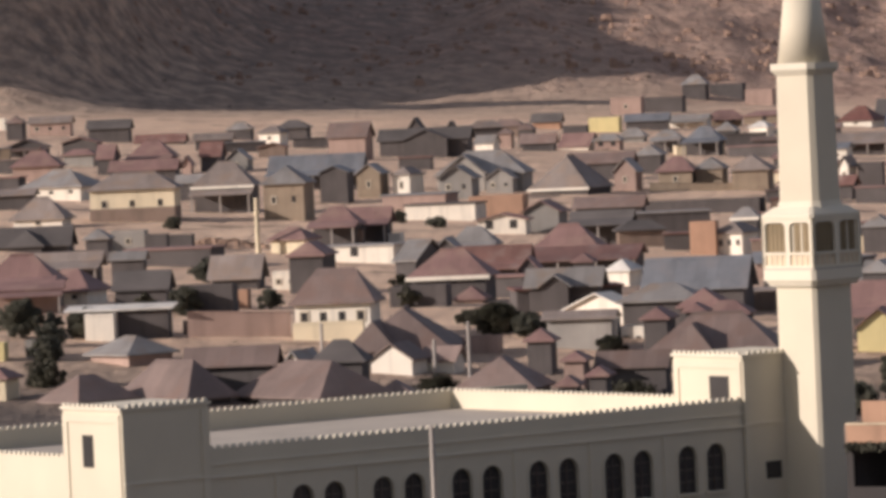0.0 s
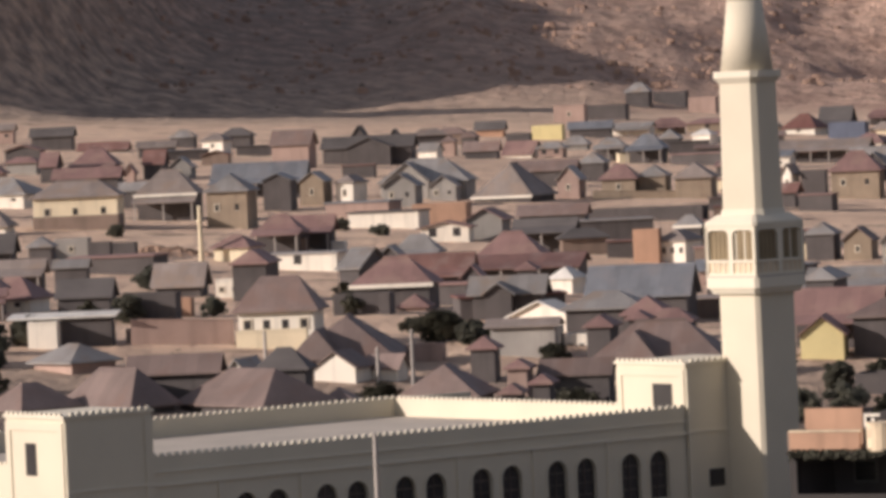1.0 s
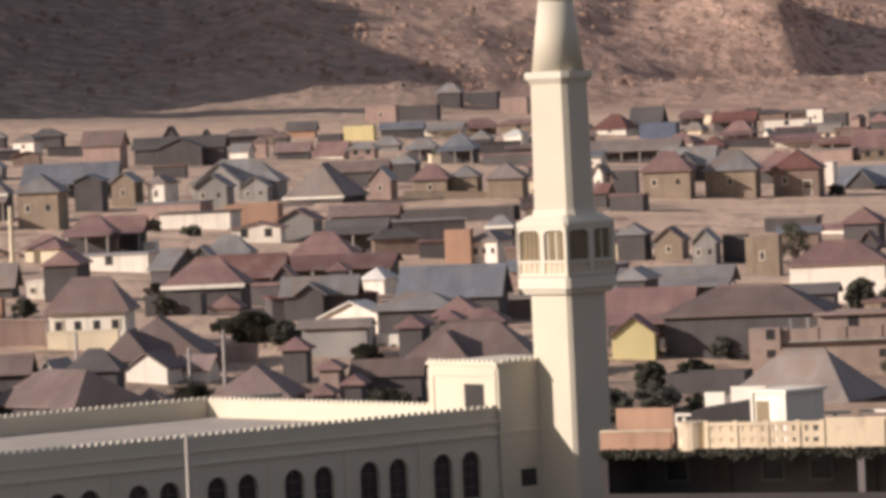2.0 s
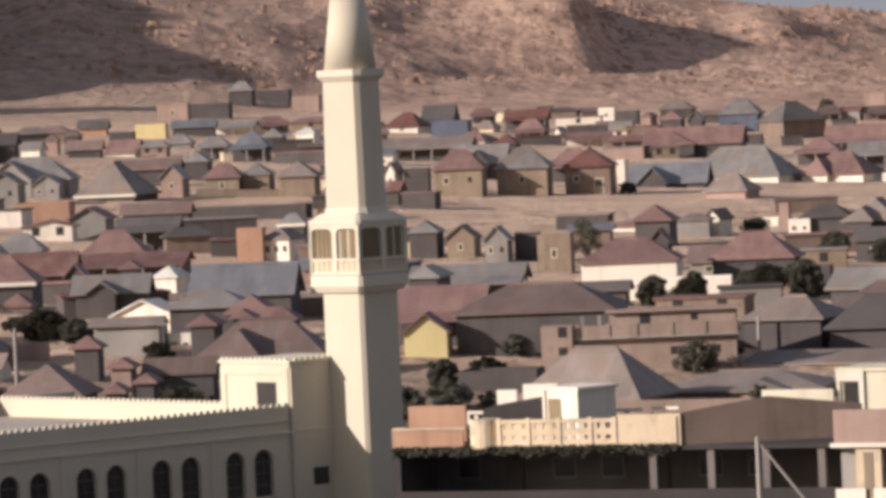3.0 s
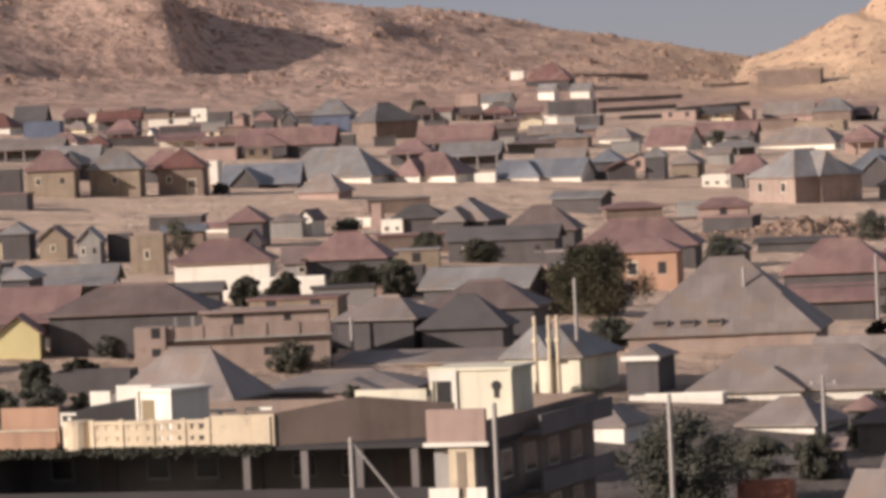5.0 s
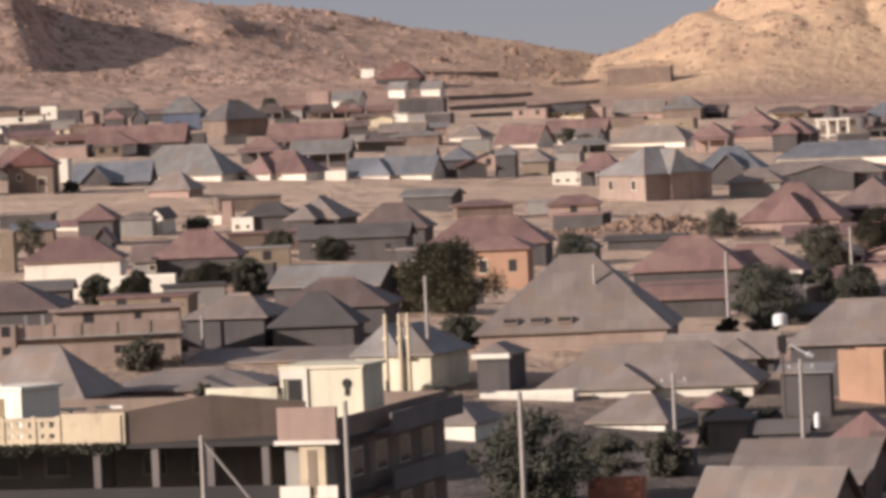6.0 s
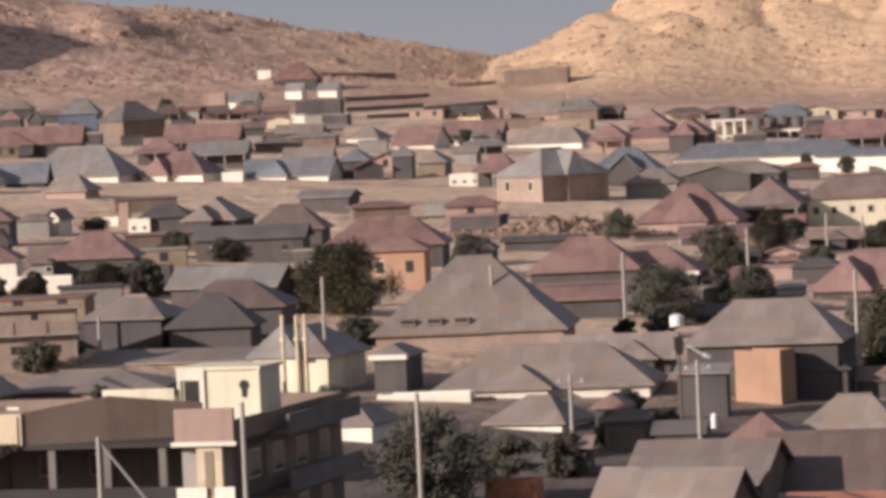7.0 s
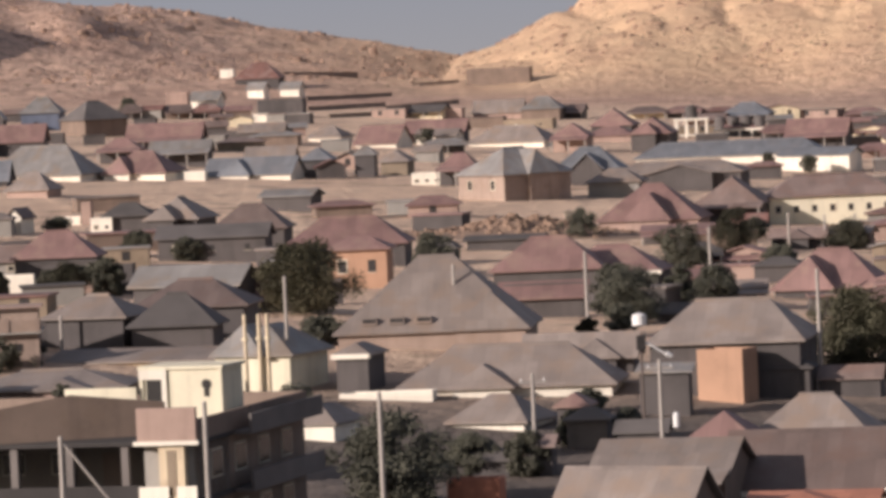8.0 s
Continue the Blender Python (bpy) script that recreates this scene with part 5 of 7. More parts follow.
house(-121.1, 916.9, 22.9, -16, 3.9, 2.4, 1.5, 1.5, "side", "white", "pinkish", over=0.3)
house(-68.0, 922.6, 20.7, -6, 4.6, 3.5, 1.5, 1.3, "hip", "grey", "grey", over=0.45)
house(-162.7, 911.8, 25.4, 0, 7.5, 3.2, 2.6, 1.3, "side", "dark", "dark", over=0.45)
house(-130.5, 923.4, 24.0, -2, 5.5, 4.3, 2.5, 1.2, "hip", "dark", "dark", over=0.45)
house(-181.0, 916.7, 26.3, 1, 2.9, 4.3, 3.3, 1.1, "hip", "dark", "brown", over=0.3)
house(-141.2, 928.4, 24.6, -1, 4.4, 3.5, 2.0, 1.2, "hip", "dark", "grey", over=0.3)
house(75.7, 939.4, 14.9, -15, 8.3, 3.5, 2.5, 1.3, "side", "dark", "tan", over=0.45)
house(108.4, 940.1, 13.5, -17, 11.1, 4.9, 2.5, 1.9, "side", "dark", "pinkish", veranda=1.9, over=0.45)
house(-3.9, 948.0, 18.6, -10, 5.7, 5.2, 2.6, 2.1, "hip", "dark", "pinkish", veranda=2.6, over=0.45)
house(-45.7, 947.2, 20.5, -21, 3.6, 3.3, 2.1, 0.9, "hip", "white", "white", over=0.3)
house(37.4, 946.7, 16.7, -12, 3.5, 2.3, 1.5, 0.5, "flat", "dark", "dark")
house(-14.8, 955.1, 18.2, -23, 6.8, 6.3, 1.5, 1.5, "hip", "white", "pinkish", over=0.45)
house(142.1, 945.4, 12.0, -19, 8.5, 6.7, 1.5, 1.5, "hip", "pink", "pinkish", over=0.45)
house(89.9, 956.8, 14.1, -29, 6.5, 6.0, 1.5, 1.7, "hip", "white", "tan", over=0.45)
house(-179.7, 944.3, 26.8, 1, 7.7, 3.2, 2.6, 1.0, "side", "pink", "tan", windows=3, over=0.45)
house(-81.8, 962.4, 22.3, -5, 4.6, 3.0, 1.5, 0.5, "flat", "dark", "dark")
house(73.8, 967.2, 15.3, -14, 4.9, 3.2, 1.5, 0.5, "flat", "dark", "dark")
house(145.5, 963.7, 12.4, -19, 7.8, 8.0, 2.8, 2.8, "hip", "dark", "pinkish", over=0.45)
house(1.4, 980.5, 18.9, -24, 1.2, 2.8, 1.5, 0.9, "gable", "white", "grey", over=0.3)
house(-77.9, 984.4, 22.7, -5, 6.0, 3.9, 2.3, 0.5, "flat", "yellow", "dark")
house(47.1, 995.3, 17.2, 29, 9.8, 9.1, 3.4, 3.3, "hip", "brown", "dark", over=0.45)
house(-19.9, 1000.8, 20.3, -9, 7.3, 4.8, 2.6, 0.5, "flat", "blue", "dark")
house(-197.6, 984.6, 28.4, 1, 2.4, 2.0, 1.7, 0.5, "flat", "white", "grey")
house(-91.1, 1005.9, 23.7, -5, 5.5, 3.0, 1.5, 1.4, "side", "orange", "dark", over=0.45)
house(-67.7, 1016.9, 22.8, -6, 7.7, 5.0, 1.7, 0.5, "flat", "dark", "brown")
house(-29.1, 1021.9, 21.1, -22, 7.0, 6.4, 1.5, 2.5, "hip", "white", "brick", windows=1, over=0.45)
house(-13.2, 1028.4, 20.0, -23, 4.1, 3.7, 1.5, 1.3, "hip", "cream", "tan", over=0.45)
house(19.8, 1029.9, 19.1, -11, 1.8, 8.0, 3.1, 0.7, "hip", "pink", "pinkish", over=0.3)
house(24.4, 1028.3, 18.8, -11, 4.3, 4.5, 2.7, 1.6, "hip", "dark", "pinkish", over=0.3)
house(29.3, 1027.8, 18.6, -12, 2.8, 3.9, 2.5, 1.7, "gable", "dark", "grey", over=0.3)
house(-22.7, 1030.6, 21.0, -9, 6.1, 6.8, 2.5, 2.9, "side", "dark", "dark", veranda=2.2, over=0.45)
house(38.7, 1036.6, 18.4, -12, 7.8, 7.4, 3.7, 2.8, "hip", "blue", "grey", over=0.45)
house(-5.1, 1042.6, 20.4, -10, 8.5, 3.7, 2.5, 1.7, "side", "dark", "brick", veranda=2.1, over=0.45)
house(139.6, 1042.0, 13.9, -18, 10.3, 5.0, 1.5, 0.5, "flat", "olive", "tan", windows=2)
house(188.4, 1058.1, 12.3, -20, 9.9, 7.8, 2.5, 2.1, "hip", "dark", "bluish", veranda=2.1, over=0.45)
house(16.2, 1091.0, 20.4, -11, 5.1, 3.3, 2.3, 0.5, "flat", "dark", "dark")
house(87.9, 1093.8, 17.1, -15, 3.1, 2.0, 1.5, 0.5, "flat", "white", "dark")
house(-11.9, 1108.7, 21.9, -23, 4.6, 1.9, 2.3, 0.7, "side", "cream", "tan", over=0.45)
house(12.1, 1109.4, 20.9, -11, 3.5, 2.3, 2.6, 0.5, "flat", "white", "dark", windows=1)
house(-83.1, 1114.7, 25.3, -6, 6.8, 4.5, 3.3, 0.5, "flat", "pink", "tan", windows=1)
house(152.1, 1112.7, 14.8, -18, 8.5, 6.7, 2.5, 2.3, "hip", "brown", "grey", over=0.45)
house(131.7, 1120.2, 15.8, -17, 7.1, 4.7, 1.8, 0.5, "flat", "pink", "tan")
house(-1.5, 1128.4, 21.8, -10, 3.3, 2.2, 2.6, 0.5, "flat", "dark", "dark")
house(143.9, 1124.7, 15.2, -17, 10.9, 6.0, 1.5, 2.6, "side", "pink", "tan", over=0.45)
house(95.6, 1130.3, 17.6, -15, 10.3, 5.0, 3.7, 0.5, "flat", "dark", "dark")
house(-76.3, 1135.7, 25.4, -6, 8.9, 5.0, 2.9, 0.5, "flat", "dark", "dark")
house(28.3, 1139.1, 20.7, -11, 7.2, 5.7, 2.2, 1.7, "hip", "dark", "tan", over=0.45)
house(-58.0, 1202.3, 25.7, -7, 6.5, 4.3, 3.3, 0.5, "flat", "pink", "dark")
house(77.8, 1214.7, 19.8, -14, 5.3, 3.5, 3.6, 0.5, "flat", "pink", "dark")
house(-74.3, 1219.8, 28.2, -7, 5.6, 5.2, 3.4, 2.0, "hip", "dark", "grey", over=0.45)
house(85.4, 1221.4, 19.6, -28, 7.1, 4.2, 2.3, 1.8, "side", "white", "grey", over=0.45)
house(-67.2, 1231.3, 28.2, -7, 8.0, 5.0, 2.5, 0.5, "flat", "dark", "dark")
house(108.3, 1353.3, 20.7, -29, 4.7, 3.6, 2.5, 1.6, "side", "white", "grey", over=0.45)
house(118.7, 1367.7, 20.5, -29, 5.6, 3.7, 2.4, 1.6, "side", "white", "grey", over=0.45)
house(112.7, 1401.0, 22.7, -15, 12.2, 9.1, 3.3, 4.0, "hip", "dark", "red", over=0.45)
house(105.0, 1417.7, 24.9, -14, 3.7, 2.5, 3.3, 0.5, "flat", "white", "dark")
house(184.6, 1439.3, 20.8, -17, 18.3, 5.0, 4.3, 0.5, "flat", "brown", "brown")
# the first six trees stand in for shaded walls and yards
tree(59.6, 526.1, 6.9, 4.4, 5.6, "dark")
tree(93.5, 510.0, 5.4, 3.5, 5.2, "dark")
tree(112.8, 571.5, 5.6, 3.2, 5.8, "dark")
tree(51.0, 337.7, 3.4, 2.1, 3.0, "dark")
tree(46.8, 335.2, 3.4, 2.3, 2.3, "dark")
tree(66.1, 360.5, 4.4, 2.0, 2.9, "dark")
tree(-55.1, 455.2, 12.1, 2.3, 2.7, "bush")
tree(-40.9, 399.4, 11.4, 2.2, 3.6, "dark")
tree(-72.9, 392.8, 12.8, 2.0, 3.1, "dark")
tree(-77.7, 391.9, 13.1, 2.7, 3.6, "dark")
tree(-72.8, 376.5, 11.8, 1.7, 2.6, "dark")
tree(61.3, 1131.8, 19.1, 4.4, 5.1, "dark")
tree(12.4, 465.3, 9.0, 3.0, 2.7, "dark")
tree(8.4, 459.4, 9.2, 2.7, 3.2, "dark")
tree(18.3, 484.2, 8.8, 2.3, 3.2, "dark")
tree(21.1, 487.0, 8.6, 2.6, 3.3, "dark")
tree(30.8, 566.7, 8.9, 2.8, 4.4, "dark")
tree(104.9, 927.6, 13.5, 3.1, 4.7, "bush")
tree(148.9, 783.5, 9.0, 2.7, 3.4, "bush")
tree(146.9, 808.3, 9.5, 2.2, 3.1, "bush")
tree(88.7, 537.2, 5.7, 2.4, 4.3, "dark")
tree(106.1, 595.1, 6.5, 2.3, 4.0, "dark")
# two trees added to darken a yard that is only in shade
tree(38.6, 323.2, 2.9, 2.5, 4.0, "dark")
tree(41.9, 321.8, 2.7, 2.7, 3.6, "dark")
tree(50.4, 351.9, 4.4, 1.6, 2.4, "dark")
tree(35.7, 394.9, 7.8, 2.0, 4.0, "dark")
tree(-5.6, 372.5, 8.0, 1.9, 2.9, "dark")
tree(-8.9, 370.4, 8.0, 2.1, 2.5, "dark")
tree(-3.6, 389.5, 9.1, 1.7, 2.6, "bush")
tree(-70.3, 426.7, 12.8, 2.4, 2.9, "dark")
tree(-79.5, 497.2, 13.2, 2.2, 2.8, "dark")
tree(-73.6, 426.2, 12.9, 1.9, 2.4, "bush")
tree(-55.9, 363.2, 10.0, 2.5, 3.7, "dark")
tree(-38.0, 396.7, 11.2, 1.8, 3.1, "dark")
tree(-30.7, 383.3, 10.0, 1.5, 2.6, "dark")
tree(35.9, 558.3, 8.5, 2.5, 4.4, "dark")
tree(9.2, 351.5, 6.0, 1.3, 3.6, "bush")
tree(-14.4, 410.9, 10.2, 2.4, 4.1, "bush")
tree(24.1, 359.7, 5.9, 2.2, 3.4, "bush")
tree(-75.2, 622.1, 15.2, 1.5, 2.2, "bush")
tree(60.3, 400.0, 6.9, 2.4, 2.9, "bush")
tree(-22.1, 362.9, 8.2, 1.7, 2.2, "bush")
tree(-44.0, 410.7, 11.6, 1.3, 3.1, "bush")
tree(-74.4, 385.9, 12.5, 1.6, 2.8, "bush")
tree(12.6, 400.8, 9.0, 2.1, 2.2, "bush")
tree(-27.1, 357.5, 8.1, 1.3, 4.0, "bush")
tree(-19.6, 355.0, 7.5, 2.6, 3.2, "bush")
tree(10.4, 720.4, 13.8, 1.6, 2.8, "bush")
tree(23.3, 349.8, 5.3, 1.7, 2.7, "bush")
tree(-13.2, 381.6, 9.0, 1.5, 1.9, "bush")
tree(-65.1, 440.8, 12.5, 1.6, 2.6, "bush")
tree(-81.0, 502.9, 13.2, 1.4, 3.6, "bush")
tree(-11.1, 352.9, 7.0, 2.1, 3.6, "bush")
tree(-15.8, 388.9, 9.6, 2.2, 2.0, "bush")
tree(24.7, 396.4, 8.3, 1.9, 2.0, "bush")
tree(-80.1, 400.6, 13.2, 1.9, 4.0, "bush")
tree(24.9, 349.4, 5.2, 1.9, 4.0, "bush")
tree(-39.4, 399.9, 11.4, 1.6, 2.1, "bush")
tree(12.5, 383.1, 7.9, 1.9, 3.0, "bush")
tree(18.0, 355.9, 5.9, 1.6, 2.9, "bush")
tree(25.8, 391.9, 8.0, 1.4, 2.2, "bush")
tree(-8.2, 358.8, 7.3, 1.7, 3.8, "bush")
tree(-69.3, 611.3, 14.7, 1.2, 3.0, "bush")
tree(-30.7, 351.5, 7.9, 1.4, 4.2, "bush")
tree(81.8, 408.1, 5.9, 2.0, 2.4, "bush")
tree(72.7, 371.7, 4.9, 2.4, 3.0, "bush")
tree(22.5, 366.4, 6.4, 1.6, 3.6, "bush")
tree(30.1, 357.5, 5.5, 1.4, 3.8, "bush")
tree(7.4, 401.0, 9.3, 2.1, 3.1, "bush")
tree(24.1, 617.8, 10.5, 1.8, 4.1, "bush")
tree(21.7, 350.2, 5.4, 1.5, 2.5, "bush")
tree(75.0, 367.9, 4.6, 2.0, 1.8, "bush")
tree(-41.2, 359.7, 8.9, 1.4, 3.8, "bush")
tree(10.2, 379.6, 7.8, 2.3, 3.9, "bush")
tree(13.6, 352.7, 5.9, 2.4, 1.8, "bush")
tree(57.8, 401.6, 7.0, 1.3, 2.1, "bush")
tree(-69.9, 360.7, 10.6, 2.0, 3.4, "bush")
tree(-5.3, 351.5, 6.6, 2.2, 1.8, "bush")
tree(-42.6, 421.1, 11.5, 1.3, 3.1, "bush")
tree(10.5, 414.0, 9.1, 1.7, 2.3, "bush")
tree(-100.7, 604.5, 16.0, 1.5, 2.6, "bush")
tree(-75.8, 394.5, 13.0, 1.7, 1.9, "bush")
small_house(1.7, 1127.5, 21.7, -9, 8.5, 5.1, 1.9, 0.6, "hip", "brown", "dark")
small_house(10.4, 1127.1, 21.3, 0, 7.2, 4.3, 1.9, 0.7, "side", "brown", "brown")
small_house(61.6, 1124.7, 19.0, -5, 4.5, 2.7, 1.8, 1.3, "hip", "dark", "brown")
small_house(66.5, 1124.4, 18.7, -24, 4.5, 2.7, 2.1, 0.8, "side", "grey", "red")
small_house(71.8, 1124.4, 18.5, -0, 5.6, 3.3, 1.8, 1.2, "side", "brown", "brown")
small_house(78.4, 1124.2, 18.2, -13, 6.5, 3.9, 2.0, 1.0, "hip", "dark", "red")
small_house(85.3, 1123.5, 17.9, -4, 5.7, 3.4, 1.8, 1.0, "side", "brown", "pinkish")
small_house(119.3, 1121.0, 16.4, -26, 7.9, 4.7, 2.0, 0.3, "flat", "pink", "tan", windows=2)
small_house(127.7, 1120.0, 16.0, -28, 7.6, 4.5, 2.0, 1.0, "side", "cream", "dark", windows=1)
small_house(158.1, 1116.2, 14.6, -19, 7.7, 4.6, 1.9, 1.2, "side", "dark", "brown")
small_house(175.5, 1113.7, 13.9, -12, 8.3, 5.0, 1.7, 0.8, "hip", "cream", "brown")
small_house(184.0, 1112.2, 13.5, -19, 7.7, 4.6, 1.9, 0.8, "hip", "dark", "pinkish")
small_house(191.6, 1110.9, 13.1, -6, 7.7, 4.6, 1.8, 0.7, "hip", "dark", "red")
small_house(204.3, 1109.0, 12.6, -6, 8.9, 5.4, 2.1, 0.9, "gable", "cream", "pinkish", windows=2)
small_house(213.6, 1107.4, 12.2, -31, 9.4, 5.6, 1.8, 0.3, "flat", "pink", "dark", windows=2)
small_house(222.8, 1105.1, 11.7, -18, 7.7, 4.6, 1.6, 0.8, "hip", "dark", "pinkish")
small_house(223.4, 1090.0, 11.4, -17, 7.6, 4.6, 1.8, 0.3, "flat", "dark", "grey")
small_house(-14.9, 1097.4, 21.9, 4, 5.1, 3.0, 2.0, 1.2, "hip", "dark", "pinkish")
small_house(34.8, 1096.6, 19.6, -8, 4.0, 2.5, 1.9, 0.9, "side", "dark", "brown")
small_house(90.1, 1094.4, 17.2, -21, 7.3, 4.4, 1.6, 0.3, "flat", "grey", "brown")
small_house(224.1, 1075.7, 11.1, -9, 9.4, 5.7, 1.8, 0.3, "flat", "dark", "grey")
small_house(95.0, 1079.1, 16.7, -20, 5.2, 3.1, 2.1, 0.3, "flat", "dark", "grey")
small_house(5.8, 1070.5, 20.4, -6, 9.5, 5.7, 2.0, 0.3, "flat", "white", "brown", windows=1)
small_house(77.2, 1066.1, 17.2, 3, 4.1, 2.5, 1.8, 0.6, "side", "pink", "brown", windows=2)
small_house(178.9, 1055.1, 12.7, -24, 8.5, 5.1, 1.7, 0.6, "side", "pink", "brown")
small_house(-40.9, 1055.4, 22.3, 5, 8.1, 4.9, 1.8, 0.8, "hip", "brown", "grey")
small_house(60.6, 1053.4, 17.7, -14, 4.6, 2.8, 1.7, 0.3, "flat", "dark", "dark")
small_house(80.1, 1052.4, 16.8, -10, 5.5, 3.3, 1.8, 0.7, "gable", "cream", "tan")
small_house(131.3, 1047.8, 14.5, -17, 7.6, 4.5, 2.0, 0.3, "flat", "brown", "brown")
small_house(182.7, 1039.2, 12.2, -14, 4.7, 2.8, 1.6, 0.6, "side", "pink", "brown", windows=2)
small_house(-49.1, 1041.4, 22.4, -9, 8.5, 5.1, 1.8, 0.8, "hip", "olive", "pinkish", windows=1)
small_house(13.0, 1042.2, 19.6, -6, 7.6, 4.5, 1.8, 0.3, "flat", "grey", "bluish")
small_house(183.0, 1025.5, 11.9, -11, 5.4, 3.2, 1.9, 0.3, "flat", "grey", "pinkish")
small_house(188.8, 1024.3, 11.7, -10, 5.0, 3.0, 2.1, 0.7, "side", "dark", "grey")
small_house(205.6, 1021.1, 10.9, -12, 5.1, 3.1, 1.7, 0.7, "side", "dark", "pinkish")
small_house(-56.8, 1027.0, 22.5, 3, 6.8, 4.1, 1.8, 1.3, "hip", "olive", "pinkish", windows=2)
small_house(209.6, 1007.6, 10.5, -15, 8.8, 5.3, 1.7, 0.9, "side", "brown", "dark")
small_house(-63.2, 1013.6, 22.5, -9, 7.8, 4.7, 1.7, 0.8, "side", "white", "grey")
small_house(-35.7, 1013.8, 21.3, -3, 4.1, 2.5, 1.8, 0.9, "hip", "olive", "dark")
small_house(-70.7, 1000.0, 22.6, -1, 8.2, 4.9, 1.8, 1.3, "side", "dark", "bluish")
small_house(6.9, 1002.4, 19.1, -3, 8.0, 4.8, 2.1, 0.3, "flat", "dark", "pinkish")
small_house(18.1, 1001.8, 18.6, -12, 6.5, 3.9, 1.9, 0.3, "flat", "brown", "brick")
small_house(71.3, 998.8, 16.2, -5, 4.3, 2.6, 1.7, 1.1, "side", "dark", "brown")
small_house(166.5, 988.7, 12.0, -5, 8.6, 5.2, 1.6, 0.3, "flat", "olive", "grey", windows=1)
small_house(-41.3, 988.4, 21.1, -18, 7.4, 4.4, 1.6, 0.6, "hip", "pink", "pinkish")
small_house(84.6, 985.2, 15.4, 2, 6.0, 3.6, 1.8, 0.7, "side", "pink", "grey", windows=1)
small_house(172.5, 974.1, 11.5, -3, 7.3, 4.4, 1.8, 0.8, "side", "dark", "pinkish")
small_house(11.7, 975.9, 18.4, -13, 6.0, 3.6, 1.6, 0.3, "flat", "cream", "pinkish", windows=2)
small_house(176.2, 959.8, 11.0, -3, 5.4, 3.2, 1.7, 0.9, "hip", "dark", "pinkish")
small_house(195.1, 956.9, 10.2, -27, 7.9, 4.8, 1.8, 0.7, "gable", "cream", "pinkish", windows=2)
small_house(-94.4, 958.6, 23.0, -9, 5.8, 3.5, 1.8, 1.1, "hip", "brown", "brown")
small_house(197.0, 943.4, 9.9, -29, 7.4, 4.4, 1.6, 0.7, "side", "brown", "pinkish")
small_house(-97.3, 945.8, 22.9, 10, 6.0, 3.6, 1.9, 1.1, "hip", "dark", "tan")
small_house(-34.6, 950.5, 20.1, -2, 6.9, 4.2, 1.7, 0.7, "side", "dark", "brown")
small_house(159.8, 937.3, 11.3, -6, 5.9, 3.6, 1.6, 0.3, "flat", "dark", "grey")
small_house(-2.6, 939.2, 18.4, 1, 8.5, 5.1, 1.7, 0.3, "flat", "dark", "brick")
small_house(6.6, 939.1, 18.0, 1, 8.3, 5.0, 1.7, 0.7, "side", "white", "pinkish")
small_house(44.2, 936.9, 16.3, -3, 4.1, 2.5, 1.7, 0.3, "flat", "dark", "dark")
small_house(77.8, 936.1, 14.8, -13, 8.8, 5.3, 1.7, 0.6, "hip", "brown", "grey")
small_house(107.9, 932.7, 13.4, -23, 7.5, 4.5, 1.7, 1.1, "side", "white", "tan")
small_house(-39.3, 925.3, 19.8, -2, 5.3, 3.2, 1.6, 0.8, "side", "dark", "dark")
small_house(13.9, 926.6, 17.4, -15, 7.4, 4.4, 1.8, 0.5, "side", "brown", "red")
small_house(65.1, 923.8, 15.1, -19, 5.4, 3.2, 1.9, 0.3, "flat", "grey", "grey")
small_house(183.5, 908.1, 9.8, -10, 6.4, 3.8, 1.8, 0.3, "flat", "brown", "grey")
small_house(188.7, 895.7, 9.4, -5, 9.5, 5.7, 2.0, 0.8, "side", "cream", "brown")
small_house(-46.3, 901.6, 19.7, 3, 7.3, 4.4, 2.1, 0.3, "flat", "dark", "dark")
small_house(68.5, 900.4, 14.5, -10, 8.1, 4.8, 1.7, 0.5, "hip", "olive", "brown")
small_house(85.3, 898.1, 13.8, -11, 5.0, 3.0, 1.9, 0.3, "flat", "grey", "bluish")
small_house(-120.4, 883.4, 22.8, 5, 9.0, 5.4, 1.7, 0.3, "flat", "dark", "dark")
small_house(103.3, 884.8, 12.8, -0, 6.4, 3.8, 1.9, 0.5, "hip", "dark", "grey")
small_house(-136.8, 868.5, 23.3, 4, 6.2, 3.7, 1.9, 1.0, "side", "dark", "tan")
small_house(-68.8, 876.0, 20.3, -11, 4.5, 2.7, 1.7, 0.9, "hip", "pink", "grey", windows=2)
small_house(-41.7, 877.6, 19.1, -3, 4.2, 2.5, 1.7, 0.5, "side", "dark", "brown")
small_house(-33.9, 879.1, 18.7, -16, 8.1, 4.9, 1.8, 0.6, "gable", "white", "bluish", windows=1)
small_house(-130.1, 858.4, 22.8, 13, 7.3, 4.4, 1.7, 0.3, "flat", "dark", "bluish")
small_house(12.5, 868.0, 16.4, -15, 7.0, 4.2, 1.9, 0.3, "flat", "pink", "grey")
small_house(19.1, 867.1, 16.1, 2, 4.6, 2.7, 1.9, 0.3, "flat", "olive", "tan", windows=2)
small_house(173.0, 850.0, 9.2, -9, 5.0, 3.0, 1.8, 0.6, "hip", "pink", "pinkish")
small_house(-155.2, 842.3, 23.8, -3, 6.0, 3.6, 2.0, 0.8, "gable", "dark", "red")
small_house(-52.0, 855.6, 19.1, 10, 8.2, 4.9, 1.7, 0.3, "flat", "cream", "dark", windows=1)
small_house(-22.2, 856.3, 17.8, 2, 6.4, 3.8, 1.6, 0.3, "flat", "dark", "red")
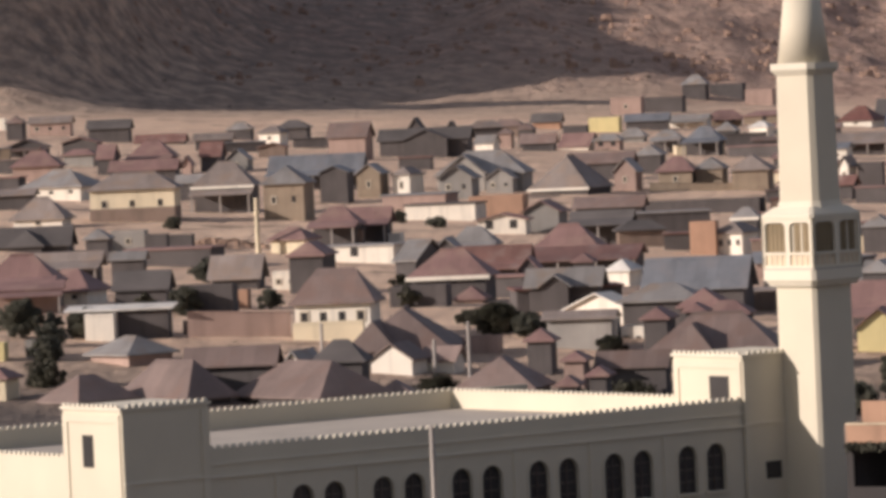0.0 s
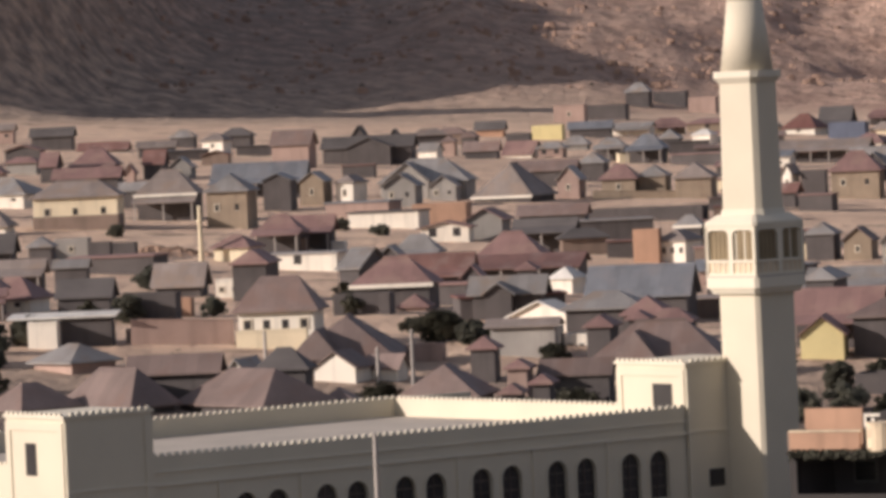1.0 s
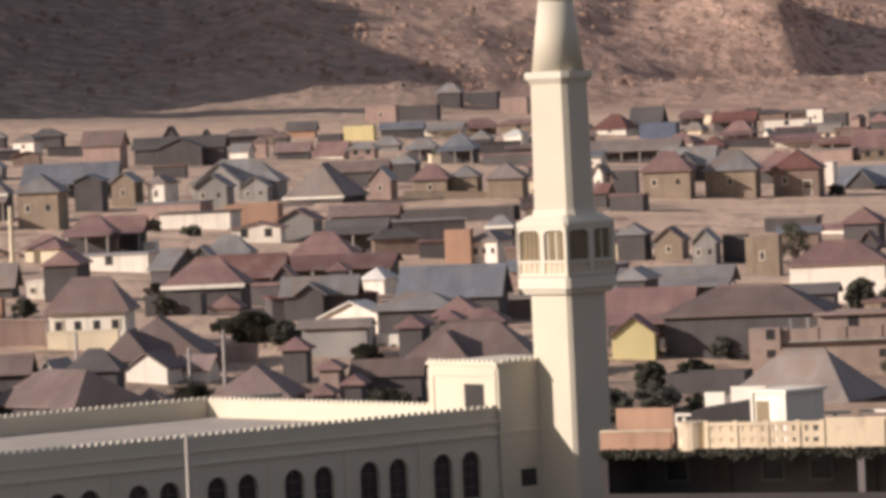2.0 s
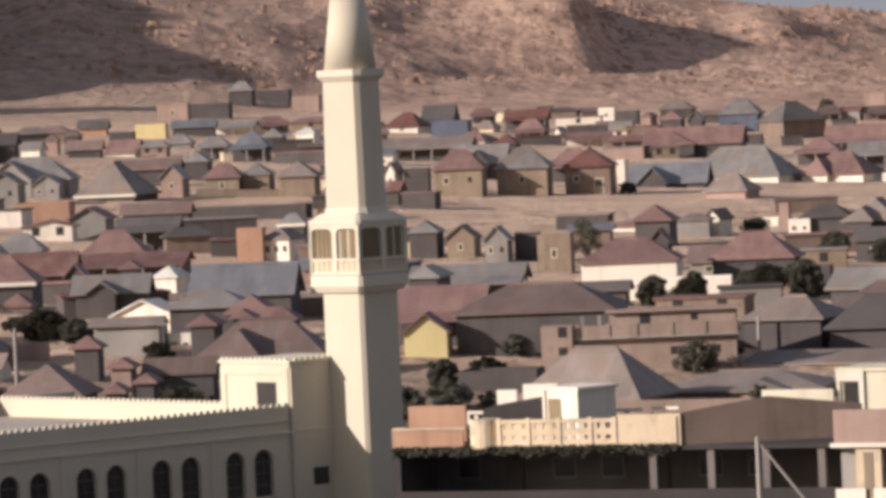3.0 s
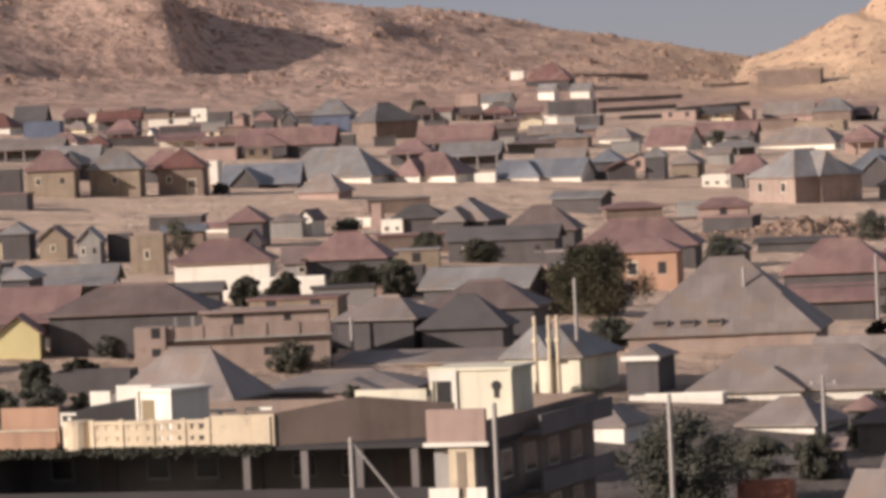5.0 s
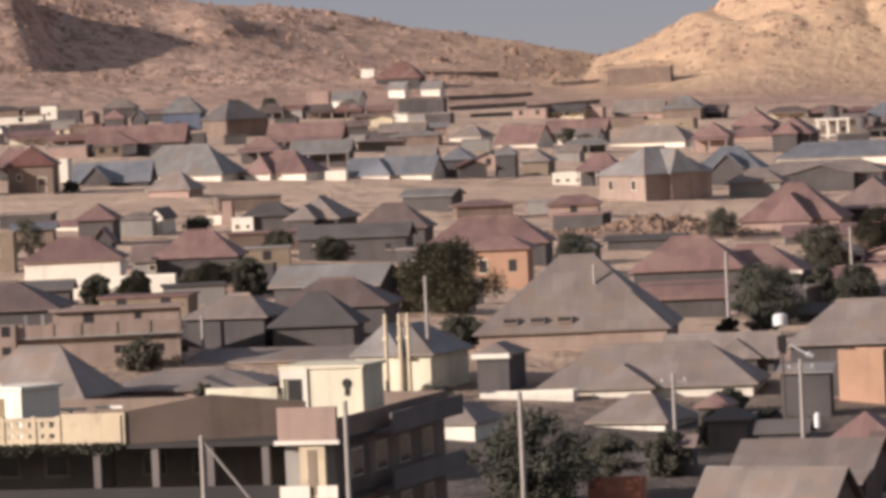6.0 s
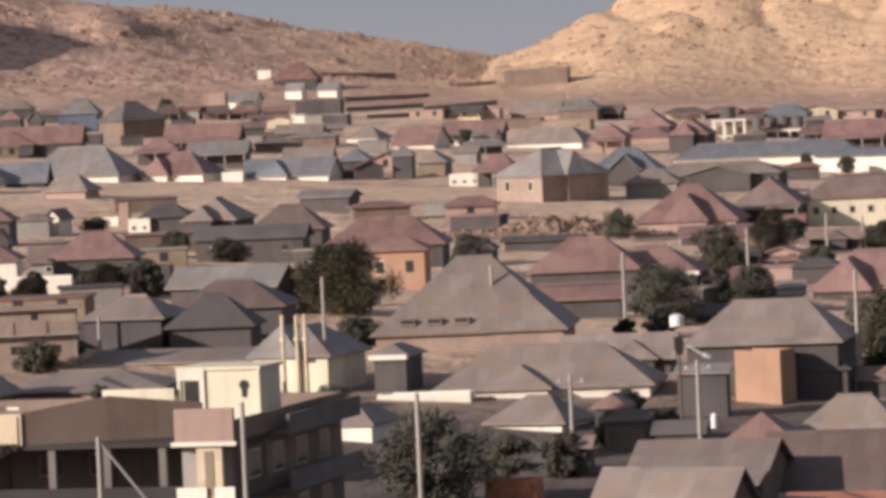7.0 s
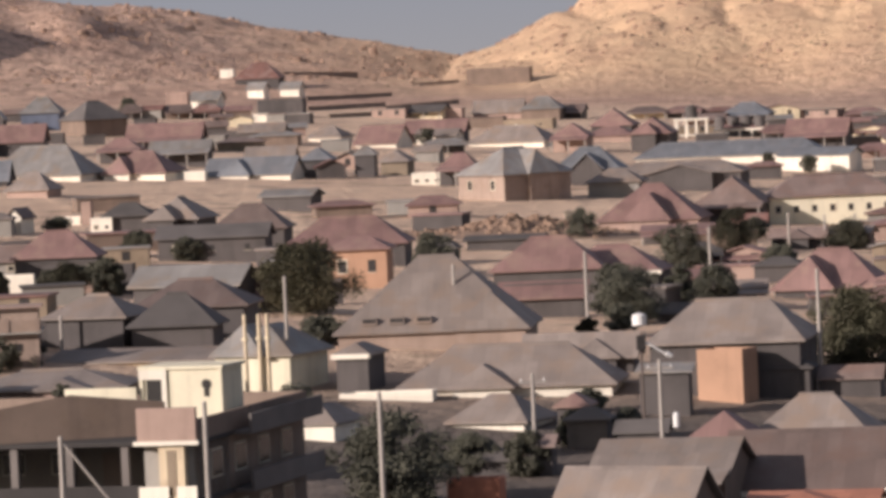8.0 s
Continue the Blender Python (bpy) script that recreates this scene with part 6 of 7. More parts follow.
small_house(-162.1, 829.9, 23.9, 2, 6.7, 4.0, 1.6, 1.2, "gable", "dark", "brown")
small_house(-121.8, 836.1, 22.0, -1, 4.5, 2.7, 1.7, 0.6, "gable", "brown", "red")
small_house(-41.2, 845.4, 18.4, -19, 9.4, 5.7, 1.8, 0.3, "flat", "dark", "pinkish")
small_house(95.3, 839.5, 12.3, -27, 4.2, 2.5, 1.8, 0.9, "side", "grey", "tan")
small_house(173.5, 827.7, 8.8, -19, 7.0, 4.2, 1.7, 0.7, "side", "brown", "red")
small_house(-164.8, 817.5, 23.8, 8, 4.4, 2.6, 1.7, 0.3, "flat", "olive", "bluish", windows=1)
small_house(-30.4, 834.7, 17.7, -9, 8.9, 5.3, 1.7, 0.8, "side", "white", "bluish", windows=1)
small_house(78.9, 808.6, 12.4, -20, 4.4, 2.6, 1.7, 0.9, "gable", "pink", "dark", windows=1)
small_house(-145.6, 788.7, 22.3, -7, 4.9, 2.9, 1.9, 0.7, "hip", "grey", "pinkish")
small_house(165.0, 786.2, 8.4, -32, 9.1, 5.5, 2.0, 0.3, "flat", "dark", "grey")
small_house(-92.1, 786.3, 19.7, -1, 5.0, 3.0, 1.7, 0.3, "flat", "dark", "red")
small_house(-31.7, 792.2, 17.0, -9, 8.9, 5.4, 1.8, 0.6, "side", "dark", "pinkish")
small_house(-151.1, 756.9, 22.0, -6, 7.0, 4.2, 2.0, 0.3, "flat", "dark", "brown")
small_house(71.9, 767.7, 12.0, 2, 4.4, 2.6, 1.8, 1.0, "gable", "dark", "red")
small_house(137.3, 759.0, 9.0, -12, 5.1, 3.1, 2.0, 0.5, "hip", "dark", "pinkish")
small_house(-27.7, 750.7, 16.1, 9, 4.4, 2.7, 2.0, 0.6, "side", "brown", "red")
small_house(-33.6, 732.4, 16.0, -8, 8.9, 5.3, 1.6, 0.3, "flat", "cream", "red")
small_house(150.1, 717.6, 7.7, -25, 8.7, 5.2, 2.0, 0.3, "flat", "dark", "tan")
small_house(-140.2, 699.3, 20.4, -8, 5.4, 3.2, 1.6, 0.3, "flat", "dark", "red")
small_house(-28.4, 703.7, 15.1, -1, 6.4, 3.8, 1.6, 0.6, "hip", "brown", "brick")
small_house(-23.1, 685.2, 14.4, -15, 4.7, 2.8, 2.0, 1.1, "side", "dark", "red")
small_house(-29.3, 676.6, 14.5, 2, 6.3, 3.8, 1.6, 0.3, "flat", "dark", "brown")
small_house(-17.9, 676.5, 14.0, -16, 4.6, 2.8, 2.0, 0.3, "flat", "dark", "pinkish")
small_house(139.6, 663.7, 6.9, -17, 9.4, 5.7, 1.8, 0.9, "side", "grey", "red")
small_house(32.7, 668.2, 11.5, 5, 8.3, 5.0, 1.7, 0.3, "flat", "brown", "tan")
small_house(57.1, 666.2, 10.4, -26, 6.9, 4.2, 2.0, 0.7, "side", "dark", "grey")
small_house(-129.0, 647.1, 18.5, 2, 6.3, 3.8, 1.9, 0.6, "side", "dark", "tan")
small_house(-76.5, 656.0, 16.2, -13, 8.7, 5.2, 1.8, 0.3, "flat", "pink", "bluish")
small_house(70.9, 655.3, 9.5, -22, 4.2, 2.5, 1.7, 0.3, "flat", "grey", "grey")
small_house(-27.1, 650.8, 13.7, -3, 6.7, 4.0, 1.8, 0.3, "flat", "brown", "brick")
small_house(62.0, 648.6, 9.7, 2, 7.3, 4.4, 1.6, 0.5, "hip", "brown", "pinkish")
small_house(73.7, 647.1, 9.2, -10, 6.4, 3.9, 1.7, 1.0, "hip", "pink", "pinkish", windows=1)
small_house(-70.5, 631.4, 15.2, -9, 9.1, 5.5, 1.9, 0.3, "flat", "white", "dark")
small_house(108.0, 625.2, 7.2, -15, 6.3, 3.8, 2.0, 0.3, "flat", "dark", "red")
small_house(129.7, 621.8, 6.2, -10, 8.7, 5.2, 1.7, 0.5, "hip", "grey", "pinkish")
small_house(3.5, 626.3, 11.7, -11, 6.5, 3.9, 1.7, 0.3, "flat", "dark", "tan")
small_house(-28.4, 617.6, 12.9, -9, 6.6, 4.0, 1.7, 0.3, "flat", "dark", "red")
small_house(70.8, 614.1, 8.4, -23, 6.3, 3.8, 2.1, 0.3, "flat", "dark", "pinkish")
small_house(-40.8, 609.6, 13.3, 8, 9.1, 5.5, 2.1, 0.3, "flat", "dark", "grey")
small_house(-23.6, 609.3, 12.5, -8, 5.2, 3.1, 2.0, 0.6, "side", "cream", "red")
small_house(106.3, 600.1, 6.6, -12, 4.0, 2.5, 1.8, 0.8, "side", "brown", "red")
small_house(120.8, 597.7, 6.0, -13, 5.3, 3.2, 1.7, 0.3, "flat", "brown", "tan")
small_house(-60.0, 599.0, 13.9, -4, 5.8, 3.5, 1.8, 0.6, "gable", "white", "pinkish", windows=2)
small_house(124.5, 590.1, 5.6, -9, 9.4, 5.6, 2.1, 0.7, "hip", "pink", "pinkish")
small_house(-19.0, 594.1, 11.9, -3, 6.3, 3.8, 1.7, 0.3, "flat", "dark", "pinkish")
small_house(4.1, 593.9, 10.8, -7, 4.6, 2.8, 1.8, 0.5, "side", "brown", "bluish")
small_house(95.8, 587.2, 6.7, -14, 8.1, 4.9, 1.6, 0.5, "side", "dark", "pinkish")
small_house(-24.7, 586.1, 11.9, 2, 6.1, 3.7, 1.8, 0.3, "flat", "dark", "tan")
small_house(113.9, 575.1, 5.7, -26, 4.8, 2.9, 1.7, 0.7, "side", "pink", "tan")
small_house(-75.8, 573.6, 14.0, 2, 4.4, 2.7, 1.8, 0.3, "flat", "brown", "dark")
small_house(-42.2, 577.2, 12.5, 10, 5.2, 3.1, 1.9, 0.9, "hip", "brown", "dark")
small_house(30.0, 579.1, 9.3, 5, 8.8, 5.3, 2.0, 0.3, "flat", "brown", "pinkish")
small_house(97.8, 571.4, 6.2, -7, 8.3, 5.0, 2.0, 0.3, "flat", "brown", "pinkish")
small_house(-36.4, 570.1, 12.1, 4, 5.3, 3.2, 1.8, 0.3, "flat", "dark", "red")
small_house(-16.9, 571.3, 11.2, -8, 6.3, 3.8, 1.7, 0.3, "flat", "cream", "dark")
small_house(116.3, 552.7, 5.0, -23, 8.2, 4.9, 1.7, 0.6, "gable", "olive", "grey", windows=1)
small_house(-24.9, 556.4, 11.2, -9, 6.6, 3.9, 2.0, 0.3, "flat", "brown", "pinkish")
small_house(-70.1, 546.0, 13.0, -15, 9.1, 5.5, 1.7, 0.3, "flat", "white", "grey", windows=1)
small_house(-20.3, 548.7, 10.8, -5, 4.5, 2.7, 1.8, 0.8, "side", "cream", "pinkish")
small_house(28.8, 548.5, 8.5, -6, 4.9, 3.0, 2.1, 0.3, "flat", "olive", "grey", windows=1)
small_house(46.8, 547.9, 7.8, -21, 7.1, 4.2, 1.9, 0.3, "flat", "dark", "tan")
small_house(89.8, 542.1, 5.8, -6, 5.6, 3.4, 1.8, 0.8, "hip", "dark", "dark")
small_house(95.4, 540.9, 5.5, -23, 5.1, 3.0, 1.6, 0.7, "gable", "pink", "pinkish", windows=2)
small_house(-89.2, 536.1, 13.7, -7, 9.4, 5.7, 1.8, 0.3, "flat", "dark", "pinkish")
small_house(109.2, 517.8, 4.7, -16, 8.3, 5.0, 2.0, 0.3, "flat", "olive", "brown")
small_house(-18.7, 521.9, 10.4, -17, 8.0, 4.8, 1.7, 0.3, "flat", "dark", "bluish")
small_house(22.0, 521.1, 8.6, -23, 5.9, 3.6, 1.9, 0.3, "flat", "dark", "dark")
small_house(88.2, 507.5, 5.6, -23, 6.8, 4.1, 1.7, 0.3, "flat", "pink", "pinkish")
small_house(-23.2, 507.3, 10.6, -4, 4.6, 2.8, 1.9, 0.9, "side", "pink", "bluish")
small_house(42.9, 505.9, 7.7, -20, 4.4, 2.7, 1.7, 0.8, "side", "dark", "grey")
small_house(80.5, 481.7, 6.0, -5, 4.9, 2.9, 1.6, 0.6, "side", "dark", "pinkish")
small_house(22.0, 481.5, 8.6, -5, 4.6, 2.8, 2.0, 0.3, "flat", "pink", "brown")
small_house(-18.5, 476.8, 10.4, -3, 9.3, 5.6, 1.9, 0.3, "flat", "dark", "pinkish")
small_house(99.5, 466.2, 5.1, -32, 7.7, 4.6, 2.2, 0.8, "hip", "brown", "pinkish")
small_house(-48.0, 467.7, 11.8, -11, 6.8, 4.1, 1.7, 0.3, "flat", "dark", "pinkish")
small_house(17.4, 463.4, 8.8, -1, 5.6, 3.4, 1.7, 0.3, "flat", "grey", "dark")
small_house(41.6, 461.5, 7.7, -2, 4.4, 2.6, 2.0, 0.3, "flat", "dark", "tan")
small_house(78.6, 450.7, 6.1, -7, 4.7, 2.8, 1.8, 0.5, "side", "pink", "tan", windows=2)
small_house(68.6, 447.1, 6.5, -28, 7.3, 4.4, 1.9, 0.3, "flat", "dark", "tan")
small_house(37.1, 444.0, 7.9, -17, 4.2, 2.5, 1.6, 1.2, "side", "dark", "pinkish")
small_house(-85.2, 432.0, 13.4, 9, 6.0, 3.6, 2.0, 0.5, "side", "pink", "pinkish")
small_house(-38.9, 439.6, 11.4, 12, 9.2, 5.5, 1.9, 0.3, "flat", "dark", "brick")
small_house(-20.1, 440.8, 10.5, -8, 9.2, 5.5, 1.8, 0.3, "flat", "brown", "tan")
small_house(12.6, 440.7, 9.0, -13, 7.8, 4.7, 1.7, 0.3, "flat", "olive", "red", windows=2)
small_house(84.9, 432.2, 5.8, -7, 6.4, 3.8, 1.8, 0.3, "flat", "dark", "red")
small_house(90.5, 425.7, 5.5, -16, 8.0, 4.8, 1.9, 0.9, "side", "pink", "pinkish")
tree(-53.0, 442.5, 12.0, 1.8, 2.4, "bush")
yard_wall(-64.7, 393.2, -56.7, 394.4, 1.9, "pink")
yard_wall(-50.1, 706.9, -33.5, 707.8, 1.0, "olive")
tree(-56.0, 361.9, 9.8, 3.0, 5.5, "bush")
tree(-54.0, 447.8, 12.0, 1.9, 2.8, "bush")
pole(-39.4, 364.1, 9.1, 4.8, "plain")
pole(-52.4, 380.7, 10.8, 2.7, "plain")
pole(-41.9, 363.8, 9.3, 3.4, "plain")
pole(-83.5, 558.1, 13.9, 6.2, "pillar")
tree(3.0, 546.4, 9.6, 5.5, 5.2, "palm")
pole(9.5, 251.8, 1.6, 10.2, "stay")
pole(-2.7, 403.2, 9.7, 4.6, "plain")
pole(-6.7, 403.1, 9.8, 2.8, "plain")
pole(15.3, 393.3, 8.5, 2.5, "plain")
pole(21.0, 396.1, 8.3, 2.5, "plain")
tree(11.4, 449.0, 9.0, 3.1, 3.5, "dark")
tree(19.0, 472.7, 8.7, 3.4, 4.8, "dark")
tree(23.0, 478.3, 8.5, 3.6, 4.3, "dark")
yard_wall(123.3, 1454.6, 148.6, 1487.8, 0.9, "brown")
yard_wall(117.9, 1315.9, 146.7, 1378.2, 0.9, "brown")
yard_wall(107.3, 1195.6, 130.7, 1242.5, 0.9, "brown")
yard_wall(105.7, 1125.7, 119.3, 1147.2, 0.8, "brown")
yard_wall(159.4, 1451.1, 174.6, 1455.2, 0.9, "brown")
yard_wall(126.6, 1203.4, 153.5, 1280.7, 0.8, "brown")
tree(38.4, 440.0, 7.9, 6.1, 9.3, "acacia")
water_tank(58.2, 377.5, 8.98, 0.94, 0.55, "white")
tree(31.7, 308.6, 2.2, 5.9, 8.3, "dark")
tree(64.0, 418.0, 6.7, 4.7, 6.6, "dark")
tree(83.1, 509.8, 5.8, 5.8, 6.6, "dark")
tree(98.3, 564.6, 6.0, 5.1, 5.4, "dark")
tree(73.5, 452.2, 6.3, 3.8, 3.1, "dark")
tree(86.1, 600.0, 7.4, 3.4, 5.1, "bush")
pole(58.3, 405.4, 7.0, 6.5, "plain")
pole(77.6, 459.0, 6.0, 7.0, "plain")
pole(43.0, 325.4, 2.9, 6.1, "arm")
pole(46.0, 392.4, 7.1, 6.4, "plain")
pole(26.4, 260.7, 0.8, 11.8, "plain")
pole(16.9, 254.4, 1.2, 11.8, "plain")
pole(30.7, 367.7, 6.1, 8.2, "plain")
pole(51.8, 328.1, 2.7, 6.6, "arm")
pole(27.1, 360.6, 5.7, 6.3, "column")
pole(28.1, 360.5, 5.7, 6.3, "column")
pole(28.7, 360.5, 5.7, 6.3, "column")
tree(75.7, 446.2, 6.2, 3.8, 5.0, "dark")
tree(64.5, 430.1, 6.7, 4.6, 5.3, "dark")
water_tank(90.7, 512.0, 4.58, 1.16, 0.58, "white")
water_tank(52.4, 325.8, 5.07, 1.03, 0.22, "white")
tree(73.8, 372.1, 4.9, 6.1, 8.5, "acacia")
pole(98.7, 532.8, 5.1, 6.3, "plain")
pole(110.6, 574.1, 5.7, 3.8, "plain")
pole(114.0, 573.4, 5.6, 3.9, "plain")
pole(68.8, 360.9, 4.2, 9.0, "plain")
street_lamp(53.4, 345.9, 3.9, 6.0)
hill_scrub(520)
hill_rocks(7600)
rubble(80.3, 608.2, 17.6, 12.3, 900, 2.6, "sandy mound of broken stone and brick")
rubble(-89.7, 571.0, 7.1, 5.0, 260, 1.0, "pale rubble on an open lot")
unfinished_building(pose(-1.5, 383.0, 8.4, 0, 0, -3.8))
water_tower(161.1, 967.5, 9.7, -14, 5.9, 5.5, 4, 1)
water_tower(171.6, 973.4, 9.6, -14, 9.5, 3.1, 5, 4)


MASS.build("small_houses", "crowd of small zinc-roofed houses and sheds filling the town", "houses")


# ---- the mosque with its minaret ----
def arch_outline(cx, w, zb, zs, n=10):
    """Points of an arched opening, from bottom left over the arch to bottom right."""
    r = w / 2
    return [(cx - r, zb)] + [(cx - r * math.cos(math.pi * k / n), zs + r * math.sin(math.pi * k / n)) for k in range(n + 1)] + [(cx + r, zb)]


def arched_panel(s, x0, x1, z0, z1, cx, w, zb, zs, y, deep):
    """A wall panel on the plane y with an arched hole through it, with its reveal."""
    pts = arch_outline(cx, w, zb, zs)
    a, b = pts[0], pts[-1]
    s.poly([(x0, y, z0), (x1, y, z0), (x1, y, zb), (x0, y, zb)])
    s.poly([(x0, y, zb), (a[0], y, zb), (a[0], y, zs), (x0, y, zs)])
    s.poly([(b[0], y, zb), (x1, y, zb), (x1, y, zs), (b[0], y, zs)])
    arc = pts[1:-1]
    n = len(arc) - 1
    tops = [(x0 + (x1 - x0) * k / n, z1) for k in range(n + 1)]
    s.poly([(x0, y, zs), (arc[0][0], y, zs), (tops[0][0], y, z1)])
    s.poly([(arc[-1][0], y, zs), (x1, y, zs), (tops[-1][0], y, z1)])
    for k in range(n):
        s.poly([(arc[k][0], y, arc[k][1]), (arc[k + 1][0], y, arc[k + 1][1]), (tops[k + 1][0], y, z1), (tops[k][0], y, z1)])
    for p, q in zip(pts, pts[1:] + pts[:1]):
        s.poly([(q[0], y, q[1]), (p[0], y, p[1]), (p[0], y + deep, p[1]), (q[0], y + deep, q[1])])


def arched_window(cx, w, zb, zs, y, parent, label="dark arched window with a pale surround"):
    """Surround, dark pane and bars of one arched window."""
    out, inn = arch_outline(cx, w + 0.28, zb, zs), arch_outline(cx, w, zb, zs)
    s = Shape()
    for k in range(len(out) - 1):
        p, q, r, t = out[k], out[k + 1], inn[k + 1], inn[k]
        s.poly([(p[0], y - 0.05, p[1]), (t[0], y - 0.05, t[1]), (r[0], y - 0.05, r[1]), (q[0], y - 0.05, q[1])])
        s.poly([(p[0], y - 0.05, p[1]), (q[0], y - 0.05, q[1]), (q[0], y + 0.02, q[1]), (p[0], y + 0.02, p[1])])
    s.box(cx - w / 2 - 0.2, cx + w / 2 + 0.2, y - 0.14, y + 0.02, zb - 0.16, zb - 0.003)
    fr = part("window", s, MOSQUE, parent, label)
    pane = Shape()
    pts = arch_outline(cx, w - 0.02, zb, zs)
    pane.poly([(px, y + 0.26, pz) for px, pz in reversed(pts)])
    part("pane", pane, GLASS, fr)
    part("mullion", Shape().box(cx - 0.03, cx + 0.03, y + 0.2, y + 0.25, zb, zs + w * 0.46), DOOR, fr)
    for k in (0.33, 0.66, 1.0):
        part("transom", Shape().box(cx - w / 2, cx + w / 2, y + 0.19, y + 0.24, zb + (zs - zb) * k - 0.03, zb + (zs - zb) * k + 0.03), DOOR, fr)
    return fr


def merlons(parent, x0, y0, x1, y1, z, step=0.5):
    """A row of small pointed merlons on a parapet, one mesh for all."""
    ln = math.hypot(x1 - x0, y1 - y0)
    n = int(ln / step)
    turn = math.degrees(math.atan2(y1 - y0, x1 - x0))
    for k in range(n):
        f = (k + 0.5) / n
        ob = new("merlon", MERLON)
        ob.parent = parent
        ob.matrix_local = pose(x0 + (x1 - x0) * f, y0 + (y1 - y0) * f, z, 0, 0, turn)


def merlon_mesh():
    s = Shape()
    ring = [(-0.14, -0.09), (0.14, -0.09), (0.14, 0.09), (-0.14, 0.09)]
    s.prism(ring, 0.002, 0.1)
    s.prism(ring, 0.101, 0.2, 0.4)
    return s.mesh("merlon", MOSQUE_TRIM)


MERLON = merlon_mesh()
MOSQUE_AT = pose(-16.56, 304.55, 3.6, 0, 0, 43.1)
HALL, DEEP, PARAPET, ROOF_Z = 38.8, 29.5, 7.65, 6.5


def mosque():
    ob = thing("mosque", MOSQUE_AT, "cream mosque with arched windows and crenellated parapets", "mosque")
    # front wall, bay by bay: two arched windows in each
    s = Shape()
    bay = 5.62
    zb, zs = 2.35, 4.45
    starts = []
    x = -0.55
    while x - bay > -HALL + 0.4:
        starts.append(x - bay)
        x -= bay
    s.poly([(-0.55, 0, -2), (0, 0, -2), (0, 0, PARAPET), (-0.55, 0, PARAPET)])
    for x0 in starts:
        x1 = x0 + bay
        mid = (x0 + x1) / 2
        arched_panel(s, x0, mid, -2, PARAPET, mid - 1.1, 1.5, zb, zs, 0, 0.3)
        arched_panel(s, mid, x1, -2, PARAPET, mid + 1.1, 1.5, zb, zs, 0, 0.3)
    s.poly([(-HALL, 0, -2), (starts[-1], 0, -2), (starts[-1], 0, PARAPET), (-HALL, 0, PARAPET)])
    s.box(-HALL, 0, 0.3, 0.35, -2, ROOF_Z)
    s.poly([(-HALL, 0, PARAPET), (0, 0, PARAPET), (0, 0.3, PARAPET), (-HALL, 0.3, PARAPET)])
    s.poly([(0, 0.3, ROOF_Z - 0.3), (-HALL, 0.3, ROOF_Z - 0.3), (-HALL, 0.3, PARAPET), (0, 0.3, PARAPET)])
    part("front_wall", s, MOSQUE, ob)
    for x0 in starts:
        mid = x0 + bay / 2
        for c in (mid - 1.1, mid + 1.1):
            arched_window(c, 1.5, zb, zs, 0, ob)
        part("pilaster", Shape().box(x0 - 0.16, x0 + 0.16, -0.1, 0.0, -2, 5.95), MOSQUE, ob)
    for z0, z1, q in ((6.0, 6.16, 0.14), (6.75, 6.86, 0.1)):
        part("cornice", Shape().box(-HALL, 0, -q, -0.003, z0, z1), MOSQUE_TRIM, ob)
    # the other three sides
    part("back_wall", Shape().box(-HALL - 5.8, 6.2, DEEP - 0.3, DEEP, -2, PARAPET), MOSQUE, ob)
    part("end_wall", Shape().box(-0.0, 0.3, 6.4, DEEP - 0.3, -2, PARAPET), MOSQUE, ob)
    part("end_wall", Shape().box(-HALL - 5.8, -HALL - 5.5, 5.8, DEEP - 0.3, -2, PARAPET - 0.15), MOSQUE, ob)
    part("roof", Shape().box(-HALL - 5.5, 0.0, 0.35, DEEP - 0.3, ROOF_Z - 0.3, ROOF_Z), ROOFTOP, ob)
    merlons(ob, -HALL, 0.15, 0, 0.15, PARAPET)
    merlons(ob, -HALL - 5.6, DEEP - 0.15, 0.2, DEEP - 0.15, PARAPET)
    merlons(ob, 0.15, 6.5, 0.15, DEEP - 0.4, PARAPET)
    merlons(ob, -HALL - 5.65, 6.0, -HALL - 5.65, DEEP - 0.4, PARAPET - 0.15)
    # the corner blocks
    for x0, x1, y1, top in ((-HALL - 5.8, -HALL, 5.8, 10.2), (0.0, 6.2, 6.4, 10.2)):
        b = Shape().box(x0, x1, -0.12, y1, -2, top)
        block = part("corner_block", b, MOSQUE, ob, "square cream corner block")
        part("cornice", Shape().box(x0 - 0.12, x1 + 0.12, -0.24, y1 + 0.12, top + 0.002, top + 0.16), MOSQUE_TRIM, block)
        # raised edge frames on the front and on the side
        for q in ((x0 + 0.02, x0 + 0.55, -0.2, -0.123), (x1 - 0.55, x1 - 0.02, -0.2, -0.123)):
            part("pilaster", Shape().box(*q, -2, top - 0.25), MOSQUE, block)
        part("string_course", Shape().box(x0, x1, -0.22, -0.123, 6.1, 6.25), MOSQUE_TRIM, block)
        for q in ((0.0, 0.5), (y1 - 0.5, y1 - 0.02)):
            part("pilaster", Shape().box(x0 - 0.08, x0 - 0.003, q[0], q[1], -2, top - 0.25), MOSQUE, block)
        part("string_course", Shape().box(x0 - 0.08, x0 - 0.003, 0.5, y1 - 0.5, top - 0.7, top - 0.25), MOSQUE, block)
        merlons(block, x0 - 0.0, 0.02, x0 - 0.0, y1, top + 0.16, 0.45)
        merlons(block, x0 + 0.3, -0.12, x1, -0.12, top + 0.16, 0.45)
        yy = y1 * 0.5
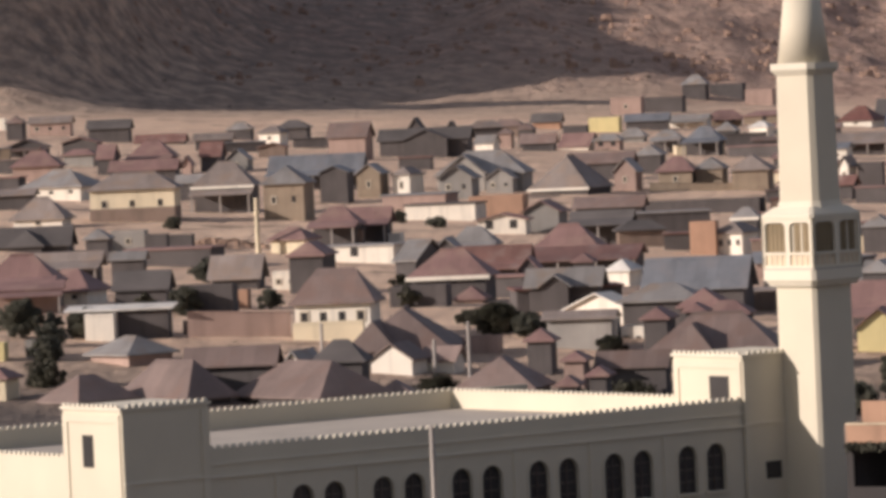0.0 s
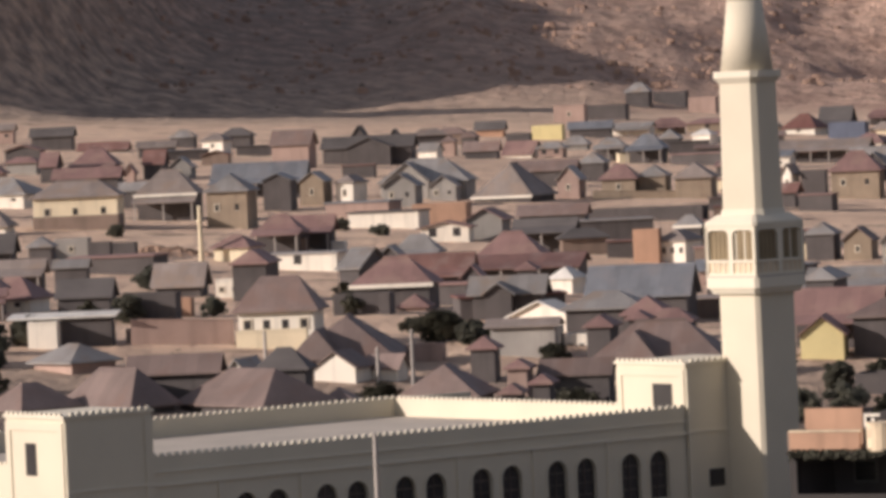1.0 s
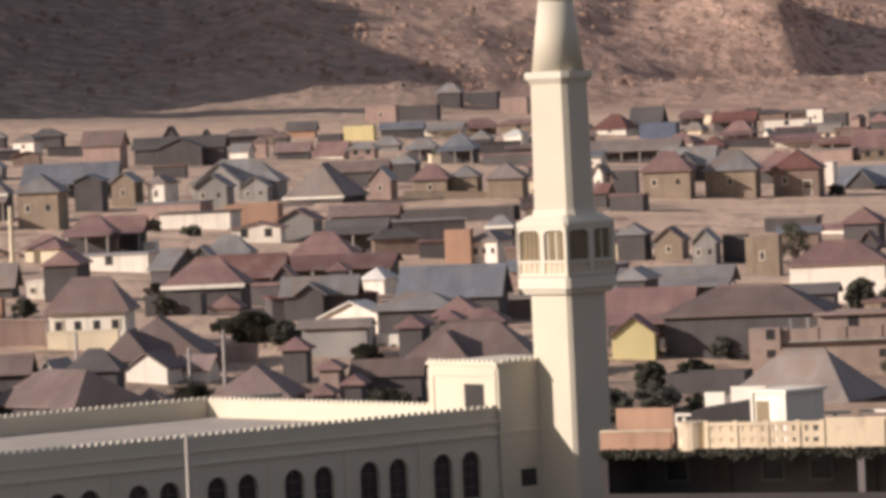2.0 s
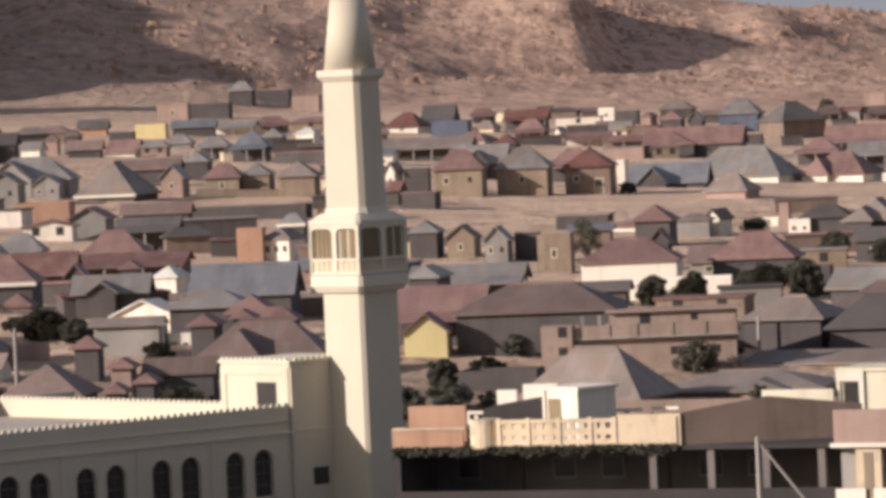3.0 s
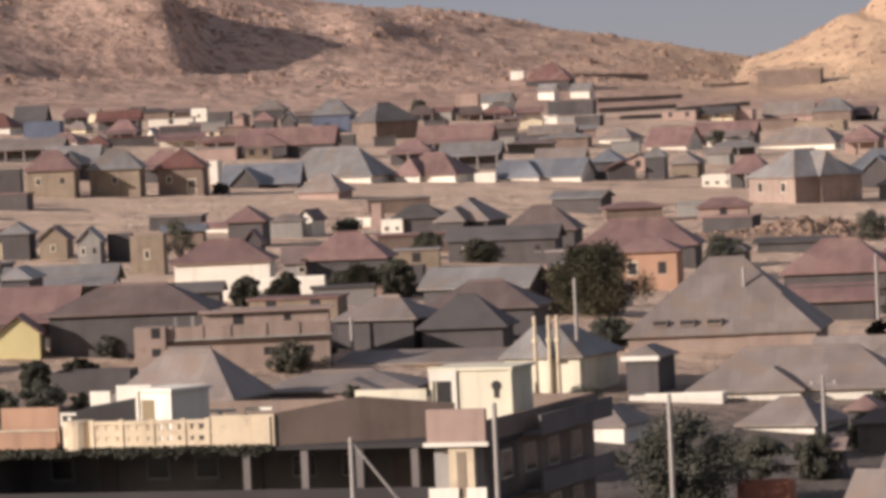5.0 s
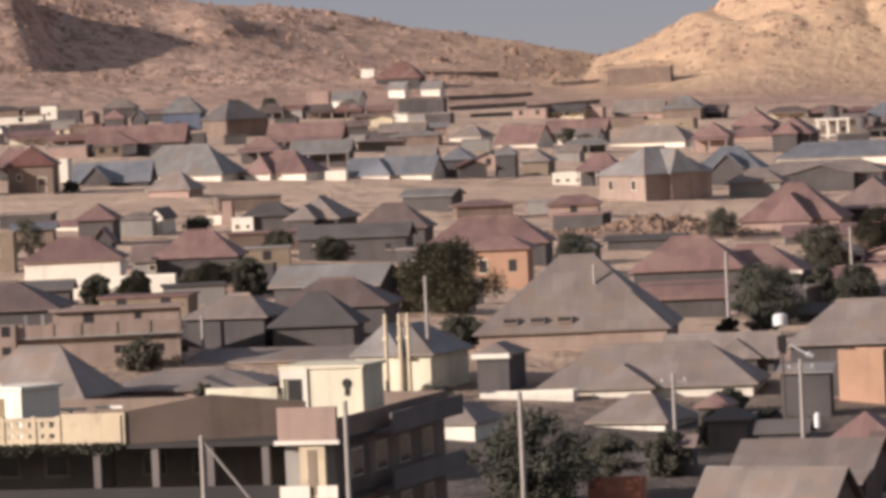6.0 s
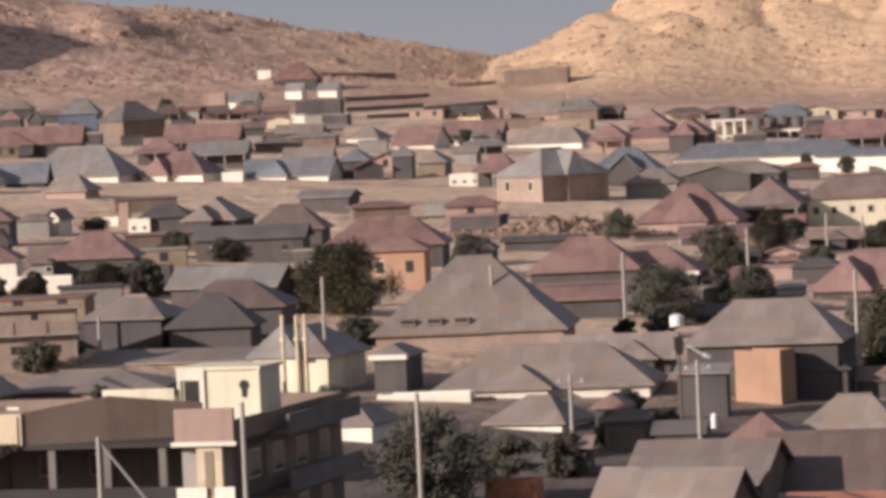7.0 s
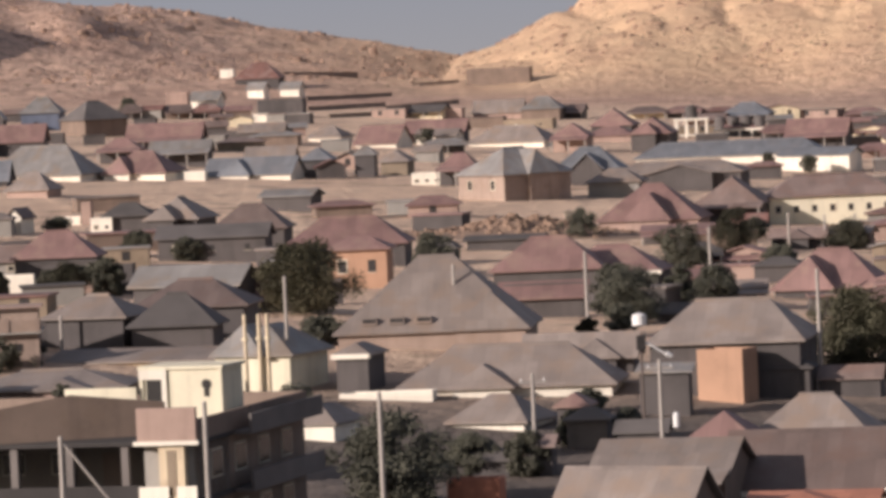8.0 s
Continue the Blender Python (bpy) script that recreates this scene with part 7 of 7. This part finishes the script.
        if x0 < -10:
            wn_ = Shape().box(x0 - 0.05, x0 + 0.05, yy - 0.1, yy + 0.95, 7.0, 8.8)
        else:
            wn_ = Shape().box(x0 - 0.05, x0 + 0.05, 1.2, 3.0, 6.9, 9.05)
        part("window", wn_, GLASS, block, "dark narrow window opening")
    sq = Shape().box(1.55, 2.75, -0.16, -0.06, 2.75, 3.8)
    part("window", sq, GLASS, ob, "small dark square window")
    return ob


def octagon(flat, cut):
    """A square of that width with its corners cut by cut metres."""
    a = flat / 2
    b = a - cut
    return [(-b, -a), (b, -a), (a, -b), (a, b), (b, a), (-b, a), (-a, b), (-a, -b)]


def minaret():
    ob = thing("minaret", MOSQUE_AT @ pose(5.0, -1.2, 0, 0, 0, 5), "tall cream minaret with an arcaded balcony and a tapering spire", "minaret")
    part("lower_shaft", Shape().prism(octagon(3.38, 0.22), -2.5, 14.65), MOSQUE, ob)
    c = Shape()
    c.prism(octagon(3.9, 0.22), 14.3, 14.65, 1.1)
    c.prism(octagon(4.42, 0.2), 14.652, 15.3)
    part("corbel", c, MOSQUE_TRIM, ob)
    part("balcony_floor", Shape().box(-2.1, 2.1, -2.1, 2.1, 15.302, 15.4), ROOFTOP, ob)
    # the arcade: on each side two arched openings over a pierced parapet
    for k in range(4):
        for side in arcade(ob):
            side.matrix_local = pose(0, 0, 0, 0, 0, 90 * k)
    part("core", Shape().prism(octagon(1.9, 0.5), 15.4, 18.4), TERRACE_CREAM, ob, "dull cream stair core inside the balcony")
    r = Shape()
    r.prism(octagon(4.4, 0.2), 18.402, 18.64)
    r.prism(octagon(4.4, 0.2), 18.642, 19.08, 0.74)
    part("balcony_roof", r, MOSQUE_TRIM, ob)
    up = part("upper_shaft", Shape().prism(octagon(2.86, 0.3), 19.1, 27.0, 0.93), MOSQUE, ob)
    up.matrix_local = pose(0, 0, 0, 0, 0, 10)
    part("foot_ring", Shape().prism(octagon(3.2, 0.4), 18.9, 19.4, 0.94), MOSQUE_TRIM, up)
    k = Shape()
    k.prism(octagon(2.7, 0.3), 27.002, 27.35, 1.2)
    k.prism(octagon(3.24, 0.36), 27.352, 27.75)
    part("cornice", k, MOSQUE_TRIM, up)
    ring = [(1.62 * math.cos(math.tau * j / 20), 1.62 * math.sin(math.tau * j / 20)) for j in range(20)]
    sp = Shape()
    sp.prism(ring, 27.752, 32.0, 0.66)
    sp.prism([(x * 0.66, y * 0.66) for x, y in ring], 32.001, 37.6, 0.1)
    spire = part("spire", sp, MOSQUE, ob)
    for p in spire.data.polygons:
        p.use_smooth = abs(p.normal.z) < 0.9
    fin = Shape().tube((0, 0, 37.5), (0, 0, 39.0), 0.06, 0.03, 6)
    part("finial", fin, STEEL, ob)
    return ob


def arcade(ob):
    """One side of the balcony: two openings with rounded heads between slim posts, over a panelled parapet."""
    y = -2.12
    for x0, x1 in ((-2.12, 0.0), (0.0, 2.12)):
        s = Shape()
        a, c, head = x0 + 0.2, x1 - 0.15, 18.16
        s.box(x0, a, y, y + 0.26, 15.4, 18.4)
        s.box(c, x1, y, y + 0.26, 15.4, 18.4)
        s.box(a + 0.001, c - 0.001, y, y + 0.26, head, 18.4)
        for px, sign in ((a, 1), (c, -1)):
            # rounded corner of the opening
            pts = [(px + sign * 0.001, head - 0.001)]
            for q in range(5):
                t = math.pi / 2 * q / 4
                pts.append((px + sign * (0.38 - 0.379 * math.sin(t)), head - 0.38 + 0.379 * math.cos(t)))
            n0 = len(s.v)
            s.v += [(u, y + 0.01, w) for u, w in pts] + [(u, y + 0.25, w) for u, w in pts]
            m = len(pts)
            front = tuple(range(n0, n0 + m))
            s.f += [front if sign > 0 else tuple(reversed(front)), tuple(reversed(range(n0 + m, n0 + 2 * m))) if sign > 0 else tuple(range(n0 + m, n0 + 2 * m))]
            s.f += [(n0 + k, n0 + m + k, n0 + m + (k + 1) % m, n0 + (k + 1) % m) for k in range(m)]
        side = part("bay", s, MOSQUE_TRIM, ob)
        part("handrail", Shape().box(a + 0.002, c - 0.002, y - 0.02, y + 0.24, 16.2, 16.36), MOSQUE_TRIM, side)
        part("kerb", Shape().box(a + 0.002, c - 0.002, y + 0.01, y + 0.24, 15.4, 15.58), MOSQUE_TRIM, side)
        part("panel", Shape().box(a + 0.003, c - 0.003, y + 0.1, y + 0.17, 15.582, 16.198), TERRACE_CREAM, side, "duller cream parapet panel")
        for k in range(3):
            px = a + (c - a) * (k + 1) / 4
            part("rib", Shape().box(px - 0.04, px + 0.04, y + 0.05, y + 0.099, 15.583, 16.197), MOSQUE_TRIM, side)
        # lattice screen filling the opening, with upright laths
        grid = part("screen", Shape().box(a + 0.004, c - 0.004, y + 0.19, y + 0.23, 16.363, 18.15), SCREEN, side, "olive brown lattice screen")
        for k in range(5):
            px = a + (c - a) * (k + 0.5) / 5
            part("lath", Shape().box(px - 0.05, px + 0.05, y + 0.15, y + 0.187, 16.365, 18.1), SCREEN if x0 < 0 or k % 2 else MOSQUE_TRIM, grid)
        yield side


mosque()
minaret()


# ---- lamp pole in front of the mosque ----
pole(-31.0, 266.2, 8.5, 4.3, "plain")


# ---- the three-storey building with the roof terrace ----
def terrace_building():
    at = pose(17.05, 265.45, 10.37, 0, 0, -21.7)
    ob = thing("terrace_building", at, "three-storey cream and brick building with a balustraded roof terrace", "building")
    L, D = 28.6, 20.0
    cream, pink, brown = TERRACE_CREAM, WALL["pink"], WALL["brown"]
    # floor slabs and the back walls of the galleries, their shade put into the colours
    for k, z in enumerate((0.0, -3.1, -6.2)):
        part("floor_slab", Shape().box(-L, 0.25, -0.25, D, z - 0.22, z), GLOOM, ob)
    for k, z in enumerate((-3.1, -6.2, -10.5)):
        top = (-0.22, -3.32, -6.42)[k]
        back = part("gallery_wall", Shape().box(-L, -3.0, 5.6, 5.85, z, top), SHADE_PLASTER, ob)
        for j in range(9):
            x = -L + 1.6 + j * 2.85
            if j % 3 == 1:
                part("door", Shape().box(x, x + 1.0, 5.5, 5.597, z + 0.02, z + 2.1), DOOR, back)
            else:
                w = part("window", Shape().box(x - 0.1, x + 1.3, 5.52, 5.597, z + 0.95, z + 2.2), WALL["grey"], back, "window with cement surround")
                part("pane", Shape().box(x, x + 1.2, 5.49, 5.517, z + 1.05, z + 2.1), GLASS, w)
        # columns of the left half get the deeper shade colour
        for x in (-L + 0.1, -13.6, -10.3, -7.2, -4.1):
            part("column", Shape().box(x, x + 0.4, -0.1, 0.3, z, top), GLOOM if x < -14 else SHADE_PLASTER, ob)
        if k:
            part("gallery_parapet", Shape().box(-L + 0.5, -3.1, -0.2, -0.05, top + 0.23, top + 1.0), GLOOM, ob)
        part("end_wall", Shape().box(-L, -L + 0.25, 0.3, 5.6, z, top), SHADE_PLASTER, ob)
    # corner bay with its white column and panels
    part("corner_column", Shape().box(-2.0, -0.6, -0.12, 0.5, -3.1, -0.22), TERRACE_CREAM, ob)
    part("corner_grille", Shape().box(-1.55, -1.05, -0.16, -0.123, -2.9, -0.5), WALL["olive"], ob)
    part("corner_wall", Shape().box(-3.0, 0.0, 0.5, 5.85, -3.1, -0.22), WALL["grey"], ob)
    for x0, x1 in ((-3.1, -1.45), (-1.0, 0.1)):
        part("balcony_panel", Shape().box(x0, x1, -0.35, -0.253, -3.1, -2.4), WALL["white"], ob)
    part("corner_column", Shape().box(-1.9, -0.5, -0.12, 0.5, -6.2, -3.32), WALL["white"], ob)
    # shaded side towards the street; its balconies have that shade in their colour
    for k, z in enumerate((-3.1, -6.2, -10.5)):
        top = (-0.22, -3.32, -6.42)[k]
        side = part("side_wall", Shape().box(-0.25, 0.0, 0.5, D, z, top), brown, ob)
        for j in range(4):
            y = 2.6 + j * 4.3
            w = part("window", Shape().box(0.003, 0.06, y - 0.1, y + 1.9, z + 0.85, z + 2.4), TRIM, side)
            for m in range(3):
                part("pane", Shape().box(0.063, 0.085, y + 0.62 * m, y + 0.62 * m + 0.52, z + 0.95, z + 2.3), GLASS, w)
        part("side_balcony", Shape().box(0.253, 1.3, 6.0, D - 0.5, (0.0, -3.1, -6.2)[k] - 0.2, (0.0, -3.1, -6.2)[k] - 0.02), SHADE_PLASTER, ob)
        part("side_balcony_parapet", Shape().box(1.15, 1.3, 6.0, D - 0.5, (0.0, -3.1, -6.2)[k] - 0.017, (0.0, -3.1, -6.2)[k] + 0.9), SHADE_PLASTER, ob)
    # roof terrace edge, from end to end
    part("brick_parapet", Shape().box(-28.4, -24.3, -0.2, 0.0, 0.003, 1.05), WALL["orange"], ob, "orange brick parapet")
    part("parapet_coping", Shape().box(-28.4, -24.2, -0.28, 0.06, 1.053, 1.16), cream, ob)
    part("brick_wall", Shape().box(-28.4, -25.0, 2.0, 2.2, 0.003, 2.2), WALL["orange"], ob, "orange brick wall")
    ring = [(0.8 * math.cos(math.tau * k / 16), 0.8 * math.sin(math.tau * k / 16)) for k in range(16)]
    drum = part("corner_drum", Shape().prism(ring, 0.003, 1.55), cream, ob, "round cream corner drum")
    drum.location = (-23.2, 0.3, 0)
    b = part("balustrade", Shape().box(-22.3, -15.3, -0.2, 0.0, 0.003, 0.42), cream, ob, "cream pierced balustrade")
    part("handrail", Shape().box(-22.3, -15.3, -0.25, 0.05, 1.32, 1.52), cream, b)
    part("mid_rail", Shape().box(-22.3, -15.3, -0.2, 0.0, 0.66, 1.0), cream, b)
    for k in range(12):
        x = -22.3 + 0.6 * k
        wide = 0.3 if k % 3 else 0.42
        part("baluster", Shape().box(x, x + wide, -0.19, -0.01, 0.42, 0.66), cream, b)
        part("baluster", Shape().box(x, x + wide, -0.19, -0.01, 1.0, 1.32), cream, b)
    for x0, x1 in ((-22.2, -20.7), (-20.4, -18.9)):
        part("panel", Shape().box(x0, x1, -0.14, -0.05, 0.42, 1.32), cream, b)
    for x in (-22.3, -20.6, -18.8, -17.0, -15.6):
        part("post", Shape().box(x, x + 0.26, -0.27, 0.03, 0.003, 1.6), cream, b)
    # old white balustrade across the back of the terrace, broken in places
    old = part("back_balustrade", Shape().box(-27.6, -14.6, 8.0, 8.15, 0.003, 0.75), WALL["grey"], ob, "broken white balustrade")
    rb = random.Random(8)
    for k in range(26):
        x = -27.5 + 0.5 * k
        if rb.random() < 0.75:
            part("baluster", Shape().box(x, x + 0.2, 8.0, 8.14, 0.753, rb.uniform(1.05, 1.3)), WALL["white"], old)
    for x0, x1, z in ((-27.6, -26.2, 1.3), (-25.0, -22.9, 1.34), (-20.9, -17.0, 1.3), (-16.4, -14.8, 1.36)):
        part("handrail", Shape().box(x0, x1, 7.97, 8.18, z, z + 0.16), WALL["white"], old)
    # whitewashed wall ends and a dark lean-to behind the brick corner
    for x0, x1, z in ((-26.0, -24.8, 2.55), (-24.4, -22.3, 2.85)):
        part("white_wall", Shape().box(x0, x1, 9.0, 9.2, 0.003, z), WALL["white"], ob, "short whitewashed wall")
    lean = Shape()
    lean.v += [(x, yy, z) for x, yy, z in ((-25.3, 5.2, 0.003), (-20.9, 5.2, 0.003), (-20.9, 7.4, 0.003), (-25.3, 7.4, 0.003), (-25.3, 5.2, 1.75), (-20.9, 5.2, 2.4), (-20.9, 7.4, 2.5), (-25.3, 7.4, 1.85))]
    lean.f += [(3, 2, 1, 0), (4, 5, 6, 7), (0, 1, 5, 4), (1, 2, 6, 5), (2, 3, 7, 6), (3, 0, 4, 7)]
    part("lean_to", lean, GLOOM, ob, "dark sloping lean-to on the terrace")
    part("low_wall", Shape().box(-9.8, -5.7, 7.6, 7.8, 0.003, 2.35), WALL["butter"], ob, "low pale yellow wall")
    part("parapet_panel", Shape().box(-15.3, -11.7, -0.2, 0.1, 0.003, 1.7), cream, ob, "plain cream parapet panel")
    part("pilaster", Shape().box(-12.9, -11.9, -0.3, -0.203, 0.003, 1.6), cream, ob)
    # the oblique shaded parapet, brown partly to paint in its shade, and the pink corner panel
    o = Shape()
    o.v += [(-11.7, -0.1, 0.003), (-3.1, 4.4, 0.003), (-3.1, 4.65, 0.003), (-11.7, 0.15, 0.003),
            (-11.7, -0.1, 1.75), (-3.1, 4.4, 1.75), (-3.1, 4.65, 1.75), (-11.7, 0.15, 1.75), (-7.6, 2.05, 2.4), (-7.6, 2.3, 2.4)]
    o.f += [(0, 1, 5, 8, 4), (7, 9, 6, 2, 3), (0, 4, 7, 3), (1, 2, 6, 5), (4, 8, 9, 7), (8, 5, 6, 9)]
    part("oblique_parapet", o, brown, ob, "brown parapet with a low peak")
    part("corner_panel", Shape().box(-3.1, 0.15, -0.3, 0.05, 0.003, 1.75), pink, ob, "pink corner parapet")
    part("panel_foot", Shape().box(-3.3, 0.3, -0.4, 0.0, -0.22, 0.0), WALL["white"], ob)
    # ragged creeper hanging over the slab's edge
    rv, leaf = random.Random(3), Shape()
    for k in range(2600):
        x = -28.4 + 16.6 * rv.random()
        drop = 0.14 + 0.28 * abs(noise.noise(Vector((x * 0.9, 0.3, 0)))) + 0.2 * abs(noise.noise(Vector((x * 3.1, 1.3, 0))))
        q = Vector((x, -0.34 + rv.uniform(-0.12, 0.1), 0.12 - rv.random() * drop * 1.9))
        e1 = Vector((rv.gauss(0, 1), rv.gauss(0, 1), rv.gauss(0, 1))).normalized() * 0.09
        e2 = e1.orthogonal().normalized() * 0.06
        leaf.poly([q - e1, q + e2, q + e1, q - e2])
    part("creeper", leaf, LEAF_DARK, ob, "dark creeper hanging over the slab edge")
    part("side_parapet", Shape().box(0.0, 0.2, 0.05, D, 0.003, 1.1), brown, ob)
    part("back_parapet", Shape().box(-L, 0.0, D - 0.2, D, 0.003, 1.1), brown, ob)
    part("end_parapet", Shape().box(-L, -L + 0.2, 0.0, D - 0.2, 0.003, 1.1), brown, ob)
    return at


def roof_room(m, w, d, h, wall, openings, label):
    """A small room on a roof terrace, with its openings and a slab roof."""
    ob = thing("roof_room", m, label, "roof room")
    part("wall", Shape().box(0, w, 0, d, 0.0, h), WALL[wall], ob)
    part("roof_slab", Shape().box(-0.15, w + 0.15, -0.15, d + 0.15, h + 0.003, h + 0.18), WALL[wall], ob)
    for x0, x1, z0, z1, kind in openings:
        part(kind, Shape().box(x0, x1, -0.05, -0.003, z0, z1), {"window": GLASS, "screen": SCREEN}.get(kind, DOOR), ob)
    part("side_pier", Shape().box(-0.08, 0.12, -0.12, -0.003, 0.0, h), WALL[wall], ob)
    part("side_pier", Shape().box(w - 0.12, w + 0.08, -0.12, -0.003, 0.0, h), WALL[wall], ob)
    return ob


TERRACE = terrace_building()
roof_room(TERRACE @ pose(-21.5, 5.0, 0.003, 0, 0, -24), 2.6, 2.9, 2.75, "white", [(0.3, 1.25, 0.6, 2.3, "screen")], "small whitewashed room on the roof terrace")
cream_room = roof_room(TERRACE @ pose(-5.5, 8.0, 0.003, 0, 0, -2), 4.6, 3.5, 3.25, "butter", [(0.3, 1.2, 1.3, 2.7, "window")], "cream plastered room with a keyhole-shaped door opening")
stem = Shape().box(3.61, 3.89, -0.05, -0.003, 1.75, 2.25)
ring = [(3.75 + 0.27 * math.cos(math.tau * k / 14), 2.42 + 0.27 * math.sin(math.tau * k / 14)) for k in range(14)]
stem.poly([(x, -0.054, z) for x, z in ring])
part("keyhole_opening", stem, GLASS, cream_room)
part("white_return", Shape().box(-0.1, 1.5, -0.14, -0.125, 2.72, 3.25), WALL["white"], cream_room)
part("white_return", Shape().box(1.22, 1.5, -0.14, -0.125, 0.0, 2.717), WALL["white"], cream_room)
